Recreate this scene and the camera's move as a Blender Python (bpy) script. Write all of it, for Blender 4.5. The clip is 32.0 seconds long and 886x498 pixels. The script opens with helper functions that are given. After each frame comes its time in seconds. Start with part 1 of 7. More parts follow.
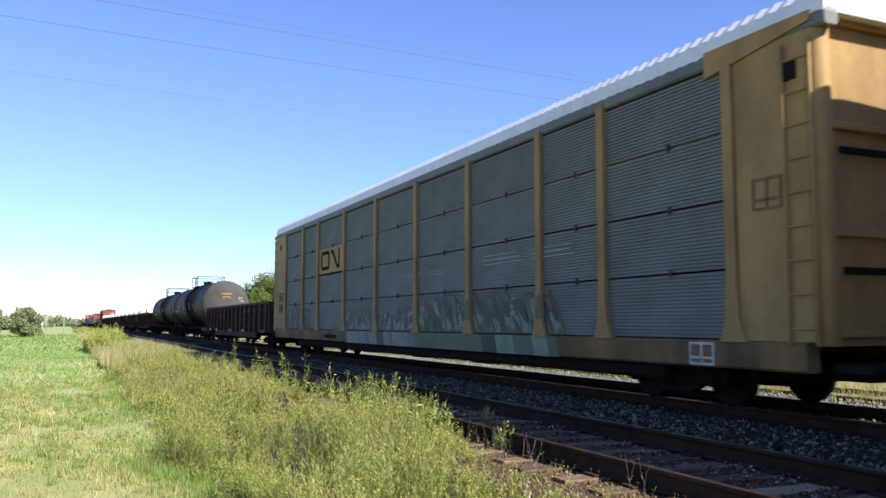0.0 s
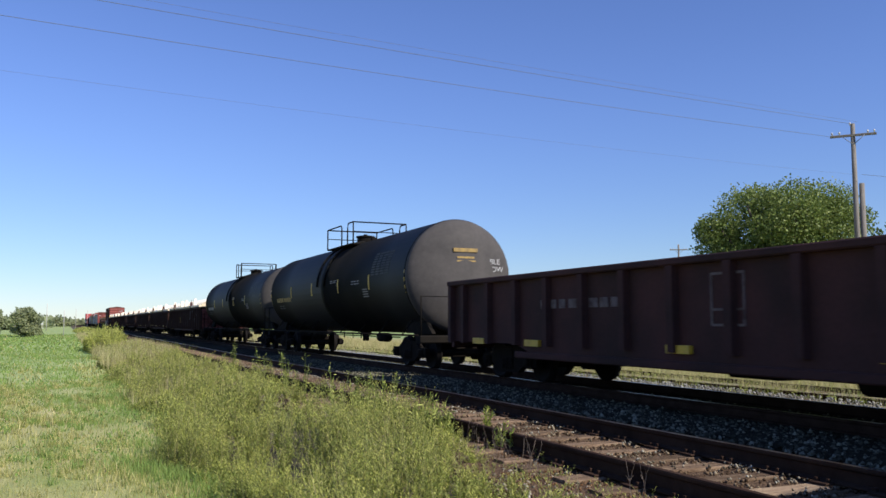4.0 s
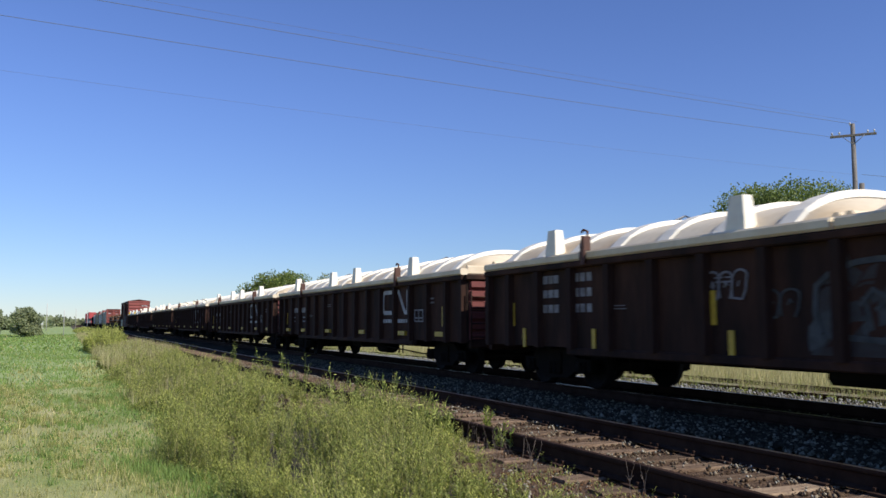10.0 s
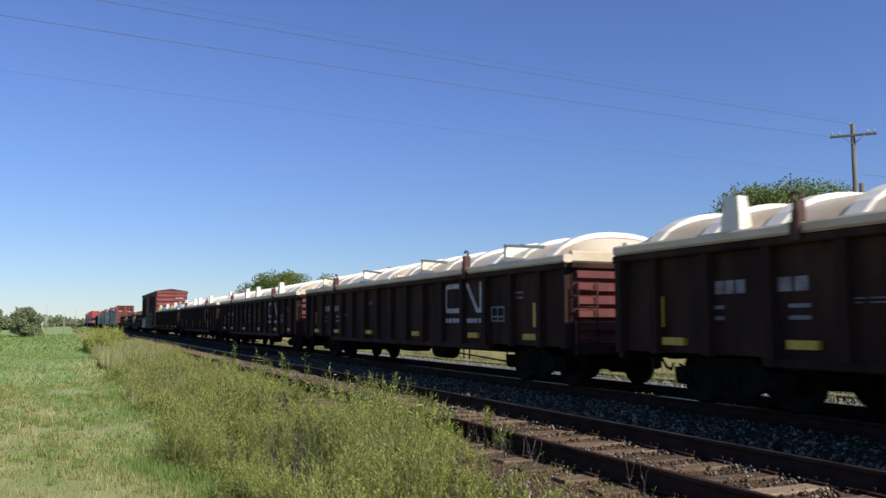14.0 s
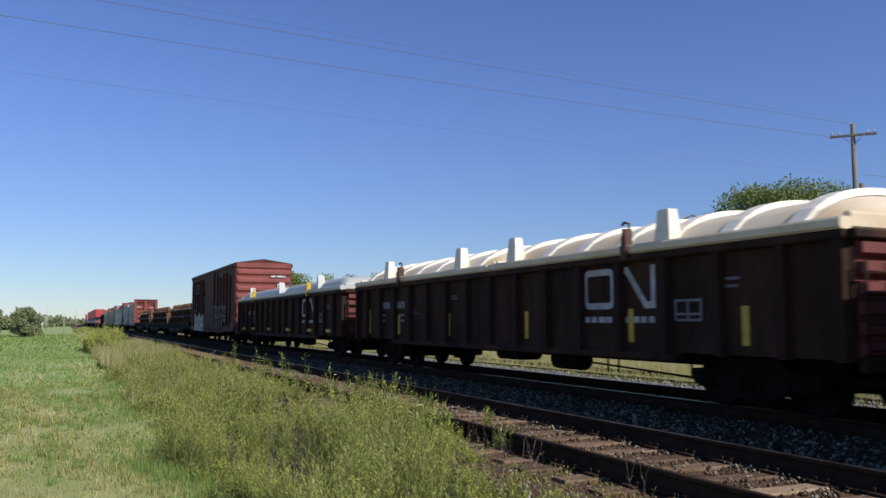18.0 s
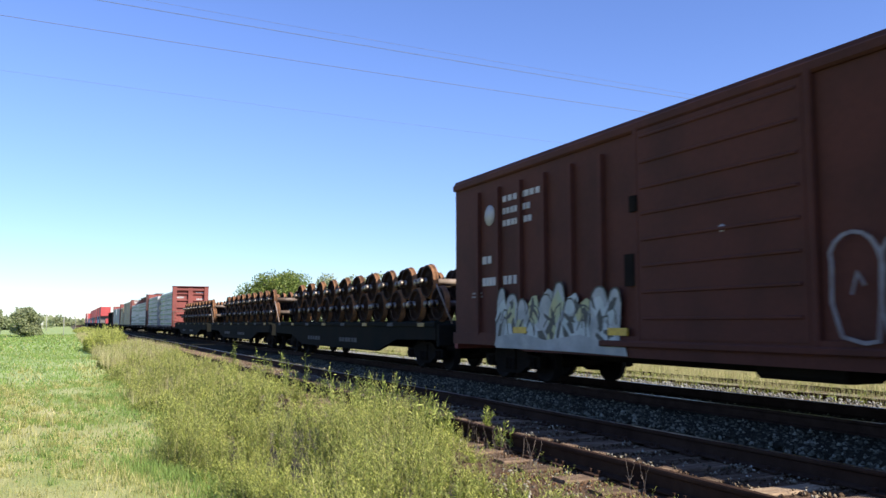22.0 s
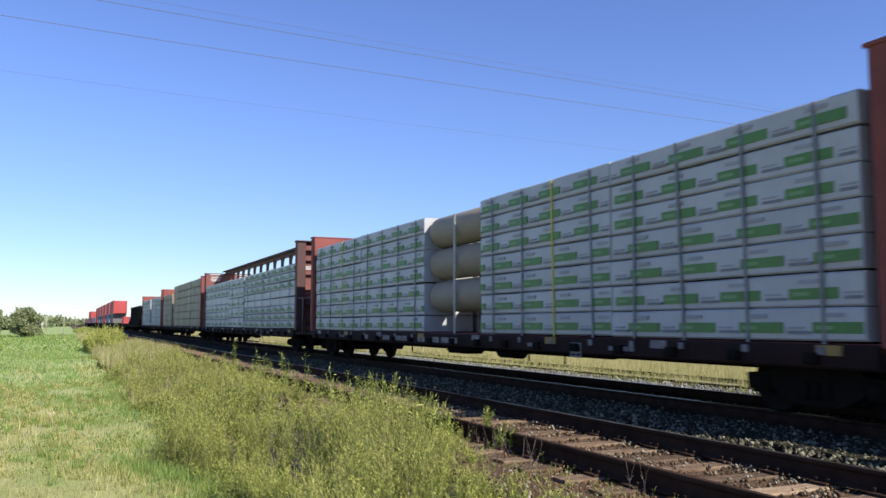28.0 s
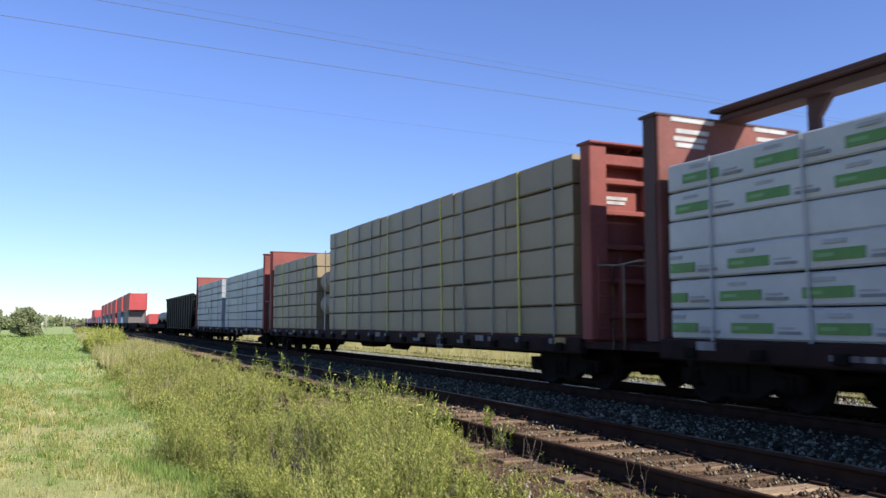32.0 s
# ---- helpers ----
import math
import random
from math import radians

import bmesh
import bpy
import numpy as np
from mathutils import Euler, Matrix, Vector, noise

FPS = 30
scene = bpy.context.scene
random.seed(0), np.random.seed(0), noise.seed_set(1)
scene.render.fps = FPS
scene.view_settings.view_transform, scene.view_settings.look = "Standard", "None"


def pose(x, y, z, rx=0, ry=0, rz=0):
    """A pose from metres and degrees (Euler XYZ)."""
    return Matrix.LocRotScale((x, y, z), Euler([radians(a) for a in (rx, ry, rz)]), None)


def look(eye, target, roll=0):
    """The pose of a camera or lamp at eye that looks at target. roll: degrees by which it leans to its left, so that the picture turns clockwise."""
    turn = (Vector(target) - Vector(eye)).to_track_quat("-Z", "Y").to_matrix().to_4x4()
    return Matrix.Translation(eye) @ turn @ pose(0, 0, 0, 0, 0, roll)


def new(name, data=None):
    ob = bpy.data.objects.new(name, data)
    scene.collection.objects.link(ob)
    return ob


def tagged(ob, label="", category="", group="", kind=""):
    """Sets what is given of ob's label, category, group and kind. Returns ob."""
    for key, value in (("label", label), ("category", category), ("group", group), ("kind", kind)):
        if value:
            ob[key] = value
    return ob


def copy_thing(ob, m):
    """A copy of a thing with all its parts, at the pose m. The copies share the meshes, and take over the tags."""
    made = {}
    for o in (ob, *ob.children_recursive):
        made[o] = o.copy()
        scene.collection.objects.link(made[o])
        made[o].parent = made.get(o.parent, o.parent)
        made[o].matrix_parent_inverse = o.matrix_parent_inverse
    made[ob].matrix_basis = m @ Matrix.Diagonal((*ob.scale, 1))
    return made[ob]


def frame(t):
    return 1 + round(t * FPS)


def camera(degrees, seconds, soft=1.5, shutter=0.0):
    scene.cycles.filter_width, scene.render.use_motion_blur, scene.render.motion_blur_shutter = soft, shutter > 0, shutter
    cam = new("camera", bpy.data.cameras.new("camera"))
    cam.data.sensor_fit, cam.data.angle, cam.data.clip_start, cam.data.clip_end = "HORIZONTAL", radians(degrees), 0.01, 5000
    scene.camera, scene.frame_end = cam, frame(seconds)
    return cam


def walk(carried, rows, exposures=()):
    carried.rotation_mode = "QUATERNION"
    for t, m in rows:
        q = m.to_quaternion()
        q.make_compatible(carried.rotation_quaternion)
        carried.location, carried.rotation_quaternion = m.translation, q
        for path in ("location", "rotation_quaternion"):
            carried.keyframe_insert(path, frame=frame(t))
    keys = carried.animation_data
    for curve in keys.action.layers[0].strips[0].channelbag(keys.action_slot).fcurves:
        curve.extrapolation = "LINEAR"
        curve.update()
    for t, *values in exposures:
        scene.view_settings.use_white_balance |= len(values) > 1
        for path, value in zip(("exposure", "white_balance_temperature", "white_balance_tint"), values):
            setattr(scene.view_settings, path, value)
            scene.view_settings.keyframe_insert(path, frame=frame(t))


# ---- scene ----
# ---- camera, on a tripod beside the line: x along the track (trains come from -x), y across it, z = 0 at the rail heads
cam = camera(56.54, 32.0, 1.5, 0.2)
EYE = Vector((0.0, 0.0, 1.177))
YAW, PITCH = radians(24.467), radians(5.133)
AIM = EYE + Vector((-math.cos(YAW) * math.cos(PITCH), math.sin(YAW) * math.cos(PITCH), math.sin(PITCH)))
walk(cam, [(0.0, look(EYE, AIM)), (32.0, look(EYE, AIM))],
     exposures=[(0.0, 0.95, 6500, 10), (1.0, 0.92, 6500, 10), (2.0, 0.67, 6450, 10), (3.0, 0.2, 6350, 10), (6.0, 0.65, 6450, 10), (9.0, 0.27, 6150, 10), (11.0, 0.07, 6300, 10), (13.0, 0.08, 6300, 10), (17.0, -0.04, 6300, 10), (19.0, 0.12, 6300, 10), (20.0, 0.42, 6400, 10), (21.0, 0.82, 6500, 10), (22.0, 0.82, 6500, 10), (23.0, 0.4, 6400, 10), (25.0, 0.2, 6300, 10), (27.5, 0.52, 6450, 10), (30.0, 0.62, 6500, 10), (32.0, 0.62, 6500, 10)])

# ---- sky and sun
SUN_AZ, SUN_EL = radians(28.5), radians(37.3)
world = bpy.data.worlds.new("sky")
scene.world = world
world.use_nodes = True
wn, wl = world.node_tree.nodes, world.node_tree.links
sky = wn.new("ShaderNodeTexSky")
sky.sky_type, sky.sun_disc = "NISHITA", False
sky.sun_elevation, sky.sun_rotation = SUN_EL, math.pi / 2 - SUN_AZ
sky.air_density, sky.dust_density, sky.ozone_density = 1.0, 0.0, 2.0
tint = wn.new("ShaderNodeMix")
tint.data_type, tint.blend_type = "RGBA", "MULTIPLY"
tint.inputs["Factor"].default_value = 1.0
wl.new(sky.outputs["Color"], tint.inputs["A"])
gen, sep, low = wn.new("ShaderNodeTexCoord"), wn.new("ShaderNodeSeparateXYZ"), wn.new("ShaderNodeMapRange")
wl.new(gen.outputs["Generated"], sep.inputs["Vector"]), wl.new(sep.outputs["Z"], low.inputs["Value"])
low.interpolation_type = "SMOOTHSTEP"
low.inputs["From Max"].default_value = 0.30
rise = wn.new("ShaderNodeMix")
rise.data_type = "RGBA"
wl.new(low.outputs["Result"], rise.inputs["Factor"])
rise.inputs["A"].default_value, rise.inputs["B"].default_value = (0.73, 0.86, 1.16, 1), (0.87, 0.97, 1.44, 1)
wl.new(rise.outputs["Result"], tint.inputs["B"])
wl.new(tint.outputs["Result"], wn["Background"].inputs["Color"])
wn["Background"].inputs["Strength"].default_value = 0.085
sun_dir = Vector((math.cos(SUN_AZ) * math.cos(SUN_EL), math.sin(SUN_AZ) * math.cos(SUN_EL), math.sin(SUN_EL)))
sun = new("sun", bpy.data.lights.new("sun", "SUN"))
sun.data.energy, sun.data.angle, sun.data.color = 5.0, radians(0.5), (1.0, 0.94, 0.85)
sun.matrix_world = look((0, 0, 60), Vector((0, 0, 60)) - sun_dir)


# ---- materials
def material(name, color, rough=0.7, metal=0.0, var=0.25, scale=6.0, fine=60.0, bump=0.15, second=None, mix=0.5, stretch=(1, 1, 1), spec=0.5, per_object=0.0, bump_dist=0.02):
    """A surface with two scales of variation: patches between color and second, and a fine grain with relief."""
    m = bpy.data.materials.new(name)
    m.use_nodes = True
    n, l = m.node_tree.nodes, m.node_tree.links
    b = n["Principled BSDF"]
    b.inputs["Roughness"].default_value, b.inputs["Metallic"].default_value = rough, metal
    b.inputs["Specular IOR Level"].default_value = spec
    tc = n.new("ShaderNodeTexCoord")
    mp = n.new("ShaderNodeMapping")
    mp.inputs["Scale"].default_value = stretch
    l.new(tc.outputs["Object"], mp.inputs["Vector"])
    big, small = n.new("ShaderNodeTexNoise"), n.new("ShaderNodeTexNoise")
    for t, s in ((big, scale), (small, fine)):
        t.inputs["Scale"].default_value, t.inputs["Detail"].default_value = s, 4
        l.new(mp.outputs["Vector"], t.inputs["Vector"])
    ramp = n.new("ShaderNodeValToRGB")
    c2 = second or tuple(c * (1 - var) for c in color)
    ramp.color_ramp.elements[0].position, ramp.color_ramp.elements[1].position = mix - 0.18, mix + 0.18
    ramp.color_ramp.elements[0].color, ramp.color_ramp.elements[1].color = (*c2, 1), (*color, 1)
    l.new(big.outputs["Fac"], ramp.inputs["Fac"])
    hsv = n.new("ShaderNodeHueSaturation")
    mr = n.new("ShaderNodeMapRange")
    mr.inputs["To Min"].default_value, mr.inputs["To Max"].default_value = 1 - var, 1 + var
    l.new(small.outputs["Fac"], mr.inputs["Value"])
    value = mr.outputs["Result"]
    if per_object:
        oi = n.new("ShaderNodeObjectInfo")
        mr2 = n.new("ShaderNodeMapRange")
        mr2.inputs["To Min"].default_value, mr2.inputs["To Max"].default_value = 1 - per_object, 1 + per_object
        l.new(oi.outputs["Random"], mr2.inputs["Value"])
        mul = n.new("ShaderNodeMath")
        mul.operation = "MULTIPLY"
        l.new(value, mul.inputs[0]), l.new(mr2.outputs["Result"], mul.inputs[1])
        value = mul.outputs[0]
    l.new(value, hsv.inputs["Value"])
    l.new(ramp.outputs["Color"], hsv.inputs["Color"])
    l.new(hsv.outputs["Color"], b.inputs["Base Color"])
    if bump:
        bp = n.new("ShaderNodeBump")
        bp.inputs["Strength"].default_value, bp.inputs["Distance"].default_value = bump, bump_dist
        l.new(small.outputs["Fac"], bp.inputs["Height"])
        l.new(bp.outputs["Normal"], b.inputs["Normal"])
    return m


def stuff_material(name, colors, rough=0.6, spread=0.3, trans=0.0, scale=0.7, spec=0.3):
    """Leaves, blades and stones: the colour differs from piece to piece."""
    m = bpy.data.materials.new(name)
    m.use_nodes = True
    n, l = m.node_tree.nodes, m.node_tree.links
    b = n["Principled BSDF"]
    b.inputs["Roughness"].default_value = rough
    b.inputs["Specular IOR Level"].default_value = spec
    geo = n.new("ShaderNodeNewGeometry")
    ramp = n.new("ShaderNodeValToRGB")
    e = ramp.color_ramp.elements
    while len(e) < len(colors):
        e.new(0.5)
    for i, c in enumerate(colors):
        e[i].position, e[i].color = i / max(1, len(colors) - 1), (*c, 1)
    l.new(geo.outputs["Random Per Island"], ramp.inputs["Fac"])
    tex = n.new("ShaderNodeTexNoise")
    tex.inputs["Scale"].default_value, tex.inputs["Detail"].default_value = scale, 3
    l.new(geo.outputs["Position"], tex.inputs["Vector"])
    mr = n.new("ShaderNodeMapRange")
    mr.inputs["To Min"].default_value, mr.inputs["To Max"].default_value = 1 - spread, 1 + spread
    l.new(tex.outputs["Fac"], mr.inputs["Value"])
    hsv = n.new("ShaderNodeHueSaturation")
    l.new(mr.outputs["Result"], hsv.inputs["Value"]), l.new(ramp.outputs["Color"], hsv.inputs["Color"])
    l.new(hsv.outputs["Color"], b.inputs["Base Color"])
    if trans:
        tr, mx = n.new("ShaderNodeBsdfTranslucent"), n.new("ShaderNodeMixShader")
        mx.inputs["Fac"].default_value = trans
        l.new(hsv.outputs["Color"], tr.inputs["Color"])
        l.new(b.outputs["BSDF"], mx.inputs[1]), l.new(tr.outputs["BSDF"], mx.inputs[2])
        l.new(mx.outputs["Shader"], n["Material Output"].inputs["Surface"])
    return m


def ground_material():
    """Mown grass, with straw beyond the tracks and a green field farther off, blending by rough edges."""
    m = material("meadow", (0.21, 0.26, 0.06), 0.9, second=(0.46, 0.40, 0.18), scale=0.8, fine=18, var=0.3, bump=0.5, mix=0.5, stretch=(0.45, 1.1, 1), bump_dist=0.05)
    n, l = m.node_tree.nodes, m.node_tree.links
    b = n["Principled BSDF"]
    last = b.inputs["Base Color"].links[0].from_socket
    geo = n.new("ShaderNodeNewGeometry")
    sep = n.new("ShaderNodeSeparateXYZ")
    l.new(geo.outputs["Position"], sep.inputs["Vector"])
    tex = n.new("ShaderNodeTexNoise")
    tex.inputs["Scale"].default_value, tex.inputs["Detail"].default_value = 0.8, 3
    l.new(geo.outputs["Position"], tex.inputs["Vector"])
    far = n.new("ShaderNodeMapRange")
    far.inputs["From Min"].default_value, far.inputs["From Max"].default_value = -16.0, -34.0
    far.inputs["To Max"].default_value = 0.65
    l.new(sep.outputs["X"], far.inputs["Value"])
    green = n.new("ShaderNodeMix")
    green.data_type = "RGBA"
    l.new(far.outputs["Result"], green.inputs["Factor"])
    l.new(last, green.inputs["A"])
    green.inputs["B"].default_value = (0.25, 0.36, 0.11, 1)
    last = green.outputs["Result"]
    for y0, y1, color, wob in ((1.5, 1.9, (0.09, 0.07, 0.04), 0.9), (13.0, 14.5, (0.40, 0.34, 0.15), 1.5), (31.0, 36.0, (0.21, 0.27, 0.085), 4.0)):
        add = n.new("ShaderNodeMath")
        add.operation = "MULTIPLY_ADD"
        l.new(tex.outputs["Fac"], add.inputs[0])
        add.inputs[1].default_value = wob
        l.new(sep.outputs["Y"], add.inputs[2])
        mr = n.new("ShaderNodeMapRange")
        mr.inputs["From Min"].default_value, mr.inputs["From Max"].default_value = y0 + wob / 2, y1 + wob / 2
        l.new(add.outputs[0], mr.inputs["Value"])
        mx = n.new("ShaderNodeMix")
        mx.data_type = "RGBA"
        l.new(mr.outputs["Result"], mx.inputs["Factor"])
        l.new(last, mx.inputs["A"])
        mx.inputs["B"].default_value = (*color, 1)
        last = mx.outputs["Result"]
    l.new(last, b.inputs["Base Color"])
    return m


GRASS = ground_material()
BALLAST = material("ballast", (0.048, 0.044, 0.030), 0.95, spec=0.05, second=(0.024, 0.022, 0.015), scale=25, fine=55, var=0.45, bump=1.0, bump_dist=0.05)
RUSTY_BALLAST = material("rusty_ballast", (0.17, 0.115, 0.075), 0.95, spec=0.05, second=(0.10, 0.060, 0.037), scale=14, fine=55, var=0.45, bump=1.0, bump_dist=0.04)
DUSTY_BED = material("dusty_bed", (0.27, 0.235, 0.15), 0.9, second=(0.17, 0.15, 0.08), scale=3, fine=45, var=0.35, bump=0.8, bump_dist=0.04)
TIE = material("tie_wood", (0.25, 0.175, 0.115), 0.95, spec=0.05, second=(0.10, 0.063, 0.040), scale=6, fine=45, var=0.4, bump=0.9, stretch=(4, 0.5, 4), per_object=0.35)
PALE_TIE = material("bleached_tie_wood", (0.46, 0.34, 0.22), 0.95, spec=0.05, second=(0.30, 0.20, 0.125), scale=6, fine=45, var=0.35, bump=0.9, stretch=(4, 0.5, 4))
RAIL = material("rail_steel", (0.050, 0.029, 0.019), 0.9, metal=0.0, second=(0.026, 0.013, 0.008), scale=4, fine=50, var=0.3, bump=0.2, spec=0.1)
RAIL_TOP = material("rail_head", (0.42, 0.37, 0.33), 0.28, metal=0.9, second=(0.16, 0.10, 0.07), scale=2, fine=40, var=0.2, bump=0.05)
IRON = material("bogie_iron", (0.011, 0.010, 0.009), 0.95, second=(0.018, 0.014, 0.011), scale=4, fine=40, var=0.3, bump=0.2, spec=0.05)
WHEEL = material("wheel_steel", (0.012, 0.009, 0.008), 0.8, metal=0.0, second=(0.007, 0.006, 0.005), scale=5, fine=40, var=0.3, bump=0.1, spec=0.15)


# ---- mesh building
class Mesh:
    """Collects vertices and faces; every solid that is added is closed."""

    def __init__(self):
        self.v, self.f, self.s, self.k, self.use = [], [], [], [], 0

    def add(self, verts, faces, smooth=False):
        k = len(self.v)
        self.v += [tuple(p) for p in verts]
        self.f += [tuple(i + k for i in f) for f in faces]
        self.s += [smooth] * len(faces)
        self.k += [self.use] * len(faces)
        return self

    def box(self, x0, x1, y0, y1, z0, z1):
        return self.add([(x, y, z) for x in (x0, x1) for y in (y0, y1) for z in (z0, z1)],
                        [(0, 1, 3, 2), (4, 6, 7, 5), (0, 4, 5, 1), (2, 3, 7, 6), (0, 2, 6, 4), (1, 5, 7, 3)])

    def bbox(self, x0, x1, y0, y1, z0, z1, r=0.02):
        """A box with its long edges bevelled, along the longest side."""
        s = [x1 - x0, y1 - y0, z1 - z0]
        a = s.index(max(s))
        lo, hi = ((y0, z0), (y1, z1)) if a == 0 else ((z0, x0), (z1, x1)) if a == 1 else ((x0, y0), (x1, y1))
        r = min(r, 0.45 * (hi[0] - lo[0]), 0.45 * (hi[1] - lo[1]))
        p = [(lo[0] + r, lo[1]), (hi[0] - r, lo[1]), (hi[0], lo[1] + r), (hi[0], hi[1] - r), (hi[0] - r, hi[1]), (lo[0] + r, hi[1]), (lo[0], hi[1] - r), (lo[0], lo[1] + r)]
        return self.prism(p, (x0, y0, z0)[a], (x1, y1, z1)[a], "xyz"[a])

    def prism(self, profile, a, b, axis="x", smooth=False):
        """A profile swept along an axis: (y, z) along x, (z, x) along y, (x, y) along z."""
        n = len(profile)
        put = {"x": lambda p, t: (t, p[0], p[1]), "y": lambda p, t: (p[1], t, p[0]), "z": lambda p, t: (p[0], p[1], t)}[axis]
        k = [put(p, a) for p in profile] + [put(p, b) for p in profile]
        self.add(k, [(i, (i + 1) % n, n + (i + 1) % n, n + i) for i in range(n)], smooth)
        return self.add([], []) if n < 3 else self.add(k, [tuple(range(n))[::-1], tuple(range(n, 2 * n))])

    def lathe(self, profile, n=20, axis="x", at=(0, 0, 0), smooth=True):
        """A profile of (radius, along) turned about an axis."""
        vs, fs, m = [], [], len(profile)
        for i in range(n):
            a = 2 * math.pi * i / n
            c, s = math.cos(a), math.sin(a)
            for r, t in profile:
                p = {"x": (t, r * c, r * s), "y": (r * c, t, r * s), "z": (r * c, r * s, t)}[axis]
                vs.append((p[0] + at[0], p[1] + at[1], p[2] + at[2]))
        for i in range(n):
            for j in range(m - 1):
                a, b = i * m + j, ((i + 1) % n) * m + j
                fs.append((a, b, b + 1, a + 1))
        return self.add(vs, fs, smooth)

    def cyl(self, r, a, b, axis="x", at=(0, 0, 0), n=14):
        e = min(0.12 * r, 0.2 * abs(b - a))
        s = 1 if b > a else -1
        return self.lathe([(0, a), (r - e, a), (r, a + s * e), (r, b - s * e), (r - e, b), (0, b)], n, axis, at)

    def tube(self, points, r=0.02, n=6):
        pts = [Vector(p) for p in points]
        rings, fs = [], []
        for i, p in enumerate(pts):
            d = (pts[min(i + 1, len(pts) - 1)] - pts[max(i - 1, 0)]).normalized()
            u = d.cross(Vector((0, 0, 1)) if abs(d.z) < 0.9 else Vector((1, 0, 0))).normalized()
            w = d.cross(u)
            rings += [tuple(p + r * (math.cos(2 * math.pi * k / n) * u + math.sin(2 * math.pi * k / n) * w)) for k in range(n)]
        for i in range(len(pts) - 1):
            for k in range(n):
                a, b = i * n + k, i * n + (k + 1) % n
                fs.append((a, b, b + n, a + n))
        fs += [tuple(range(n))[::-1], tuple(range(len(rings) - n, len(rings)))]
        return self.add(rings, fs, n > 4)

    def data(self, name, *mats):
        me = bpy.data.meshes.new(name)
        me.from_pydata(self.v, [], self.f)
        me.polygons.foreach_set("use_smooth", self.s)
        me.polygons.foreach_set("material_index", self.k)
        for m in mats:
            me.materials.append(m)
        bm = bmesh.new()
        bm.from_mesh(me)
        bmesh.ops.recalc_face_normals(bm, faces=bm.faces)
        bm.to_mesh(me)
        bm.free()
        return me


def part(name, mesh, mat, parent, label="", at=(0, 0, 0)):
    """One mesh object under a thing or a part; mesh: a Mesh, or mesh data to share."""
    ob = new(name, mesh.data(name, *(mat if isinstance(mat, tuple) else (mat,))) if isinstance(mesh, Mesh) else mesh)
    ob.parent = parent
    ob.location = at
    return tagged(ob, label)


def thing(name, label, category, group="", at=(0, 0, 0), kind=""):
    ob = new(name)
    ob.location = at
    return tagged(ob, label, category, group, kind)


def solid(name, mesh, mat, label, category, group="", at=(0, 0, 0), kind=""):
    ob = new(name, mesh.data(name, mat))
    ob.location = at
    return tagged(ob, label, category, group, kind)


# ---- ground and tracks
N1, N2, T1, T2 = 4.42, 5.97, 8.77, 10.32
TC = 0.5 * (T1 + T2)
F1, F2 = 13.05, 14.6


def bend(x):
    """Sideways shift of the line beyond the straight: far off it swings away to the right."""
    return 0.00022 * max(0.0, -x - 430) ** 2


def ground_height(x, y):
    h = -0.62
    if y > 2.0:
        h += 0.34 * min(1, (y - 2.0) / 1.6)
    if y > 15.5:
        h -= 0.35 * min(1, (y - 15.5) / 2.5)
    r = math.hypot(x, y)
    if r < 60:
        h += 0.05 * noise.noise((x * 0.35, y * 0.35, 0)) + 0.02 * noise.noise((x * 1.7, y * 1.7, 3))
    return h


def build_ground():
    m = Mesh()
    xs = [-2500, -1500, -1000, -700, -500, -400, -320, -260, -210, -170, -140, -115, -95, -80] + [-70 + 2 * i for i in range(20)] + [-30 + 0.5 * i for i in range(84)] + [14, 20, 30, 60, 120, 300, 800, 2500]
    ys = [-2500, -1200, -600, -300, -150, -80, -50, -30, -20, -15, -12] + [-10 + 0.5 * i for i in range(61)] + [22, 25, 30, 40, 55, 75, 100, 150, 250, 400, 700, 1200, 2500]
    vs = [(x, y, ground_height(x, y)) for x in xs for y in ys]
    k = len(ys)
    fs = [(i * k + j, (i + 1) * k + j, (i + 1) * k + j + 1, i * k + j + 1) for i in range(len(xs) - 1) for j in range(k - 1)]
    m.add(vs, fs, True)
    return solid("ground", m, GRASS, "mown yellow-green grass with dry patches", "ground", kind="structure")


def rail_profile(h=0.17, w=0.14):
    return [(-w / 2, 0), (w / 2, 0), (w / 2, 0.012), (0.012, 0.03), (0.009, 0.12), (0.034, 0.135), (0.036, 0.158), (0.028, h), (-0.028, h), (-0.036, 0.158), (-0.034, 0.135), (-0.009, 0.12), (-0.012, 0.03), (-w / 2, 0.012)]


def line_xs():
    return [40, 0, -20, -60, -120, -250, -430] + [-430 - 30 * i for i in range(1, 14)]


def sweep_along(profile, y, z):
    """A profile swept along the line's course."""
    m = Mesh()
    n, xs = len(profile), line_xs()
    vs = [(x, y + bend(x) + p[0], z + p[1]) for x in xs for p in profile]
    fs = [(i * n + j, i * n + (j + 1) % n, (i + 1) * n + (j + 1) % n, (i + 1) * n + j) for i in range(len(xs) - 1) for j in range(n)]
    fs += [tuple(range(n)), tuple(range(len(vs) - n, len(vs)))]
    return m.add(vs, fs)


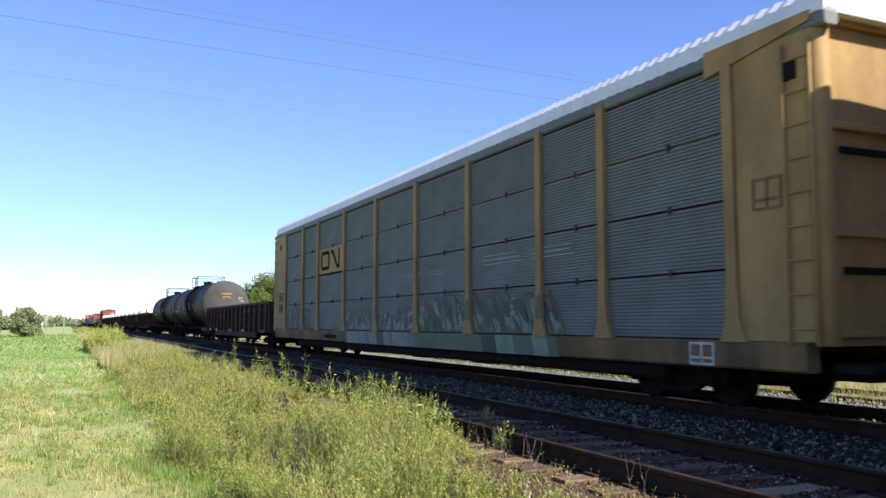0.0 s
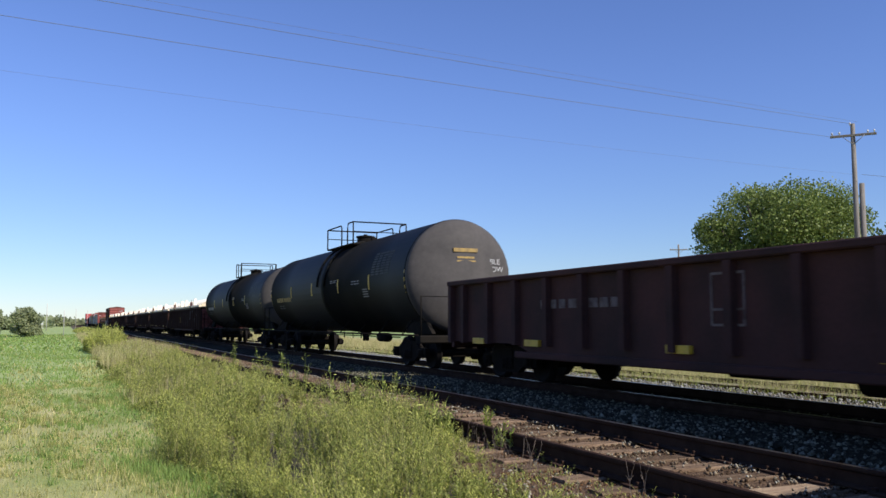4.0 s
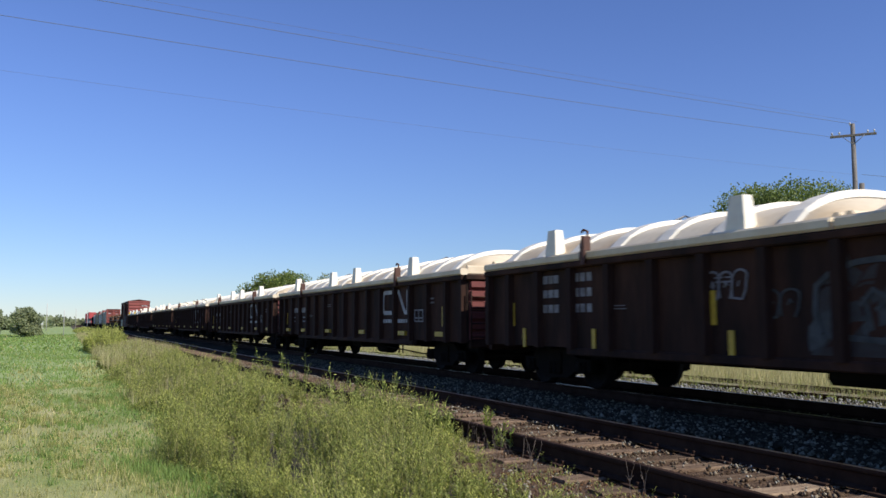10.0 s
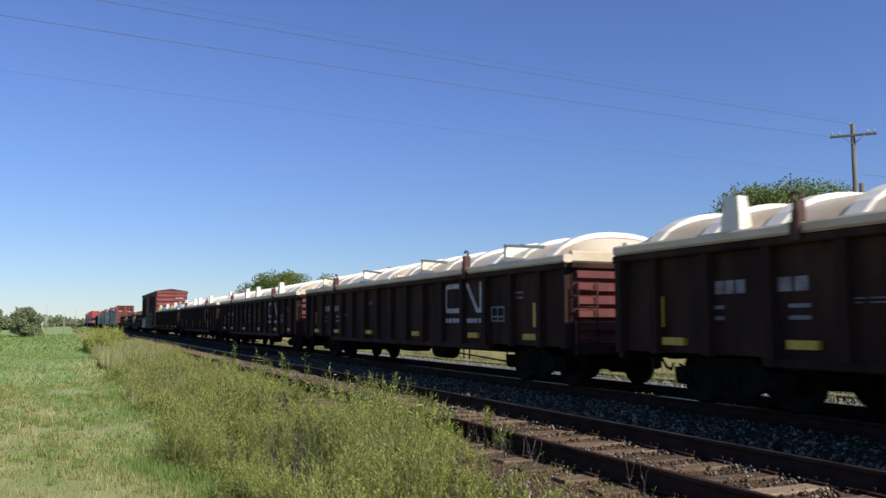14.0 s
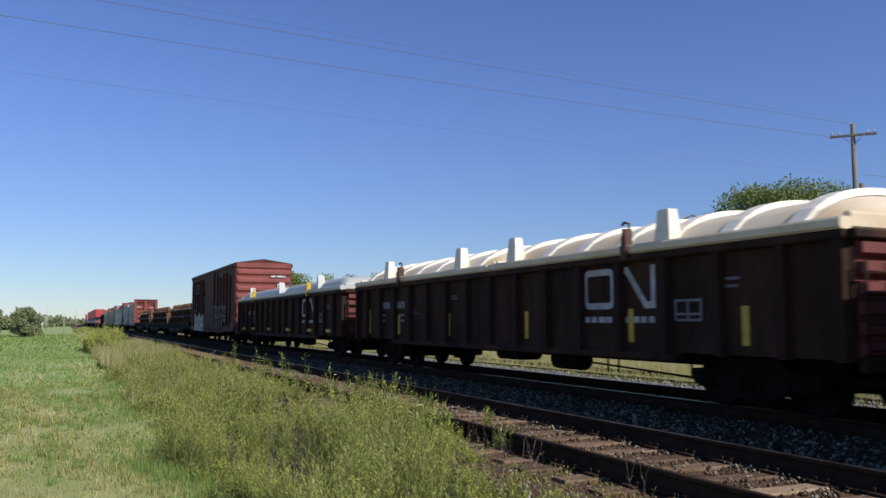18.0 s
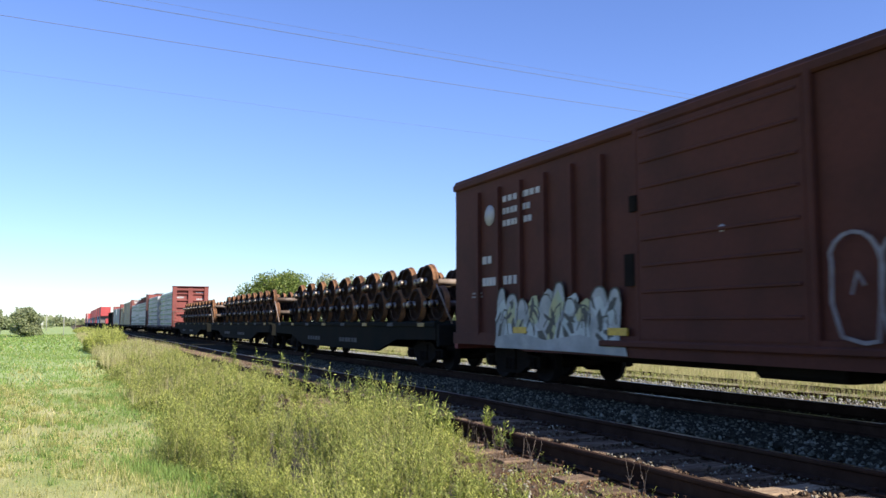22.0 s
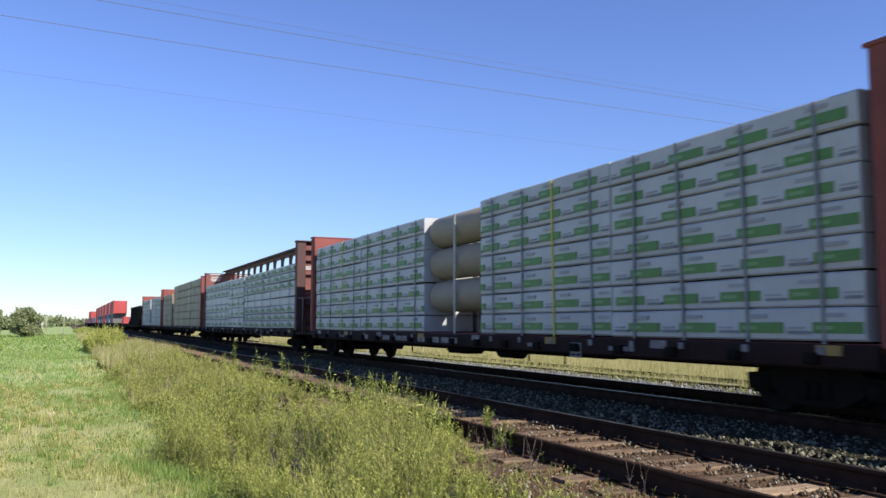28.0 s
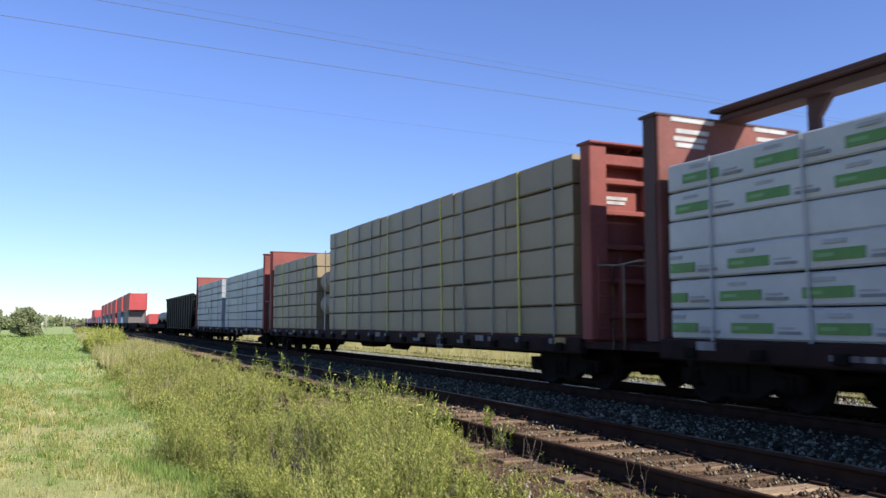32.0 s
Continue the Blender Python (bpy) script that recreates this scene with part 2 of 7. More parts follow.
def build_tracks():
    for name, y0, y1, top, mat, label in (("ballast_bed_near", 3.1, 7.0, -0.20, RUSTY_BALLAST, "rusty brown ballast round old wooden ties"), ("ballast_bed_main", 6.9, 12.0, -0.17, BALLAST, "blue-grey crushed stone ballast bed"), ("ballast_bed_far", 11.8, 16.0, -0.26, DUSTY_BED, "weedy old ballast bed")):
        solid(name, sweep_along([(y0, -0.75), (y0 + 0.35, top), (y1 - 0.35, top), (y1, -0.75)], 0, 0), mat, label, "ballast", kind="structure")
    prof = rail_profile()
    for name, y, z, label in (("rail", N1, 0, "rusty rail of the unused near track"), ("rail", N2, 0, "rusty rail of the near track with a worn head"), ("rail", T1, 0, "dark steel rail under the train"), ("rail", T2, 0, "dark steel rail under the train"), ("rail", F1, -0.16, "rusty rail half hidden in weeds"), ("rail", F2, -0.16, "rusty rail half hidden in weeds")):
        ob = solid(name, sweep_along(prof, y, z - 0.17), RAIL, label, "rail", "rails", kind="structure")
        if y != N1 and z == 0:
            ob.data.materials.append(RAIL_TOP)
            for p in ob.data.polygons:
                if p.normal.z > 0.9 and p.center.z > z - 0.01:
                    p.material_index = 1


build_ground()
build_tracks()


# ---- plants, stones, ties, poles and trees
def leaf_mesh(name, quads, mat):
    """One mesh of loose quads (n x 4 x 3) for leaves, blades and twigs."""
    q = np.asarray(quads, dtype=np.float32)
    n = len(q)
    me = bpy.data.meshes.new(name)
    me.vertices.add(4 * n), me.loops.add(4 * n), me.polygons.add(n)
    me.vertices.foreach_set("co", q.reshape(-1))
    me.loops.foreach_set("vertex_index", np.arange(4 * n, dtype=np.int32))
    me.polygons.foreach_set("loop_start", np.arange(0, 4 * n, 4, dtype=np.int32))
    me.polygons.foreach_set("loop_total", np.full(n, 4, dtype=np.int32))
    me.materials.append(mat)
    me.update(calc_edges=True)
    return me


rng = np.random.default_rng(7)


def ground_z(x, y):
    h = np.full_like(x, -0.62)
    h += 0.34 * np.clip((y - 2.0) / 1.6, 0, 1)
    h -= 0.35 * np.clip((y - 15.5) / 2.5, 0, 1)
    return h


def blades(x, y, z, height, width, lean=0.35, tip=0.15):
    """Grass blades: each a slim quad that leans and narrows."""
    n = len(x)
    a, b = rng.uniform(0, 2 * np.pi, n), rng.uniform(0, 2 * np.pi, n)
    ln = rng.uniform(0, lean, n) * height
    dx, dy = np.cos(a) * width / 2, np.sin(a) * width / 2
    tx, ty, tz = x + np.cos(b) * ln, y + np.sin(b) * ln, z + height
    q = np.empty((n, 4, 3))
    q[:, 0] = np.stack([x - dx, y - dy, z - 0.02], 1)
    q[:, 1] = np.stack([x + dx, y + dy, z - 0.02], 1)
    q[:, 2] = np.stack([tx + dx * tip, ty + dy * tip, tz], 1)
    q[:, 3] = np.stack([tx - dx * tip, ty - dy * tip, tz], 1)
    return q


def leaves(c, size, up=0.5, ratio=0.45):
    """Small leaves with random turns at the places c."""
    n = len(c)
    d = rng.normal(size=(n, 3))
    d[:, 2] += up
    d /= np.linalg.norm(d, axis=1)[:, None]
    e = np.cross(d, rng.normal(size=(n, 3)))
    e /= np.linalg.norm(e, axis=1)[:, None] + 1e-9
    s = (size * rng.uniform(0.6, 1.3, n))[:, None]
    return np.stack([c, c + d * s * 0.5 + e * s * ratio / 2, c + d * s, c + d * s * 0.5 - e * s * ratio / 2], 1)


def patchy(x, y, scale, seed):
    """Smooth noise by a few sines, 0 to 1."""
    r = np.random.default_rng(seed)
    v = np.zeros_like(x)
    for _ in range(6):
        kx, ky, p = r.normal() * scale, r.normal() * scale, r.uniform(0, 6.3)
        v += np.sin(kx * x + ky * y + p)
    return 1 / (1 + np.exp(-v))


WEED_GREEN = stuff_material("weed_leaves", [(0.075, 0.105, 0.022), (0.185, 0.23, 0.043), (0.33, 0.37, 0.078), (0.56, 0.56, 0.155)], 0.5, 0.65, 0.34, 2.6)
WEED_TIP = stuff_material("weed_tips", [(0.25, 0.305, 0.063), (0.43, 0.45, 0.10), (0.64, 0.60, 0.165)], 0.5, 0.3, 0.35, 1.8)
WEED_STEM = stuff_material("weed_stems", [(0.12, 0.14, 0.04), (0.22, 0.22, 0.07), (0.30, 0.25, 0.12)], 0.7, 0.25, 0.1)
STRAW = stuff_material("straw", [(0.30, 0.27, 0.11), (0.44, 0.39, 0.17), (0.58, 0.51, 0.27), (0.31, 0.34, 0.11)], 0.7, 0.3, 0.4)
DEAD_STALK = stuff_material("dead_stalk", [(0.16, 0.11, 0.075), (0.27, 0.20, 0.14), (0.36, 0.28, 0.20)], 0.8, 0.2)
LAWN = stuff_material("lawn_blades", [(0.17, 0.21, 0.05), (0.29, 0.31, 0.09), (0.42, 0.39, 0.14), (0.60, 0.52, 0.24)], 0.6, 0.65, 0.35, 1.5)
CLOVER = stuff_material("clover", [(0.09, 0.17, 0.03), (0.14, 0.24, 0.045), (0.20, 0.30, 0.07)], 0.5, 0.3, 0.25)
CLOVER_PALE = stuff_material("fresh_blades", [(0.19, 0.29, 0.065), (0.23, 0.33, 0.08), (0.27, 0.36, 0.10)], 0.55, 0.2, 0.4)
STONE = stuff_material("crushed_stone", [(0.026, 0.024, 0.016), (0.056, 0.052, 0.035), (0.105, 0.098, 0.066), (0.26, 0.245, 0.17)], 0.95, 0.2, spec=0.05)
BROWN_STONE = stuff_material("rusty_stone", [(0.045, 0.028, 0.017), (0.090, 0.058, 0.035), (0.15, 0.105, 0.066), (0.28, 0.235, 0.16)], 0.95, 0.2, spec=0.05)
ORANGE_STONE = stuff_material("rust_scale", [(0.10, 0.052, 0.027), (0.16, 0.085, 0.042), (0.21, 0.125, 0.07)], 0.95, 0.3, spec=0.05)
PALE_STONE = stuff_material("pale_stone", [(0.10, 0.095, 0.085), (0.20, 0.19, 0.17), (0.34, 0.33, 0.30)], 0.85, 0.3)
GREY_STONE = stuff_material("grey_stone", [(0.06, 0.05, 0.036), (0.14, 0.12, 0.085), (0.25, 0.22, 0.16), (0.42, 0.385, 0.30)], 0.95, 0.2, spec=0.05)
LEAF = stuff_material("tree_leaves", [(0.08, 0.12, 0.025), (0.135, 0.185, 0.04), (0.19, 0.235, 0.055), (0.26, 0.29, 0.08)], 0.5, 0.3, 0.3)
FAR_LEAF = stuff_material("far_leaves", [(0.19, 0.22, 0.11), (0.26, 0.29, 0.145), (0.34, 0.36, 0.19)], 0.6, 0.2, 0.4)
BARK = material("bark", (0.10, 0.075, 0.055), 0.9, scale=3, fine=25, var=0.3, bump=0.6)
POLE_WOOD = material("pole_wood", (0.21, 0.19, 0.165), 0.85, second=(0.14, 0.12, 0.10), scale=3, fine=30, var=0.25, bump=0.4, stretch=(4, 4, 0.4))
WIRE = material("wire", (0.16, 0.17, 0.19), 0.5, var=0.1, bump=0)
PORCELAIN = material("porcelain", (0.6, 0.6, 0.62), 0.25, var=0.1, bump=0)
POST_PAINT = material("post_paint", (0.5, 0.48, 0.42), 0.6, var=0.15)


def stuff(name, quads, mat, label, category):
    return tagged(new(name, leaf_mesh(name, quads, mat)), label, category, kind="stuff")


def weed_plants(x, y, h, stems, leaf, per, spread=0.62):
    """Bushy weeds: stems that fan out from each root, set with narrow leaves and feathery tops."""
    n = len(x)
    root = np.repeat(np.stack([x, y, ground_z(x, y) - 0.02], 1), stems, 0)
    hh = np.repeat(h, stems) * rng.uniform(0.55, 1.08, n * stems)
    a, out = rng.uniform(0, 2 * np.pi, n * stems), rng.uniform(0.05, spread, n * stems) * hh
    top = root + np.stack([np.cos(a) * out - 0.10 * hh, np.sin(a) * out, hh], 1)
    knee = root * 0.5 + top * 0.5 - np.stack([np.cos(a) * out, np.sin(a) * out, -0.3 * hh], 1) * 0.25
    w = leaf * 0.055
    side = np.stack([np.cos(a + 1.57), np.sin(a + 1.57), 0 * a], 1) * w
    stem = np.concatenate([np.stack([root - side, root + side, knee + side * 0.8, knee - side * 0.8], 1), np.stack([knee - side * 0.8, knee + side * 0.8, top + side * 0.3, top - side * 0.3], 1)])
    green, tips = [], []
    m = n * stems
    for k in range(per):
        u = (0.03 + 0.99 * (k + rng.uniform(0, 1, m)) / per)[:, None]
        c = np.where(u < 0.5, root + (knee - root) * (2 * u), knee + (top - knee) * (2 * u - 1))
        b = rng.uniform(0, 2 * np.pi, m)
        rise = rng.uniform(0.0, 1.3, m) + 0.7 * u[:, 0]
        d = np.stack([np.cos(b), np.sin(b), rise], 1)
        d /= np.linalg.norm(d, axis=1)[:, None]
        e = np.cross(d, rng.normal(size=(m, 3)))
        e /= np.linalg.norm(e, axis=1)[:, None] + 1e-9
        s = leaf * rng.uniform(0.6, 1.3, m)[:, None] * (1.25 - 0.55 * u)
        q = np.stack([c, c + d * s * 0.45 + e * s * 0.075, c + d * s - np.array([0, 0, 0.12]) * s, c + d * s * 0.45 - e * s * 0.075], 1)
        late = u[:, 0] > rng.uniform(0.62, 0.98, m)
        green.append(q[~late]), tips.append(q[late])
    return stem, np.concatenate(green), np.concatenate(tips)


def strip_edges(x):
    left = 1.56 + 0.20 * np.sin(x * 0.75 + 0.6) + 0.13 * np.sin(x * 1.9 + 1) - 0.015 * np.clip(x + 14, 0, 8)
    right = 4.0 - 0.13 * np.clip(x + 9.5, 0, 7) + 0.12 * np.sin(x * 1.3)
    return left, right


def weeds():
    """The overgrown strip between the mown grass and the near track."""
    stems, green, tips = [], [], []
    for x0, x1, dens, count, leaf, per in ((9, -2.5, 7, 6, 0.085, 16), (-2.5, -8.5, 40, 9, 0.044, 40), (-8.5, -12, 24, 9, 0.046, 42), (-12, -24, 15, 8, 0.07, 26), (-24, -44, 5.0, 8, 0.085, 26), (-44, -90, 2.0, 7, 0.16, 18), (-90, -200, 0.5, 5, 0.5, 8)):
        n = int(dens * (x0 - x1) * 3.0)
        x, y = rng.uniform(x1, x0, n), rng.uniform(1.2, 4.2, n)
        left, right = strip_edges(x)
        bare = patchy(x, y, 1.5, 5)
        keep = (y > left) & (y < right) & (rng.uniform(0, 1, n) < 0.38 + 0.9 * bare)
        x, y, left, right = x[keep], y[keep], left[keep], right[keep]
        lump = patchy(x, y, 1.9, 9)
        h = (0.28 + 0.55 * lump) * rng.uniform(0.7, 1.2, len(x)) * np.clip(0.86 + 0.6 * (y - left), 0, 1.05) * np.clip(0.55 + 0.7 * (right - y), 0, 1)
        st, g, t = weed_plants(x, y, h, count, leaf, per)
        stems.append(st), green.append(g), tips.append(t)
    # low leafy growth that hides the feet of the weeds along the mown edge
    for x0, x1, dens, leaf in ((-6, -14, 45, 0.05), (-14, -30, 24, 0.08), (-30, -50, 9, 0.14)):
        n = int(dens * (x0 - x1))
        x = rng.uniform(x1, x0, n)
        y = strip_edges(x)[0] + rng.normal(0.12, 0.14, n)
        st, g, t = weed_plants(x, y, rng.uniform(0.08, 0.22, n), 6, leaf, 14, 1.2)
        stems.append(st), green.append(g), green.append(t)
    # thin growth on the stony shoulder
    n = 90
    x = rng.uniform(-10, -4.5, n)
    y = strip_edges(x)[1] + rng.uniform(-0.1, 0.75, n)
    st, g, t = weed_plants(x, y, rng.uniform(0.06, 0.26, n), 4, 0.04, 16, 0.9)
    stems.append(st), green.append(g), tips.append(t)
    # the tall bush of weeds far along the strip
    n = 150
    a, r = rng.uniform(0, 2 * np.pi, n), np.sqrt(rng.uniform(0, 1, n))
    x, y = -57 + 7.5 * r * np.cos(a), 2.25 + 1.15 * r * np.sin(a)
    st, g, t = weed_plants(x, y, (1.75 - 0.85 * r ** 2) * rng.uniform(0.7, 1.0, n), 8, 0.20, 34, 0.3)
    stems.append(st), green.append(g[::2]), tips.append(g[1::2]), tips.append(t)
    stuff("weed_stems", np.concatenate(stems), WEED_STEM, "slender green and brown weed stems", "weeds")
    stuff("weeds", np.concatenate(green), WEED_GREEN, "bushy yellow-green weeds beside the track", "weeds")
    stuff("weed_tips", np.concatenate(tips), WEED_TIP, "pale feathery tips of the weeds", "weeds")
    # dry grass among the weeds
    dry = []
    for x0, x1, dens, w in ((-3, -18, 45, 0.006), (-18, -33, 90, 0.012), (-33, -52, 260, 0.022), (-52, -72, 10, 0.04), (-72, -125, 80, 0.06)):
        n = int(dens * (x0 - x1) * 3.2)
        x, y = rng.uniform(x1, x0, n), rng.uniform(1.0, 4.2, n)
        left, right = strip_edges(x)
        patch = patchy(x, y, 0.8, 14)
        keep = (rng.uniform(0, 1, n) < 0.15 + 0.8 * patch) & (y > left - 0.1) & (y < right)
        x, y = x[keep], y[keep]
        tall = np.where(x < -33, 1.45, 1.0)
        dry.append(blades(x, y, ground_z(x, y), rng.uniform(0.2, 0.5, len(x)) * tall, w, 0.5))
    stuff("dry_grass", np.concatenate(dry), STRAW, "dry straw-coloured grass between the weeds", "grass")
    # bare dead stalks and single weeds against the rail
    q, g = [], []
    for x, y, h in ((-6.6, 3.95, 0.36), (-6.9, 3.98, 0.42), (-7.25, 4.0, 0.40), (-7.6, 4.05, 0.38), (-7.9, 4.0, 0.3), (-5.45, 4.2, 0.40), (-8.3, 4.1, 0.36)):
        for k in range(4):
            p = np.array([x, y, -0.3]) + rng.normal(size=3) * [0.06, 0.04, 0]
            lean, w = rng.normal(size=3) * [0.22, 0.15, 0], 0.0032
            for step in range(5):
                nxt = p + (lean + rng.normal(size=3) * [0.22, 0.15, 0] + [0, 0, 1]) * h * rng.uniform(0.15, 0.24)
                side, thin = np.array([w, w * 0.8, 0]), 0.8
                q.append([p - side, p + side, nxt + side * thin, nxt - side * thin])
                if step > 1:
                    twig = nxt + (rng.normal(size=3) * [0.6, 0.5, 0] + [0, 0, 0.8]) * h * 0.13
                    q.append([nxt - side * 0.5, nxt + side * 0.5, twig + side * 0.25, twig - side * 0.25])
                p, w = nxt, w * thin
    stuff("dead_stalks", q, DEAD_STALK, "bare dead stalks standing by the rail", "weeds")
    for x, y, h in ((-12.9, 4.35, 0.62), (-10.6, 4.75, 0.42), (-10.4, 4.65, 0.3), (-9.6, 5.0, 0.32), (-19.8, 4.5, 0.65), (-11.6, 4.25, 0.4), (-9.2, 4.3, 0.4), (-15.0, 4.3, 0.4), (-24, 4.4, 0.5), (-8.0, 4.35, 0.42), (-8.6, 3.9, 0.5), (-8.9, 3.85, 0.55), (-9.1, 3.95, 0.48), (-8.75, 4.0, 0.42), (-9.4, 3.9, 0.5), (-11.2, 4.0, 0.5), (-13.6, 4.1, 0.5), (-17.2, 4.2, 0.5), (-9.9, 3.7, 0.78), (-10.9, 3.75, 0.85), (-12.2, 3.8, 0.72), (-9.0, 3.55, 0.66), (-13.9, 3.7, 0.9), (-15.6, 3.8, 0.85), (-18.4, 3.9, 0.9), (-8.3, 3.5, 0.62), (-10.2, 3.5, 0.8), (-21.5, 3.9, 0.95)):
        for k in range(5):
            foot = np.array([x, y, -0.25]) + rng.normal(size=3) * [0.05, 0.04, 0]
            top = foot + [rng.normal() * 0.08, rng.normal() * 0.06, h * rng.uniform(0.6, 1.05)]
            s = np.array([0.006, 0.004, 0])
            g.append(np.array([[foot - s, foot + s, top + s * 0.5, top - s * 0.5]]))
            u = rng.uniform(0.15, 1.0, 26)[:, None]
            g.append(leaves(foot + (top - foot) * u + rng.normal(size=(26, 3)) * 0.018, np.full(26, 0.07), 0.5, 0.22))
    stuff("rail_weeds", np.concatenate(g), WEED_GREEN, "single green weeds growing against the rail", "weeds")


def lawn():
    q, green = [], []
    for x0, x1, dens, w, h in ((8, -6, 110, 0.016, 0.055), (-6, -14, 900, 0.009, 0.045), (-14, -26, 340, 0.017, 0.055), (-26, -60, 60, 0.05, 0.075), (-60, -140, 9, 0.16, 0.11)):
        n = int(dens * (x0 - x1) * 11)
        x, y = rng.uniform(x1, x0, n), rng.uniform(-9.0, 2.0, n)
        keep = ((y > 0.42 * x) | (x > -6)) & (rng.uniform(0, 1, n) < 0.25 + 0.75 * patchy(x, y, 1.2, 3))
        x, y = x[keep], y[keep]
        b = blades(x, y, ground_z(x, y), rng.uniform(0.5, 1.3, len(x)) * h * np.where(rng.uniform(0, 1, len(x)) < 0.07, 2.0, 1.0), w, 0.9, 0.3)
        fresh = rng.uniform(0, 1, len(x)) < np.clip((-x - 12) / 26 + 1.5 * patchy(0.4 * x, 1.4 * y, 1.3, 33) - 0.95, 0.0, 0.85)
        q.append(b[~fresh]), green.append(b[fresh])
    for x0, x1, dens, w in ((-5, -14, 700, 0.011), (-14, -30, 260, 0.02)):
        n = int(dens * (x0 - x1))
        x = rng.uniform(x1, x0, n)
        y = strip_edges(x)[0] - np.abs(rng.normal(0.0, 0.35, n))
        keep = rng.uniform(0, 1, n) < patchy(x, y, 1.4, 77)
        x, y = x[keep], y[keep]
        green.append(blades(x, y, ground_z(x, y), rng.uniform(0.05, 0.15, len(x)), w, 0.8, 0.25))
    # loose tufts that the mower left, which shade the short grass beside them
    for x0, x1, n, w in ((-5, -14, 900, 0.010), (-14, -28, 1000, 0.017)):
        x, y = rng.uniform(x1, x0, n), rng.uniform(-6.0, 1.7, n)
        keep = rng.uniform(0, 1, n) < 0.15 + 0.85 * patchy(x, y, 1.5, 81)
        x, y = x[keep], y[keep]
        x, y = np.repeat(x, 26) + rng.normal(0, 0.05, 26 * len(x)), np.repeat(y, 26) + rng.normal(0, 0.05, 26 * len(y))
        b = blades(x, y, ground_z(x, y), rng.uniform(0.05, 0.13, len(x)), w, 0.9, 0.3)
        fresh = np.repeat(rng.uniform(0, 1, len(x) // 26) < 0.3, 26)
        q.append(b[~fresh]), green.append(b[fresh])
    stuff("lawn_grass", np.concatenate(q), LAWN, "short mown grass, green with dry yellow blades", "grass")
    stuff("fresh_grass", np.concatenate(green), CLOVER_PALE, "bright fresh green grass farther off", "grass")
    n = 36000
    x, y = rng.uniform(-30, -6, n), rng.uniform(-5, 2.1, n)
    keep = patchy(0.5 * x, 1.4 * y, 1.6, 21) ** 2 * 0.75 + 0.75 * np.exp(-((y - 1.3) / 0.35) ** 2) * patchy(x, y, 1.1, 22) > rng.uniform(0.25, 1.3, n)
    x, y = x[keep], y[keep]
    p = np.stack([x, y, ground_z(x, y) + rng.uniform(0.01, 0.07, len(x))], 1)
    stuff("clover", leaves(p, np.full(len(x), 0.045), 0.3, 0.6), CLOVER, "patches of fresh green clover in the grass", "clover")


def field():
    q = []
    for x0, x1, y0, y1, dens, w, h in ((4, -30, 15.6, 23, 150, 0.014, 0.42), (4, -45, 23, 34, 40, 0.03, 0.45), (-30, -90, 15.8, 26, 40, 0.03, 0.45), (-90, -260, 16, 30, 7, 0.09, 0.5)):
        n = int(dens * (x0 - x1) * (y1 - y0))
        x, y = rng.uniform(x1, x0, n), rng.uniform(y0, y1, n)
        q.append(blades(x, y, ground_z(x, y), rng.uniform(0.5, 1.2, n) * h, w, 0.35))
    stuff("hay_field", np.concatenate(q), STRAW, "pale straw-coloured uncut grass beyond the tracks", "grass")
    q = []
    for x0, x1, dens, w in ((4, -22, 170, 0.010), (-22, -60, 70, 0.022), (-60, -140, 14, 0.06)):
        n = int(dens * (x0 - x1) * 3.6)
        x, y = rng.uniform(x1, x0, n), rng.uniform(12.75, 15.7, n)
        keep = rng.uniform(0, 1, n) < 0.25 + 0.75 * patchy(x, y, 1.3, 41)
        x, y = x[keep], y[keep]
        q.append(blades(x, y, np.full(len(x), -0.27), rng.uniform(0.10, 0.34, len(x)), w, 0.5))
    stuff("siding_grass", np.concatenate(q), STRAW, "dry grass overgrowing the disused far track", "grass")
    g = []
    n = 1500
    x = rng.uniform(-55, 0, n)
    y = np.where(rng.uniform(0, 1, n) < 0.6, rng.normal(12.45, 0.25, n), rng.normal(14.0, 0.5, n))
    foot = np.stack([x, y, np.full(n, -0.27)], 1)
    top = foot + np.stack([rng.normal(size=n) * 0.06, rng.normal(size=n) * 0.06, rng.uniform(0.10, 0.32, n)], 1)
    for k in range(9):
        u = rng.uniform(0.1, 1, n)[:, None]
        g.append(leaves(foot + (top - foot) * u + rng.normal(size=(n, 3)) * 0.03, np.full(n, 0.07), 0.9, 0.18))
    stuff("siding_weeds", np.concatenate(g), WEED_GREEN, "weeds growing through the disused far track", "weeds")


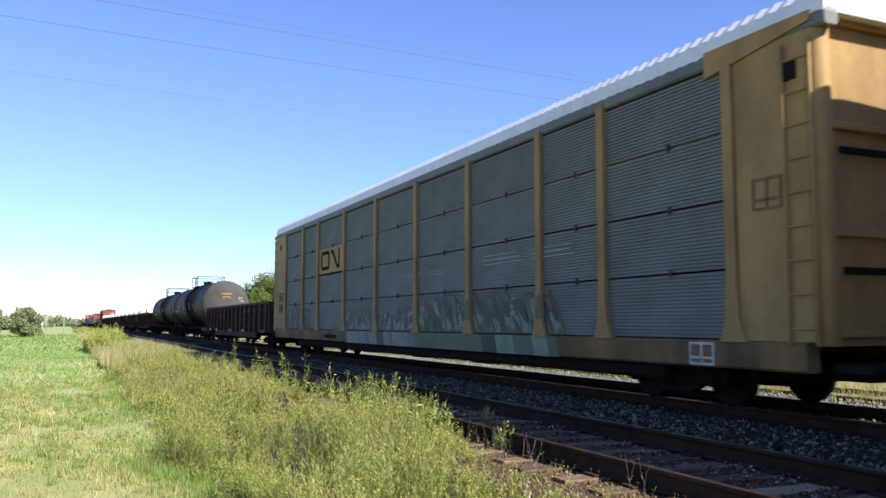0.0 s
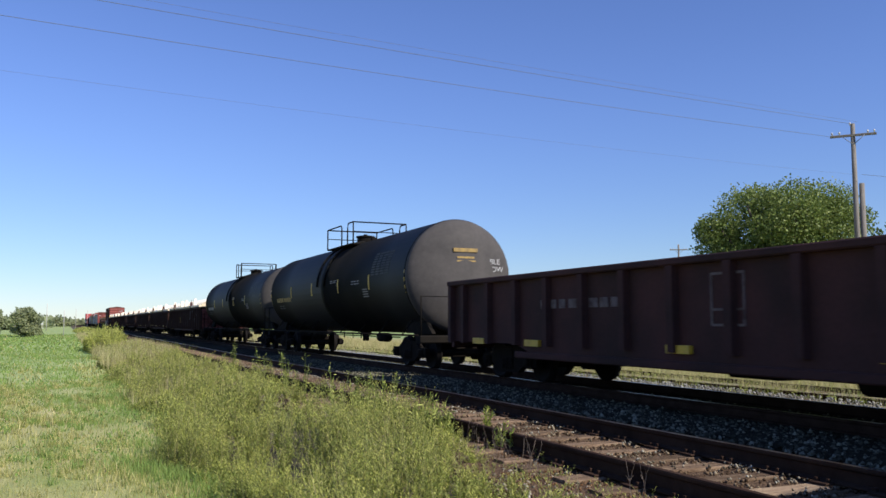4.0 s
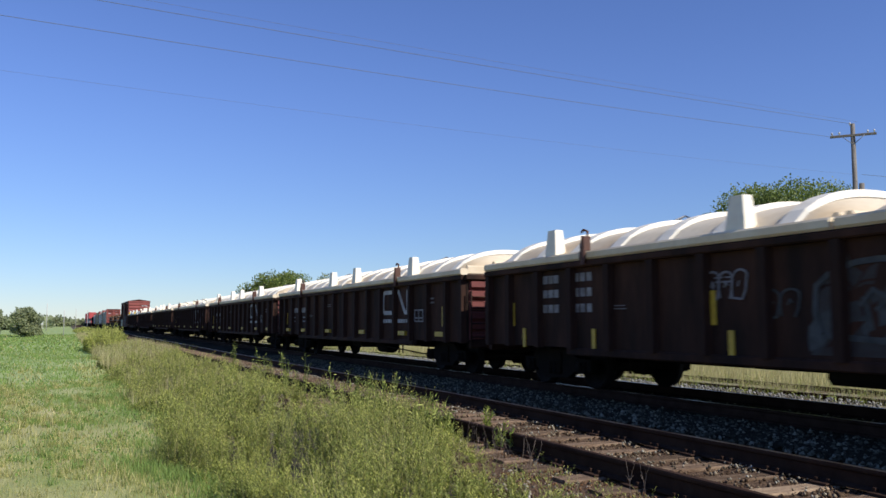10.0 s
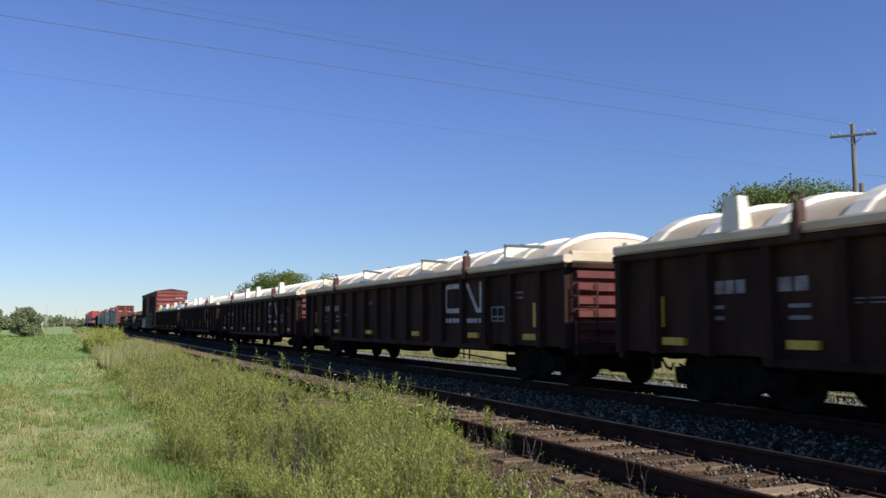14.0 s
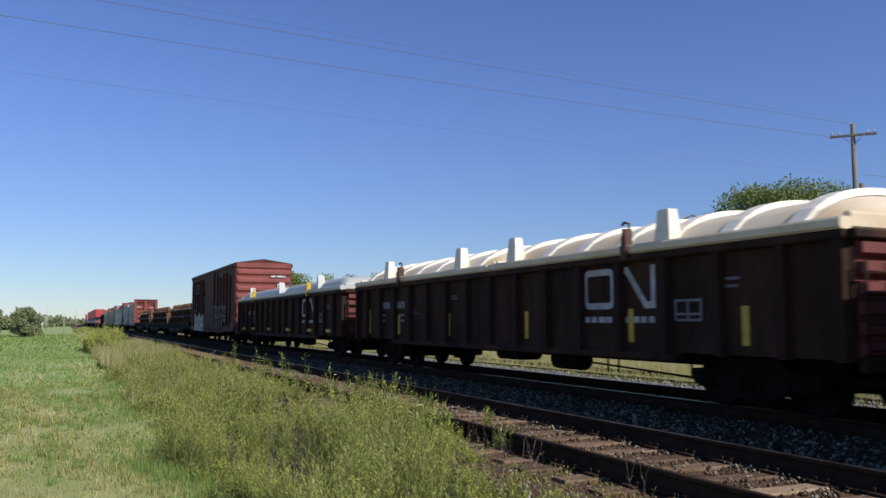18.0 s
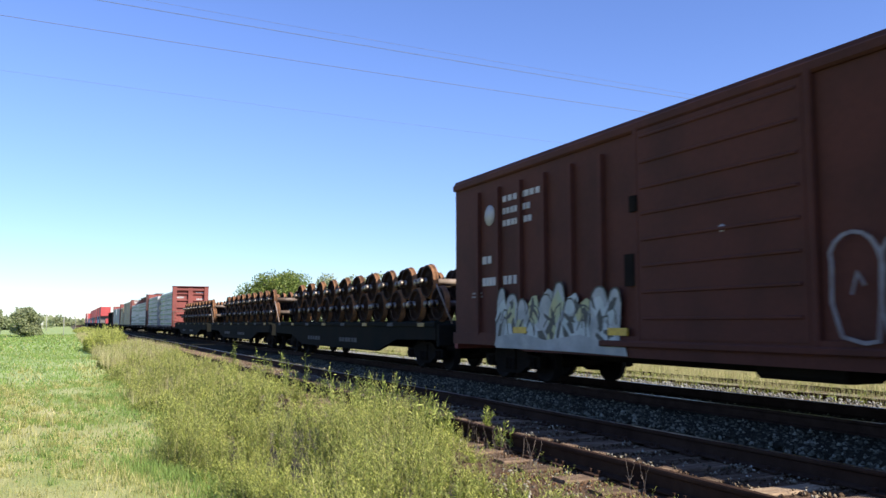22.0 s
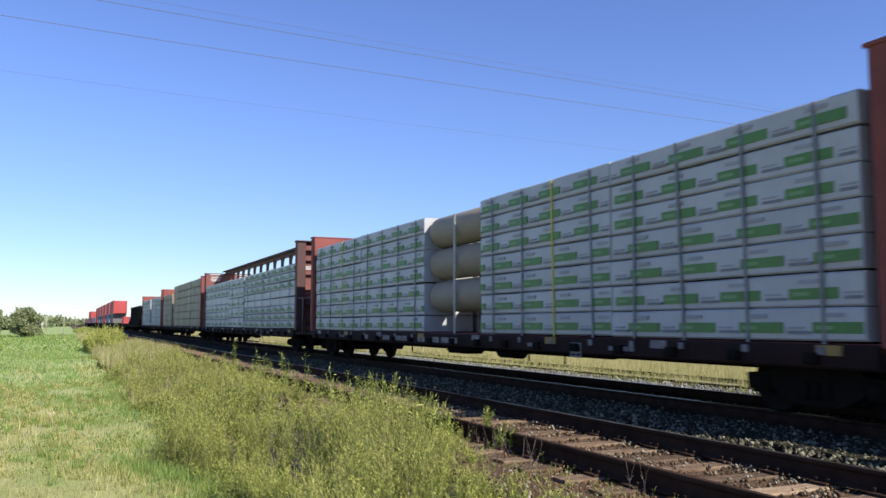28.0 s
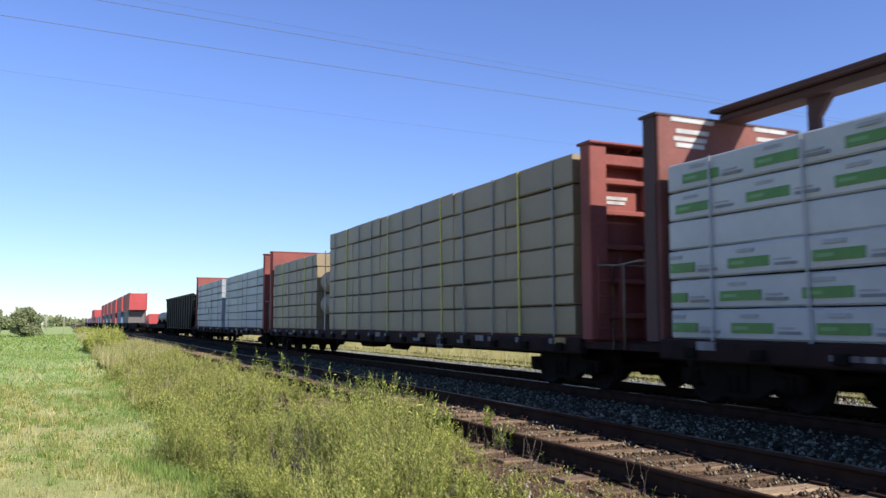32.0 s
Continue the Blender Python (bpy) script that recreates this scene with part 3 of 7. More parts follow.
def stones(name, n, box, size, z, mat, label, keep=None, thin=None):
    """Crushed stones: lopsided eight-sided lumps."""
    x0, x1, y0, y1 = box
    x = x1 + (x0 - x1) * rng.uniform(0, 1, n) ** 1.7
    y = rng.uniform(y0, y1, n)
    if keep is not None:
        k = keep(x, y)
        x, y = x[k], y[k]
        n = len(x)
    s = size * rng.uniform(0.55, 1.25, n)
    base = np.array([[1, 0, 0], [-1, 0, 0], [0, 1, 0], [0, -1, 0], [0, 0, 1], [0, 0, -1]], float) * 0.5
    v = base[None] * s[:, None, None] * rng.uniform(0.65, 1.25, (n, 6, 1))
    v += rng.normal(size=(n, 6, 3)) * s[:, None, None] * 0.10
    a = rng.uniform(0, 6.28, n)
    t = rng.uniform(-0.6, 0.6, n)
    c, d = np.cos(a)[:, None], np.sin(a)[:, None]
    vx, vy, vz = v[..., 0], v[..., 1], v[..., 2]
    vx, vz = vx * np.cos(t)[:, None] - vz * np.sin(t)[:, None], vx * np.sin(t)[:, None] + vz * np.cos(t)[:, None]
    v = np.stack([vx * c - vy * d + x[:, None], vx * d + vy * c + y[:, None], vz + z + 0.15 * s[:, None]], 2)
    f = np.array([[0, 2, 4], [2, 1, 4], [1, 3, 4], [3, 0, 4], [2, 0, 5], [1, 2, 5], [3, 1, 5], [0, 3, 5]])
    faces = (f[None] + 6 * np.arange(n)[:, None, None]).reshape(-1, 3).astype(np.int32)
    me = bpy.data.meshes.new(name)
    me.vertices.add(6 * n), me.loops.add(3 * len(faces)), me.polygons.add(len(faces))
    me.vertices.foreach_set("co", v.reshape(-1).astype(np.float32))
    me.loops.foreach_set("vertex_index", faces.reshape(-1))
    me.polygons.foreach_set("loop_start", np.arange(0, 3 * len(faces), 3, dtype=np.int32))
    me.polygons.foreach_set("loop_total", np.full(len(faces), 3, dtype=np.int32))
    me.materials.append(mat)
    me.update(calc_edges=True)
    return tagged(new(name, me), label, "ballast", kind="stuff")


TIE_STEP, TIE_AT = 0.55, -4.05


def between_ties(x, y):
    return np.abs(((x - TIE_AT) / TIE_STEP + 0.5) % 1 - 0.5) > 0.21


def ballast_stones():
    stones("ballast_stones", 26000, (-1, -34, 6.25, 8.6), 0.062, -0.185, STONE, "blue-grey crushed stone between the two tracks")
    stones("ballast_stones", 9000, (-1, -34, 8.9, 10.2), 0.06, -0.185, STONE, "blue-grey crushed stone between the rails")
    # Behind the train the sunlight is put into a paler stone colour.
    stones("ballast_stones", 9000, (-1, -40, 10.9, 12.7), 0.055, -0.19, PALE_STONE, "crushed stone behind the train, coloured pale as sunlit")
    stones("near_track_stones", 13000, (-1, -30, 4.5, 5.9), 0.040, -0.190, BROWN_STONE, "dusty brown stones between the ties", between_ties)
    stones("near_track_stones", 4200, (-1, -26, 4.5, 5.9), 0.030, -0.162, GREY_STONE, "grey stones scattered over the ties", lambda x, y: (patchy(x, y, 2.6, 61) > 0.42) & (between_ties(x, y) | (patchy(x, y, 3.1, 64) > 0.62)))
    stones("shoulder_stones", 3200, (-1, -10, 3.5, 4.35), 0.022, -0.192, ORANGE_STONE, "rust-orange stones and scale beside the rail", lambda x, y: (patchy(x, y, 2.2, 62) > 0.45) & (between_ties(x, y) | (y < 3.85)))
    stones("shoulder_stones", 2600, (-1, -16, 3.2, 4.3), 0.036, -0.200, GREY_STONE, "grey and white gravel on the shoulder", lambda x, y: (patchy(x, y, 1.7, 63) > 0.5) & (between_ties(x, y) | (y < 3.85)))
    stones("shoulder_stones", 9000, (-1, -20, 3.2, 4.35), 0.034, -0.205, BROWN_STONE, "brown and grey stones beside the rail", keep=lambda x, y: between_ties(x, y) | (y < 3.85))


def ties():
    """Wooden ties, each its own piece of the track's bed."""
    datas = []
    for k in range(5):
        m = Mesh()
        r = random.Random(k)
        n = 6
        vs, fs = [], []
        for i in range(n + 1):
            y = -1.3 + 2.6 * i / n
            w = 0.112 + r.uniform(-0.008, 0.006)
            t = r.uniform(-0.008, 0.004)
            vs += [(-w, y, -0.2), (-w, y, -0.012 + t), (-w + 0.012, y, t), (w - 0.012, y, t), (w, y, -0.012 + t), (w, y, -0.2)]
        for i in range(n):
            fs += [(6 * i + j, 6 * i + j + 1, 6 * i + 7 + j, 6 * i + 6 + j) for j in range(5)]
        fs += [tuple(range(6)), tuple(range(6 * n, 6 * n + 6))]
        datas.append(m.add(vs, fs).data("tie", TIE if k < 4 else PALE_TIE))
    plate = Mesh().bbox(-0.09, 0.09, -0.17, 0.17, 0.0, 0.018, 0.006)
    for sx in (-0.06, 0.06):
        for sy in (-0.10, 0.10):
            plate.bbox(sx - 0.015, sx + 0.015, sy - 0.02, sy + 0.02, 0.01, 0.05, 0.004)
    plate = plate.data("tie_plate", RAIL)
    beds = {"near": bpy.data.objects["ballast_bed_near"], "main": bpy.data.objects["ballast_bed_main"], "far": bpy.data.objects["ballast_bed_far"]}
    r = random.Random(3)
    for bed, yc, n, z, jit in (("near", 0.5 * (N1 + N2), 110, -0.168, 0.05), ("main", TC, 60, -0.178, 0.02), ("far", 0.5 * (F1 + F2), 60, -0.255, 0.05)):
        for i in range(n):
            x = TIE_AT + 2.2 - i * TIE_STEP if bed == "near" else -2 - i * TIE_STEP
            pick = r.randint(0, 3)
            t = part("tie", datas[4 if bed == "near" and i == 6 else pick], None, beds[bed], "", (x + r.uniform(-0.03, 0.03), yc + r.uniform(-jit, jit), z + r.uniform(-0.012, 0.006)))
            t.rotation_euler = (0, r.uniform(-0.02, 0.02), r.uniform(-0.025, 0.025))
            if bed == "near" and i < 34:
                for y in (N1, N2):
                    part("tie_plate", plate, None, t, "", (0, y - t.location.y, 0.002))


def tree(name, x, y, h, w, seed, label, leaf=0.3, count=7000, trunk=0.35, base=None, clumps=26, mat=None, low=0.25, small=1.0):
    base = -0.97 if base is None else base
    ob = thing(name, label, "tree", "trees", (x, y, base))
    r = random.Random(seed)
    m = Mesh()
    m.tube([(0, 0, -0.1), (0.1, 0.05, h * 0.25), (-0.05, 0.1, h * 0.5), (0.1, 0, h * 0.72)], trunk, 8)
    cs = []
    for k in range(clumps):
        a, u = r.uniform(0, 6.283), r.random() ** 0.6
        zz = low + (0.97 - low) * r.random()
        rad = w / 2 * math.sqrt(max(0.05, 1 - ((zz - 0.55) / 0.52) ** 2)) * 0.82
        c = Vector((math.cos(a) * u * rad, math.sin(a) * u * rad, zz * h * 0.93))
        cs.append((c, r.uniform(0.13, 0.24) * w * small))
        m.tube([(0, 0, h * min(0.55, 0.15 + 0.4 * zz)), tuple(c * 0.55 + Vector((0, 0, h * 0.1))), tuple(c)], trunk * 0.22, 5)
    part("trunk", m, BARK, ob)
    per = count // clumps
    pts = []
    for c, s in cs:
        d = rng.normal(size=(per, 3))
        d /= np.linalg.norm(d, axis=1)[:, None]
        d *= (rng.uniform(0.25, 1.0, per) ** 0.45)[:, None] * s * rng.uniform(0.8, 1.06, (per, 1))
        d[:, 2] *= 0.75
        pts.append(d + np.array(c))
    pts = np.concatenate(pts)
    pts = pts[pts[:, 2] > 0.25]
    me = leaf_mesh("crown", leaves(pts, np.full(len(pts), leaf), 0.2, 0.75), mat or LEAF)
    c = part("crown", me, None, ob)
    return ob


def trees():
    tree("tree", -51.2, 55.2, 14.2, 16.6, 2, "broad leafy tree behind the tracks beside a pole", 0.20, 120000, 0.4, clumps=90, small=0.72)
    tree("tree", -41.0, 56.5, 10.5, 8.5, 5, "leafy tree next to a larger tree", 0.26, 12000, 0.25, clumps=22)
    tree("shrub", -38.5, 41.0, 5.4, 8.0, 8, "bushy green shrub under the pole", 0.20, 11000, 0.12, clumps=24, low=0.08)
    tree("shrub", -34.0, 44.0, 5.0, 7.0, 11, "bushy pale green shrub under the pole", 0.20, 9000, 0.12, clumps=20, low=0.08)
    tree("tree", -136.5, 32.0, 10.6, 13.5, 3, "rounded green tree beyond the line", 0.30, 42000, 0.3, clumps=70, small=0.8, low=0.12)
    tree("tree", -196.0, 62.0, 11.0, 14.0, 6, "distant green tree beyond the field", 0.7, 3000, 0.3, clumps=22, mat=FAR_LEAF)
    tree("tree", -215.0, 88.0, 11.0, 16.0, 9, "distant green tree beyond the field", 0.7, 3000, 0.3, clumps=22, mat=FAR_LEAF)
    tree("tree", -118.0, -4.7, 3.6, 4.4, 4, "round grey-green bushy tree in the meadow", 0.26, 7000, 0.15, -0.62, clumps=30, low=0.05, mat=FAR_LEAF)
    tree("tree", -128.0, -9.8, 3.6, 5.4, 7, "dark green bushy tree in the meadow", 0.3, 5000, 0.15, -0.62, clumps=26, low=0.05, mat=FAR_LEAF)
    tree("tree", -150.0, -15.0, 4.2, 7.0, 12, "dark green bushy tree in the meadow", 0.35, 4000, 0.15, -0.62, clumps=24, low=0.05, mat=FAR_LEAF)
    for k in range(9):
        tree("tree", -183.0 + 1.5 * k, 54.0 + 3.8 * k, 13.4 + 1.0 * math.sin(2.3 * k), 11.0, 40 + k, "distant leafy tree in a row beyond the road", 0.5, 5600, 0.25, clumps=24, low=0.05, mat=FAR_LEAF)
    # far woods on the horizon
    pts = []
    for x0, y0, x1, y1, h, n in ((-240, -13, -420, -10, 3.6, 2600), (-420, -60, -460, 0, 5.5, 4200), (-520, -8, -620, 30, 5, 2200), (-300, -60, -240, -14, 4.6, 2000), (-420, 120, -260, 230, 7, 4200), (-260, 230, 60, 330, 7, 5200), (-900, -600, -500, -100, 12, 3000)):
        u = rng.uniform(0, 1, n)
        hh = h * (0.55 + 0.45 * np.abs(np.sin(u * 23 + h)) * (0.7 + 0.3 * np.sin(u * 57)))
        v = rng.uniform(0, 1, n)
        pts.append(np.stack([x0 + (x1 - x0) * u + rng.normal(size=n) * 2, y0 + (y1 - y0) * u + rng.normal(size=n) * 2, -0.8 + hh * v], 1))
    pts = np.concatenate(pts)
    stuff("far_woods", leaves(pts, np.full(len(pts), 1.7), 0.2, 0.8), FAR_LEAF, "low dark line of trees on the horizon", "woods")


def utility_pole(x, y, h, turn, label, arm=2.2, base=-0.97, stub=False):
    ob = thing("utility_pole", label, "pole", "utility poles", (x, y, base))
    ob.rotation_euler = (0, 0, radians(turn))
    part("post", Mesh().lathe([(0, 0), (0.17, 0), (0.11, h), (0, h + 0.02)], 12, "z"), POLE_WOOD, ob, "weathered wooden post")
    part("crossarm", Mesh().bbox(-arm / 2, arm / 2, -0.19, -0.09, h - 0.72, h - 0.59, 0.015), POLE_WOOD, ob)
    m = Mesh()
    for s in (-1, 1):
        m.tube([(s * 0.55, -0.2, h - 0.68), (0, -0.15, h - 1.15)], 0.02)
    part("brace", m, WIRE, ob)
    ins = Mesh().lathe([(0, 0), (0.03, 0), (0.03, 0.06), (0.055, 0.07), (0.05, 0.13), (0.03, 0.16), (0, 0.17)], 10, "z").data("insulator", PORCELAIN)
    for ix, iz in ((-arm / 2 + 0.1, h - 0.58), (-arm / 2 + 0.45, h - 0.58), (arm / 2 - 0.1, h - 0.58), (arm / 2 - 0.4, h - 0.58)):
        part("insulator", ins, None, ob, "", (ix, -0.14, iz))
    part("insulator", ins, None, ob, "", (-0.12, -0.08, h - 0.1))
    if stub:
        part("stub_post", Mesh().lathe([(0, 0), (0.17, 0), (0.13, h - 3.2), (0, h - 3.18)], 12, "z", (0.31, 0.08, 0)), POLE_WOOD, ob, "shorter post lashed beside it")
    return ob


def wire(points, sag, r=0.010, label="thin overhead wire strung between wooden poles", n=18):
    pts = []
    for a, b in zip(points[:-1], points[1:]):
        a, b = Vector(a), Vector(b)
        pts += [a + (b - a) * (i / n) - Vector((0, 0, 4 * sag * (i / n) * (1 - i / n))) for i in range(n + 1)]
    return solid("overhead_wire", Mesh().tube(pts, r, 4), WIRE, label, "wire", "overhead wires")


def pole_line():
    utility_pole(-30.0, 37.45, 12.65, 40, "weathered wooden utility pole with a crossarm and shorter stub post", stub=True)
    utility_pole(-82.0, 70.0, 12.0, 60, "distant wooden utility pole with a crossarm")
    utility_pole(-124.0, 65.0, 12.6, 60, "distant wooden utility pole with a crossarm")
    utility_pole(-25.5, -30.0, 12.3, 40, "wooden utility pole with a crossarm in the meadow", base=-0.62)
    wire([(-30.9, 36.75, 11.1), (-27.0, -30.5, 11.2)], 0.35)
    wire([(-30.1, 37.4, 11.7), (-26.0, -30.2, 11.85)], 0.3)
    wire([(-29.8, 37.6, 11.75), (-25.4, -29.8, 11.9)], 0.25, 0.005)
    wire([(-30.0, 37.4, 8.95), (-26.4, -30.0, 9.6)], 0.5, 0.0035)
    wire([(-29.6, 37.5, 8.9), (-8.0, 70.0, 6.0)], 0.6)
    for x, y, h, r in ((-128.0, -0.35, 3.6, 0.06), (-210.0, -4.2, 6.2, 0.10), (-330.0, 3.0, 7.0, 0.10), (-360.0, 7.5, 7.0, 0.10), (-150.0, -7.5, 4.0, 0.08)):
        solid("marker_post", Mesh().lathe([(0, 0), (r, 0), (r * 0.8, h), (0, h + 0.02)], 8, "z"), POST_PAINT, "thin pale wooden post standing in the meadow", "post", "posts", (x, y, -0.62))
    shed = thing("farm_shed", "small white farm shed on the horizon", "shed", "", (-300.0, -9.5, -0.62))
    part("wall", Mesh().box(-3, 3, -2.5, 2.5, 0, 2.2), WALL_WHITE, shed)
    part("roof", Mesh().prism([(-2.8, 2.2), (0, 3.3), (2.8, 2.2)], -3.2, 3.2, "x"), ROOF_GREY, shed)


WALL_WHITE = material("white_boards", (0.7, 0.7, 0.68), 0.7, var=0.1)
ROOF_GREY = material("tin_roof", (0.4, 0.4, 0.42), 0.5, var=0.15)
ASPHALT = material("asphalt", (0.22, 0.22, 0.22), 0.9, var=0.15)
road = solid("road", Mesh().box(-1500, 600, 50.0, 56.0, -0.99, -0.94), ASPHALT, "pale asphalt road beyond the field", "road", kind="structure")
weeds()
lawn()
field()
ballast_stones()
trees()
pole_line()


# ---- the train: x forward, y = 0 on the track's centre, z = 0 at the rail heads
WHEEL_R = 0.40
TRAIN = []      # (thing, place along the train)
WHEELSETS = []  # (wheelset, its place on the bogie)


def run(t):
    """How far the train has gone at t seconds, against 16 s."""
    u = (t - 16) / 16
    return 170.8963 * u + 10.3653 * u * u - 3.9525 * u ** 3


YELLOW = material("autorack_yellow", (0.36, 0.225, 0.085), 0.7, second=(0.21, 0.125, 0.052), scale=1.3, fine=18, var=0.22, bump=0.1, stretch=(1, 1, 0.45), mix=0.42, spec=0.25)
GALV = material("galvanised_panel", (0.16, 0.167, 0.158), 0.65, metal=0.0, second=(0.11, 0.116, 0.11), scale=1.2, fine=14, var=0.15, bump=0.05, per_object=0.06)
ROOF = material("roof_steel", (0.74, 0.75, 0.76), 0.5, metal=0.0, second=(0.62, 0.63, 0.64), scale=2, fine=20, var=0.1, bump=0.05)
DARK = material("underframe_black", (0.011, 0.010, 0.009), 0.9, second=(0.018, 0.015, 0.012), scale=3, fine=30, var=0.3, bump=0.1, spec=0.05)
BROWN = material("gondola_brown", (0.066, 0.031, 0.020), 0.8, second=(0.022, 0.013, 0.010), scale=1.4, fine=14, var=0.3, bump=0.2, mix=0.5, stretch=(1.6, 1.6, 0.4), spec=0.12)
# Gondola ends: sunlight put into the colour, a brighter copy of the side brown.
END_PAINT = material("sunlit_end_paint", (0.17, 0.052, 0.045), 0.7, second=(0.10, 0.036, 0.031), scale=1.5, fine=16, var=0.22, bump=0.1, mix=0.42, spec=0.25)
MAROON = material("faded_maroon", (0.066, 0.027, 0.024), 0.8, second=(0.034, 0.018, 0.016), scale=1.1, fine=16, var=0.25, bump=0.15, spec=0.2)
END_RED = material("dusty_red", (0.21, 0.082, 0.068), 0.75, second=(0.13, 0.055, 0.047), scale=1.2, fine=12, var=0.2, bump=0.08, mix=0.45, spec=0.2)
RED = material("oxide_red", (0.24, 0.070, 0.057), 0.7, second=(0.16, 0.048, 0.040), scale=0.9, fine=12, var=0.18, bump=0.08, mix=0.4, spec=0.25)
BLACK = material("tank_black", (0.006, 0.0065, 0.006), 0.6, second=(0.012, 0.011, 0.010), scale=0.8, fine=12, var=0.25, bump=0.03, stretch=(1, 1, 0.5), spec=0.10)
# Tank heads: a paler grey than the barrel's black.
HEAD_GREY = material("grey_tank_head", (0.085, 0.076, 0.070), 0.75, second=(0.045, 0.041, 0.039), scale=0.9, fine=10, var=0.2, bump=0.04, mix=0.45, spec=0.2)
OCHRE_PAINT = material("ochre_stencil", (0.34, 0.22, 0.05), 0.6, second=(0.2, 0.13, 0.04), scale=8, fine=40, var=0.15, bump=0.03)
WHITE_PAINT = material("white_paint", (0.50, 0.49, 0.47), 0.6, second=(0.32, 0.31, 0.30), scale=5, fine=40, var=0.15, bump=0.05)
GREY_PAINT = material("faded_white_paint", (0.30, 0.28, 0.27), 0.7, second=(0.16, 0.14, 0.13), scale=6, fine=40, var=0.2, bump=0.05)
YELLOW_MARK = material("reflective_yellow", (0.62, 0.41, 0.03), 0.5, second=(0.46, 0.29, 0.03), scale=8, fine=40, var=0.15, bump=0.03)
COVER = material("fibreglass_cover", (0.74, 0.62, 0.43), 0.55, second=(0.58, 0.42, 0.23), scale=0.9, fine=9, var=0.12, bump=0.05, mix=0.42)
COVER_RIB = material("white_fibreglass", (0.82, 0.75, 0.60), 0.5, second=(0.70, 0.57, 0.39), scale=1.2, fine=9, var=0.1, bump=0.04, mix=0.36)
GREY_COVER = material("grey_fibreglass", (0.54, 0.54, 0.48), 0.5, second=(0.45, 0.45, 0.40), scale=1, fine=10, var=0.08, bump=0.04)
SILL = material("dirty_sill", (0.034, 0.017, 0.015), 0.85, second=(0.018, 0.011, 0.010), scale=2, fine=20, var=0.25, bump=0.1, spec=0.15)
CLAMP = material("rusty_clamp", (0.10, 0.045, 0.03), 0.8, var=0.3)
# Rust with light painted in: faces darkened for shade, treads brightened for sun.
SHADED_RUST_WHEEL = material("shaded_rust_wheel", (0.030, 0.015, 0.008), 0.9, spec=0.08, second=(0.010, 0.006, 0.0045), scale=5, fine=30, var=0.3, bump=0.2, per_object=0.2)
LIT_RUST_TREAD = material("sunlit_rust_tread", (0.28, 0.125, 0.048), 0.8, second=(0.13, 0.06, 0.026), scale=5, fine=30, var=0.3, bump=0.1, per_object=0.3)
RUST_RIM = material("rusty_rim", (0.045, 0.021, 0.011), 0.8, spec=0.15, second=(0.016, 0.009, 0.006), scale=5, fine=30, var=0.3, bump=0.15, per_object=0.25)
BRIGHT_STEEL = material("machined_steel", (0.34, 0.30, 0.25), 0.5, metal=1.0, second=(0.08, 0.05, 0.033), scale=9, fine=40, var=0.2, bump=0.05, per_object=0.35)
AXLE_GREY = material("axle_primer", (0.24, 0.185, 0.14), 0.7, second=(0.13, 0.085, 0.055), scale=4, var=0.3, per_object=0.3)
FLAT_GREEN = material("flatcar_dark_paint", (0.010, 0.013, 0.011), 0.85, second=(0.016, 0.015, 0.012), scale=1.5, fine=14, var=0.25, bump=0.1, spec=0.04)
WRAP_SEAM = material("pale_wrap_strap", (0.38, 0.39, 0.42), 0.5, var=0.15, bump=0)
WRAP = material("white_lumber_wrap", (0.47, 0.475, 0.475), 0.45, second=(0.38, 0.385, 0.39), scale=1.2, fine=7, var=0.08, bump=0.35, per_object=0.06)
GREY_WRAP = material("grey_lumber_wrap", (0.36, 0.38, 0.40), 0.5, second=(0.27, 0.29, 0.31), scale=1.2, fine=7, var=0.12, bump=0.35, per_object=0.1)
TAN_WRAP = material("tan_lumber_wrap", (0.27, 0.205, 0.118), 0.5, second=(0.20, 0.152, 0.088), scale=1.2, fine=7, var=0.1, bump=0.35, per_object=0.08)
GREEN_INK = material("green_print", (0.085, 0.23, 0.045), 0.5, second=(0.06, 0.16, 0.035), scale=2.5, fine=20, var=0.15, bump=0)
PALE_INK = material("pale_green_print", (0.17, 0.32, 0.12), 0.5, var=0.1, bump=0)
FAINT_INK = material("faint_grey_print", (0.34, 0.35, 0.37), 0.6, var=0.2, bump=0)
GREY_INK = material("grey_print", (0.20, 0.21, 0.235), 0.6, var=0.2, bump=0)
STRAP = material("grey_strap", (0.20, 0.205, 0.22), 0.5, metal=0.2, var=0.25)
YELLOW_STRAP = material("yellow_web_strap", (0.62, 0.56, 0.10), 0.7, var=0.1)
AIRBAG = material("kraft_air_bag", (0.30, 0.255, 0.19), 0.7, second=(0.28, 0.24, 0.18), scale=2, fine=10, var=0.1, bump=0.2)
PAINT_GREEN = material("spray_green", (0.055, 0.10, 0.04), 0.6, second=(0.055, 0.095, 0.048), scale=2.5, fine=20, var=0.15, bump=0)
PAINT_PURPLE = material("spray_purple", (0.085, 0.08, 0.11), 0.6, second=(0.10, 0.11, 0.12), scale=2.5, fine=20, var=0.15, bump=0)
PAINT_PALE_GREY = material("spray_pale_grey", (0.22, 0.235, 0.235), 0.6, second=(0.13, 0.135, 0.15), scale=4, fine=20, var=0.2, bump=0)
PAINT_RUST = material("spray_rust_brown", (0.13, 0.065, 0.04), 0.6, var=0.2, bump=0)
YELLOW_GRIME = material("grimy_yellow", (0.23, 0.14, 0.055), 0.8, second=(0.10, 0.065, 0.035), scale=1.5, fine=16, var=0.3, bump=0.1, stretch=(1, 1, 0.5), spec=0.2)
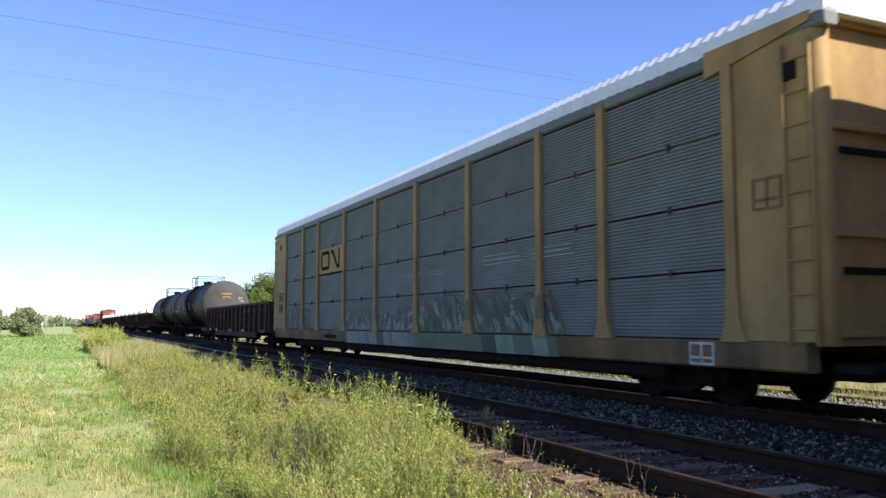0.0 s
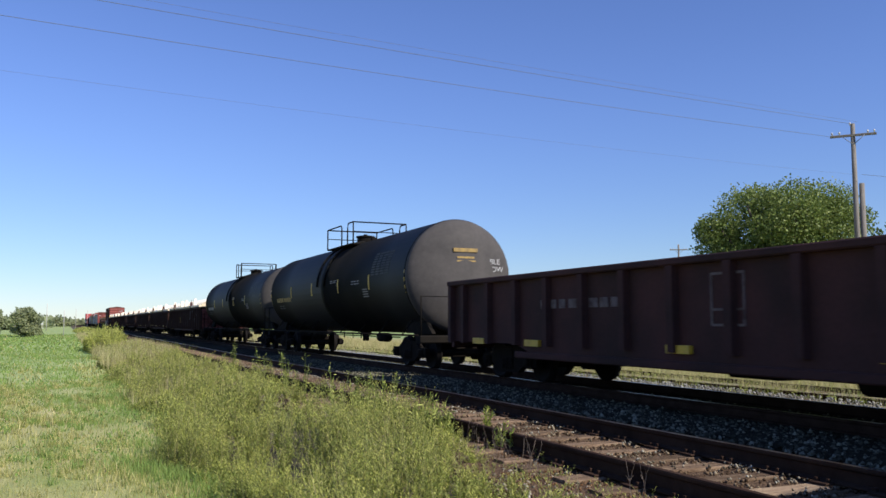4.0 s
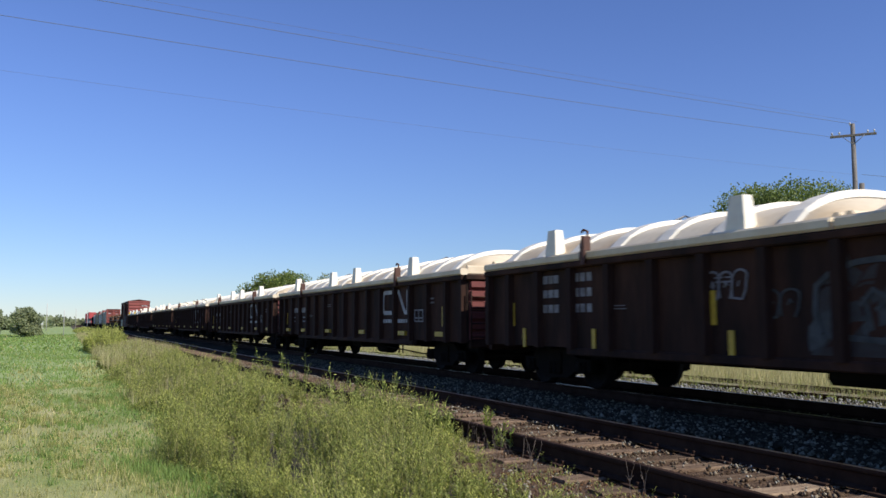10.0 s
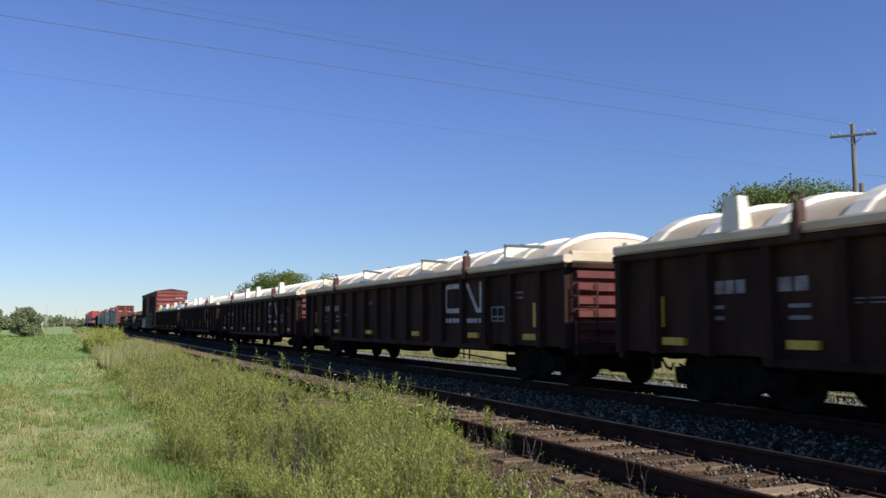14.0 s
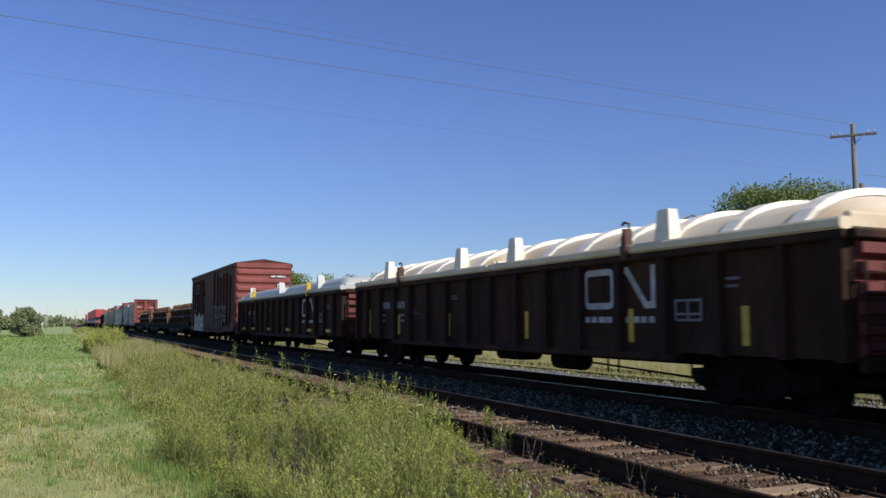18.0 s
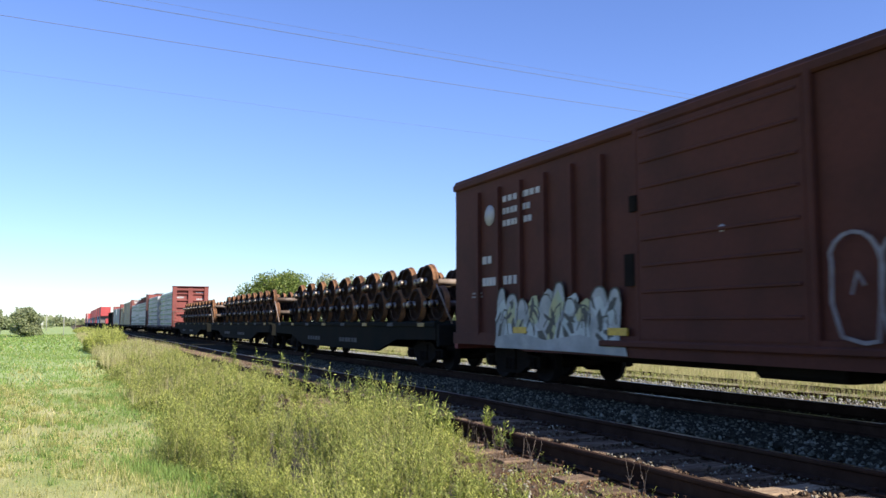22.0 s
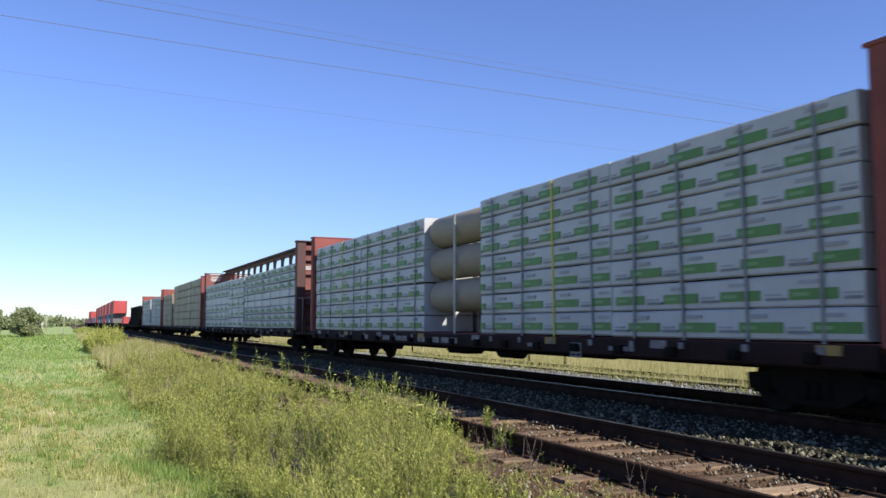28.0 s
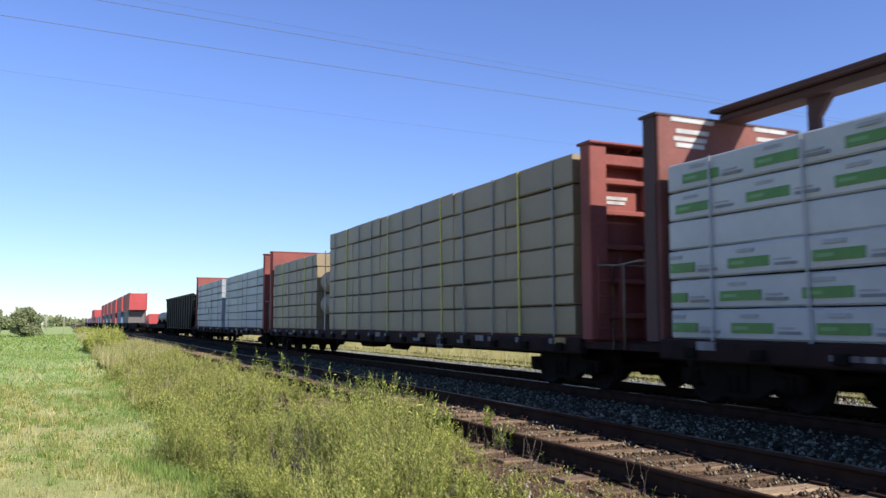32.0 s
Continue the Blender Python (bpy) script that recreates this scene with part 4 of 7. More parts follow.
YELLOW_DARK = material("yellow_frame_edge", (0.17, 0.10, 0.035), 0.7, var=0.2)
SILL_GREY = material("weathered_latch", (0.06, 0.062, 0.06), 0.8, var=0.2)
PAINT_BLACK = material("spray_black", (0.012, 0.012, 0.014), 0.6, var=0.2, bump=0)
PAINT_MINT = material("spray_mint", (0.10, 0.16, 0.10), 0.6, second=(0.17, 0.22, 0.165), scale=3, fine=20, var=0.15, bump=0)
PAINT_DARK_GREEN = material("spray_dark_green", (0.035, 0.065, 0.028), 0.6, second=(0.06, 0.095, 0.04), scale=2.5, fine=20, var=0.2, bump=0)
PAINT_DIM = material("spray_faded_grey", (0.22, 0.22, 0.23), 0.6, second=(0.13, 0.11, 0.115), scale=4, fine=20, var=0.2, bump=0)
PAINT_GREYGREEN = material("spray_dark_grey_green", (0.05, 0.055, 0.045), 0.6, var=0.2, bump=0)
PEELING = material("peeling_pale_paint", (0.15, 0.12, 0.115), 0.8, second=(0.06, 0.035, 0.032), scale=7, fine=30, var=0.25, bump=0.1, mix=0.48)
FADED_DARK = material("thin_old_spray", (0.05, 0.05, 0.047), 0.8, second=(0.035, 0.02, 0.016), scale=3, fine=20, var=0.2, bump=0.05)
FADED = material("faded_stencil", (0.075, 0.078, 0.075), 0.8, second=(0.035, 0.036, 0.034), scale=7, fine=30, var=0.2, bump=0.05)
PAINT_WHITE = material("spray_white", (0.36, 0.375, 0.36), 0.6, second=(0.22, 0.25, 0.235), scale=3, fine=20, var=0.1, bump=0)
PAINT_LIME = material("spray_pale_green", (0.31, 0.38, 0.24), 0.6, second=(0.40, 0.37, 0.16), scale=3, fine=20, var=0.12, bump=0)
PAINT_GREY = material("spray_grey", (0.17, 0.175, 0.18), 0.6, second=(0.11, 0.115, 0.12), scale=3, fine=20, var=0.15, bump=0)
PAINT_PALE = material("spray_pale", (0.46, 0.50, 0.48), 0.6, second=(0.34, 0.40, 0.37), scale=3, fine=20, var=0.15, bump=0)
CONTAINER_RED = material("container_red", (0.46, 0.06, 0.058), 0.55, second=(0.37, 0.048, 0.046), scale=0.6, fine=8, var=0.1, bump=0.05, per_object=0.12)
CONTAINER_GREY = material("container_grey", (0.15, 0.13, 0.12), 0.55, var=0.15, per_object=0.2)
CONTAINER_BLUE = material("container_blue", (0.10, 0.15, 0.24), 0.55, var=0.15, per_object=0.2)


def wheelset_mesh(scale=1.0):
    m = Mesh()
    r = WHEEL_R * scale
    m.lathe([(0, -1.06), (0.07, -1.06), (0.075, -0.9), (0.085, -0.86), (0.085, 0.86), (0.075, 0.9), (0.07, 1.06), (0, 1.06)], 12, "y")
    for s in (-1, 1):
        m.lathe([(0.10, s * 0.86), (0.115, s * 0.86), (0.30 * r / 0.4, s * 0.78), (r - 0.05, s * 0.84), (r, s * 0.84), (r + 0.004, s * 0.74), (r + 0.028, s * 0.735), (r + 0.026, s * 0.70), (r - 0.05, s * 0.70), (0.28 * r / 0.4, s * 0.74), (0.115, s * 0.70), (0.10, s * 0.70)], 28, "y")
        for k in range(4):
            a = k * math.pi / 2
            m.cyl(0.025, s * 0.80, s * 0.83, "y", (0.20 * math.cos(a), 0, 0.20 * math.sin(a)), 8)
    return m


WHEELSET_DATA = wheelset_mesh().data("wheelset", WHEEL)


def bogie_mesh():
    m = Mesh()
    for s in (-1, 1):
        y0, y1 = s * 0.98, s * 1.12
        out = [(0.30, -1.12), (0.52, -1.14), (0.54, -0.70), (0.68, -0.45), (0.70, 0.45), (0.54, 0.70), (0.52, 1.14), (0.30, 1.12), (0.34, 0.70), (0.17, 0.38), (0.15, -0.38), (0.34, -0.70)]
        m.prism(out, min(y0, y1), max(y0, y1), "y")
        for x in (-0.87, 0.87):
            m.bbox(x - 0.13, x + 0.13, min(y0, y1) - 0.05, max(y0, y1) + 0.05, 0.27, 0.50, 0.03)
            m.cyl(0.085, y1 + s * 0.02, y1 + s * 0.10, "y", (x, 0, 0.40), 10)
        for x in (-0.16, 0, 0.16):
            m.cyl(0.06, 0.24, 0.46, "z", (x, s * 1.13, 0), 8)
    m.bbox(-0.22, 0.22, -1.15, 1.15, 0.44, 0.64, 0.04)
    m.cyl(0.30, 0.60, 0.74, "z", (0, 0, 0), 12)
    for x in (-0.38, 0.38):
        m.bbox(x - 0.04, x + 0.04, -0.95, 0.95, 0.26, 0.36, 0.02)
    return m


BOGIE_DATA = bogie_mesh().data("bogie", IRON)


def bogies(car, *places):
    for x in places:
        b = part("bogie", BOGIE_DATA, None, car, "black cast-steel two-axle bogie", (x, 0, 0))
        for dx in (-0.87, 0.87):
            w = part("wheelset", WHEELSET_DATA, None, b, "", (dx, 0, WHEEL_R))
            WHEELSETS.append((w, dx))


def couplers(car, half, z=0.72):
    for s in (-1, 1):
        m = Mesh()
        m.bbox(min(s * (half - 0.5), s * (half + 0.32)), max(s * (half - 0.5), s * (half + 0.32)), -0.09, 0.09, z - 0.09, z + 0.09, 0.02)
        m.bbox(min(s * (half + 0.28), s * (half + 0.56)), max(s * (half + 0.28), s * (half + 0.56)), -0.16, 0.16, z - 0.15, z + 0.14, 0.05)
        m.tube([(s * (half + 0.1), 0.3, z - 0.05), (s * (half + 0.3), 0.3, z - 0.32), (s * (half + 0.5), 0.25, z - 0.36), (s * (half + 0.62), 0.2, z - 0.25)], 0.025)
        part("coupler", m, DARK, car, "black knuckle coupler with an air hose")


def car_thing(name, label, place, group=""):
    car = thing(name, label, "rail car", group)
    TRAIN.append((car, place))
    return car


def bars(name, parent, mat, x0, x1, z0, z1, y=-1.56, rows=1, fill=0.62, words=3, seed=1, label="", thick=0.006):
    """Lines of lettering that cannot be read, as plain bars."""
    rnd = random.Random(seed)
    m = Mesh()
    h = (z1 - z0) / rows
    for r in range(rows):
        x, z = x0, z1 - (r + 1) * h
        n = max(1, words + rnd.randint(-1, 0) if words > 1 else 1)
        w = (x1 - x0) / n
        for k in range(n):
            a = x + 0.06 * w
            b = x + w * (0.94 if words == 1 else rnd.uniform(0.7, 0.92))
            m.box(a, b, y - thick, y + 0.004, z + h * (1 - fill) / 2, z + h * (1 + fill) / 2)
            x += w
    return part(name, m, mat, parent, label)


def ribbon(m, pts, w, y, thick=0.006):
    """A flat painted stroke in the side's plane through (x, z) points, with mitred corners."""
    n = len(pts)
    a, b = [], []
    for i, p in enumerate(pts):
        d0 = Vector((p[0] - pts[i - 1][0], p[1] - pts[i - 1][1])).normalized() if i else None
        d1 = Vector((pts[i + 1][0] - p[0], pts[i + 1][1] - p[1])).normalized() if i < n - 1 else None
        d0, d1 = d0 or d1, d1 or d0
        t = (d0 + d1)
        t = t.normalized() if t.length > 0.2 else d0
        nrm = Vector((-t.y, t.x))
        k = min(1.6, 1 / max(0.4, abs(nrm.dot(Vector((-d0.y, d0.x))))))
        a.append((p[0] + nrm.x * w / 2 * k, p[1] + nrm.y * w / 2 * k))
        b.append((p[0] - nrm.x * w / 2 * k, p[1] - nrm.y * w / 2 * k))
    for i in range(n - 1):
        q = [a[i], a[i + 1], b[i + 1], b[i]]
        vs = [(p[0], y - thick, p[1]) for p in q] + [(p[0], y + 0.004, p[1]) for p in q]
        m.add(vs, [(0, 1, 2, 3), (7, 6, 5, 4), (0, 4, 5, 1), (1, 5, 6, 2), (2, 6, 7, 3), (3, 7, 4, 0)])
    return m


def arc(cx, cz, r, a0, a1, n=5):
    return [(cx + r * math.cos(radians(a0 + (a1 - a0) * i / n)), cz + r * math.sin(radians(a0 + (a1 - a0) * i / n))) for i in range(n + 1)]


def emblem(parent, mat, x0, x1, z0, z1, y=-1.56, w=None):
    """The owner's mark as plain shapes: a rounded ring beside slanting strokes."""
    h, l = z1 - z0, x1 - x0
    w = w or 0.16 * h
    g = w / 2
    r = 0.16 * h
    c = x0 + 0.46 * l
    m = Mesh()
    ring = arc(c - g - r, z1 - g - r, r, 0, 90) + arc(x0 + g + r, z1 - g - r, r, 90, 180) + arc(x0 + g + r, z0 + g + r, r, 180, 270) + arc(c - g - r, z0 + g + r, r, 270, 360)
    ribbon(m, ring + ring[:1], w, y)
    part("emblem", m, mat, parent, "painted ring of the emblem")
    m = Mesh()
    ribbon(m, [(c + 0.09 * l, z1 - g), (c + 0.17 * l, z1 - g), (x1 - 0.12 * l, z0 + g), (x1 - g, z0 + g), (x1 - g, z1)], w, y)
    return part("emblem", m, mat, parent, "painted zigzag stroke of the emblem")


def frame_mark(parent, x0, x1, z0, z1, y=-1.56, mat=None):
    m = Mesh()
    ribbon(m, [(x0, z0), (x1, z0), (x1, z1), (x0, z1), (x0, z0)], 0.035, y)
    box = part("stencil_box", m, mat or GREY_PAINT, parent)
    for a, b in (((0.5 * (x0 + x1), z0), (0.5 * (x0 + x1), z1)), ((x0, z0 + 0.3 * (z1 - z0)), (x1, z0 + 0.3 * (z1 - z0)))):
        part("stroke", ribbon(Mesh(), [a, b], 0.035, y - 0.001), mat or GREY_PAINT, box)
    return box


def blob(m, pts, y):
    """A flat painted patch in the side's plane, a fan round its middle."""
    n = len(pts)
    c = (sum(p[0] for p in pts) / n, sum(p[1] for p in pts) / n)
    vs = [(p[0], y - 0.002, p[1]) for p in pts] + [(p[0], y + 0.002, p[1]) for p in pts] + [(c[0], y - 0.002, c[1])]
    m.add(vs, [(i, (i + 1) % n, 2 * n) for i in range(n)] + [(i, n + i, n + (i + 1) % n, (i + 1) % n) for i in range(n)])


def ridges(x0, x1, z0, z1, n, y):
    """The thin upper edges of corrugations, which show through paint."""
    m = Mesh()
    for i in range(n):
        z = z0 + (z1 - z0) * (i + 0.5) / n
        m.box(x0, x1, y - 0.001, y + 0.004, z, z + 0.005)
    return m


def spray(parent, x0, x1, z0, z1, y, letters, paints, lean=0.0, seed=1, bump=0.25, edge=0.025, cuts=6, tall=0.2, turned=1.2):
    """Sprayed wild shapes with no words in them. paints: ground, pale, accent, dark. A bumpy ground, pale limbs over one another, dark wedges between them."""
    rnd = random.Random(seed)
    w, h = (x1 - x0) / letters, z1 - z0
    for k in range(letters):
        m = Mesh()
        b = x0 + k * w

        def at(u, v):
            """A point of the shape: u across it, v up it, leaning."""
            return (b + w * u + lean * h * (v - 0.5), z0 + h * v)

        # two round lobes of unequal height
        cut, t0, t1 = rnd.uniform(0.4, 0.6), 1 - bump * rnd.random(), 1 - bump * rnd.random()
        tops = []
        for q in range(13):
            u = q / 12
            a, top = (u / cut, t0) if u < cut else ((u - cut) / (1 - cut), t1)
            tops.append((u, top * (1 - 0.22 * abs(2 * a - 1) ** 3)))
        rim = [at(u * 1.04, v) for u, v in tops]
        m.use = 0
        for q in range(12):
            blob(m, [at(q / 12 * 1.04, 0), at((q + 1) / 12 * 1.04, 0), rim[q + 1], rim[q]], y)
        def lump(u, v, ru, rv, turn, n, rough):
            """A lopsided closed outline round (u, v)."""
            pts = []
            for q in range(n):
                t = 2 * math.pi * q / n
                k = 1 + rnd.uniform(-rough, rough)
                du, dv = ru * k * math.cos(t), rv * k * math.sin(t)
                pts.append(at(min(1.06, max(-0.06, u + du * math.cos(turn) - dv * math.sin(turn) * h / w)), min(0.97, max(0.02, v + du * math.sin(turn) * w / h + dv * math.cos(turn)))))
            return pts

        # fat pale limbs that lie over one another, then the dark gaps between them
        for q, (u, v) in enumerate(((0.28, 0.62), (0.72, 0.58), (0.5, 0.3), (0.2, 0.25), (0.8, 0.22))):
            m.use = rnd.choice((1, 1, 0, 2)) if q < 4 else 1
            blob(m, lump(u + rnd.uniform(-0.08, 0.08), v + rnd.uniform(-0.06, 0.06), rnd.uniform(0.16, 0.28), rnd.uniform(0.12, 0.26), rnd.uniform(-0.9, 0.9), 9, 0.25), y - 0.0008 - 0.0003 * q)
        m.use = 3
        for q in range(cuts):
            u, v, turn = rnd.uniform(0.08, 0.95), rnd.uniform(0.12, 0.72), rnd.uniform(-turned, turned)
            blob(m, lump(u, v, rnd.uniform(0.04, 0.11), rnd.uniform(0.45 * tall, tall), turn, 5, 0.5), y - 0.0025 - 0.0001 * q)
        for q in range(2):
            u, v = rnd.uniform(0.1, 0.6), rnd.uniform(0.2, 0.5)
            ribbon(m, [at(u, v), at(u + 0.14, v + rnd.uniform(0.1, 0.2)), at(u + 0.3, v + rnd.uniform(0.0, 0.2)), at(u + 0.36, v - 0.12)], edge, y - 0.0036 - 0.0003 * q, 0.002)
        ribbon(m, rim, edge, y - 0.001, 0.003)
        part("graffiti", m, paints, parent, "sprayed graffiti shapes with dark edges")


def arches(parent, x0, x1, z0, z1, mat, y=-1.60, letters=5, seed=1, stroke=0.06):
    """Outline graffiti: tall rounded loops side by side, with small hooks inside."""
    rnd = random.Random(seed)
    w, h = (x1 - x0) / letters, z1 - z0
    for k in range(letters):
        m = Mesh()
        c, hh = x0 + (k + 0.5) * w, h * rnd.uniform(0.82, 1.0)
        r, f = 0.5 * w * rnd.uniform(0.9, 1.08), rnd.uniform(-0.10, 0.10) * w
        pts = [(c - r * 0.8 + f, z0 + 0.03 * h), (c - r * 1.05, z0 + 0.35 * hh), (c - r, z0 + 0.7 * hh)] + [(c - f + r * math.cos(a), z0 + 0.72 * hh + 0.28 * hh * math.sin(a)) for a in [math.pi * (1 - i / 8) for i in range(1, 8)]] + [(c + r, z0 + 0.66 * hh), (c + r * 0.85, z0 + 0.3 * hh), (c + r * 0.6 + f, z0)]
        if k % 2 == 0:
            pts += [(c + 0.1 * w, z0 - 0.02 * h), (c - r * 0.8 + f, z0 + 0.03 * h)]
        ribbon(m, pts, stroke, y - 0.002 * (k % 3))
        inner = [(c - 0.12 * w, z0 + 0.42 * hh), (c, z0 + 0.62 * hh), (c + 0.14 * w, z0 + 0.5 * hh), (c + 0.02 * w, z0 + 0.36 * hh)]
        ribbon(m, inner[: rnd.randint(2, 4)], stroke * 0.8, y - 0.002 * (k % 3))
        part("graffiti", m, mat, parent, "sprayed outline loop")


def curved_bars(name, parent, mat, x0, x1, d0, d1, r, zc, rows=1, fill=0.7, words=3, seed=1, label=""):
    """Unreadable lettering on a barrel of radius r, from d0 to d1 above its axis."""
    rnd = random.Random(seed)
    m = Mesh()
    h = (d1 - d0) / rows
    for q in range(rows):
        a0, a1 = [math.asin((d0 + h * (q + f)) / r) for f in ((1 - fill) / 2, (1 + fill) / 2)]
        w = (x1 - x0) / words
        for k in range(words):
            a, b = x0 + w * k + 0.05 * w, x0 + w * k + w * (0.95 if words == 1 else rnd.uniform(0.72, 0.92))
            vs = [(x, -rr * math.cos(t), zc + rr * math.sin(t)) for x in (a, b) for t in (a0, a1) for rr in (r - 0.01, r + 0.006)]
            m.add(vs, [(0, 1, 3, 2), (4, 6, 7, 5), (0, 4, 5, 1), (2, 3, 7, 6), (0, 2, 6, 4), (1, 5, 7, 3)])
    return part(name, m, mat, parent, label)


def ladder(parent, x, y, z0, z1, mat, along="x", w=0.42, rungs=6):
    m = Mesh()
    d = Vector((w / 2, 0, 0)) if along == "x" else Vector((0, w / 2, 0))
    c = Vector((x, y, 0))
    for s in (-1, 1):
        m.tube([c + s * d + Vector((0, 0, z0)), c + s * d + Vector((0, 0, z1))], 0.018)
    for i in range(rungs):
        z = z0 + (i + 0.5) * (z1 - z0) / rungs
        m.tube([c - d + Vector((0, 0, z)), c + d + Vector((0, 0, z))], 0.014)
    part("ladder", m, mat, parent)


# -- autorack
def autorack(place):
    car = car_thing("autorack", "tall yellow autorack wagon with grey corrugated side panels", place, "autoracks")
    a, b = -13.85, 13.95
    for s in (-1, 1):
        y0, y1 = (1.35, 1.57) if s > 0 else (-1.57, -1.35)
        part("side_sill", Mesh().bbox(a, b - 0.45, y0, y1, 0.58, 0.95, 0.03), YELLOW_GRIME, car, "dirty yellow side sill")
        part("top_rail", Mesh().bbox(a, b, y0, y1, 4.70, 4.92, 0.03), GALV, car)
        for x0, x1 in ((a + 0.32, a + 1.45), (b - 1.52, b - 0.30)):
            part("corner_panel", Mesh().bbox(x0, x1, y0 * 0.995, y1 * 0.995, 0.95, 4.72, 0.03), YELLOW, car, "yellow end panel of the side")
    bays = [-12.2, -9.55, -7.5, -4.5, -1.55, 1.45, 4.45, 7.45, 9.45, 12.35]
    rows = [0.97, 1.90, 2.83, 3.76, 4.70]
    kept = {}

    def panel(w):
        if w not in kept:
            m = Mesh()
            h, n = 0.905, 17
            prof = [(0.03, 0)]
            for i in range(n):
                z = i * h / n
                prof += [(-0.012, z + 0.004), (-0.012, z + 0.45 * h / n), (0.012, z + 0.55 * h / n), (0.012, z + 0.95 * h / n)]
            prof += [(0.03, h)]
            m.prism(prof, 0.0, w, "x")
            kept[w] = m.data("panel", GALV)
        return kept[w]

    for s in (-1, 1):
        for i in range(len(bays) - 1):
            w = round(bays[i + 1] - bays[i] - 0.02, 2)
            for j in range(4):
                if i == 2 and j == 2 and s < 0:
                    p = part("plain_panel", Mesh().bbox(bays[i], bays[i + 1], -1.545, -1.50, 2.86, 3.74, 0.01), YELLOW, car, "flat yellow panel")
                    emblem(p, DARK, bays[i] + 0.35, bays[i + 1] - 0.55, 2.98, 3.62, -1.547, 0.12)
                    continue
                p = part("panel", panel(w), None, car, "", (bays[i] + 0.01 + (w if s > 0 else 0), s * 1.53, rows[j]))
                if s > 0:
                    p.rotation_euler = (0, 0, math.pi)
        m = Mesh()
        post = [(-0.09, 4.78), (-0.09, 1.7), (-0.13, 1.2), (-0.24, 0.93), (0.24, 0.93), (0.13, 1.2), (0.09, 1.7), (0.09, 4.78)]
        m.prism([(z, x) for x, z in post], -0.05, 0.05, "y")
        data = m.data("post", YELLOW)
        for x in bays:
            part("post", data, None, car, "", (x, s * 1.555, 0))
        lock = Mesh().bbox(-0.02, 0.02, -0.025, 0.025, -0.07, 0.05, 0.008).data("latch", SILL_GREY)
        for i in range(len(bays) - 1):
            for j in (1, 2, 3):
                part("latch", lock, None, car, "", (0.5 * (bays[i] + bays[i + 1]) + 0.2, s * 1.55, rows[j]))
    roof = Mesh()
    prof = [(-1.58, 4.86), (-1.57, 5.08), (-1.42, 5.24), (-0.8, 5.38), (0, 5.43), (0.8, 5.38), (1.42, 5.24), (1.57, 5.08), (1.58, 4.86)]
    n = 230
    xs = [a + (b - a) * i / n for i in range(n + 1)]
    vs, fs = [], []
    for i, x in enumerate(xs):
        d = 0.02 if i % 2 else 0
        vs += [(x, y * (1 + d * 0.2), z + d) for y, z in prof]
    k = len(prof)
    for i in range(n):
        fs += [(i * k + j, (i + 1) * k + j, (i + 1) * k + j + 1, i * k + j + 1) for j in range(k - 1)]
        fs.append((i * k + k - 1, (i + 1) * k + k - 1, (i + 1) * k, i * k))
    fs += [tuple(range(k)), tuple(range(n * k, n * k + k))]
    part("roof", roof.add(vs, fs), ROOF, car, "light grey ribbed sheet-steel roof")
    for s, x in ((-1, a + 0.34), (1, b - 0.24)):
        m = Mesh()
        x0, x1 = sorted((x - s * 0.10, x - s * 0.02))
        m.bbox(x0, x1, -1.5, 1.5, 0.9, 5.0, 0.02)
        for k in range(7) if s < 0 else ():
            y = -1.35 + k * 0.45
            m.bbox(min(x, x + s * 0.05), max(x, x + s * 0.05), y - 0.05, y + 0.05, 0.95, 4.9, 0.015)
        for z in (1.0, 2.2, 3.5, 4.8):
            m.bbox(min(x, x + s * 0.07), max(x, x + s * 0.07), -1.5, 1.5, z, z + 0.10, 0.015)
        part("end_door", m, YELLOW, car, "yellow folding end door")
        if s > 0:
            # the front corners are round posts that run into the folding door
            for yy in (-1.42, 1.42):
                part("corner_post", Mesh().cyl(0.14, 0.9, 4.86, "z", (x - 0.02, yy, 0), 16), YELLOW, car, "rounded yellow corner post")
            for z in (1.75, 3.2):
                part("door_slot", Mesh().bbox(x + 0.05, x + 0.085, -1.2, 1.2, z, z + 0.09, 0.01), DARK, car)
        for yy in (-1.5, 1.5) if s < 0 else ():
            m = Mesh()
            x0, x1 = x - 0.86, x - 0.15
            m.bbox(x0, x1, yy - 0.03, yy + 0.03, 0.85, 4.66, 0.02)
            m.bbox(x0, x - 0.1, yy - 0.04, yy + 0.04, 4.70, 4.86, 0.02)
            m.tube([(0.5 * (x0 + x1), yy, 4.64), (0.5 * (x0 + x1), yy, 4.74)], 0.03)
            m.tube([(0.5 * (x0 + x1), yy, 0.9), (x - s * 0.05, yy, 0.9)], 0.03)
            guard = part("end_guard", m, YELLOW, car, "yellow folding leaf standing off the corner")
            rung = Mesh().tube([(x0 + 0.04, yy - 0.03, 0), (x0 + 0.04, yy - 0.07, 0), (x1 - 0.04, yy - 0.07, 0), (x1 - 0.04, yy - 0.03, 0)], 0.013).data("rung", YELLOW)
            for z in (1.0, 1.45, 1.9, 2.35, 2.8, 3.25, 3.7, 4.15, 4.55):
                part("rung", rung, None, guard, "", (0, 0, z))
        m = Mesh().bbox(min(x, x + s * 0.55), max(x, x + s * 0.55), -1.4, 1.4, 0.60, 0.70, 0.03)
        part("end_platform", m, DARK, car)
        xx = b - 0.55 if s > 0 else a + 0.75
        m = Mesh().box(xx - 0.10, xx + 0.10, -1.576, -1.55, 4.15, 4.38)
        part("vent", m, DARK, car)
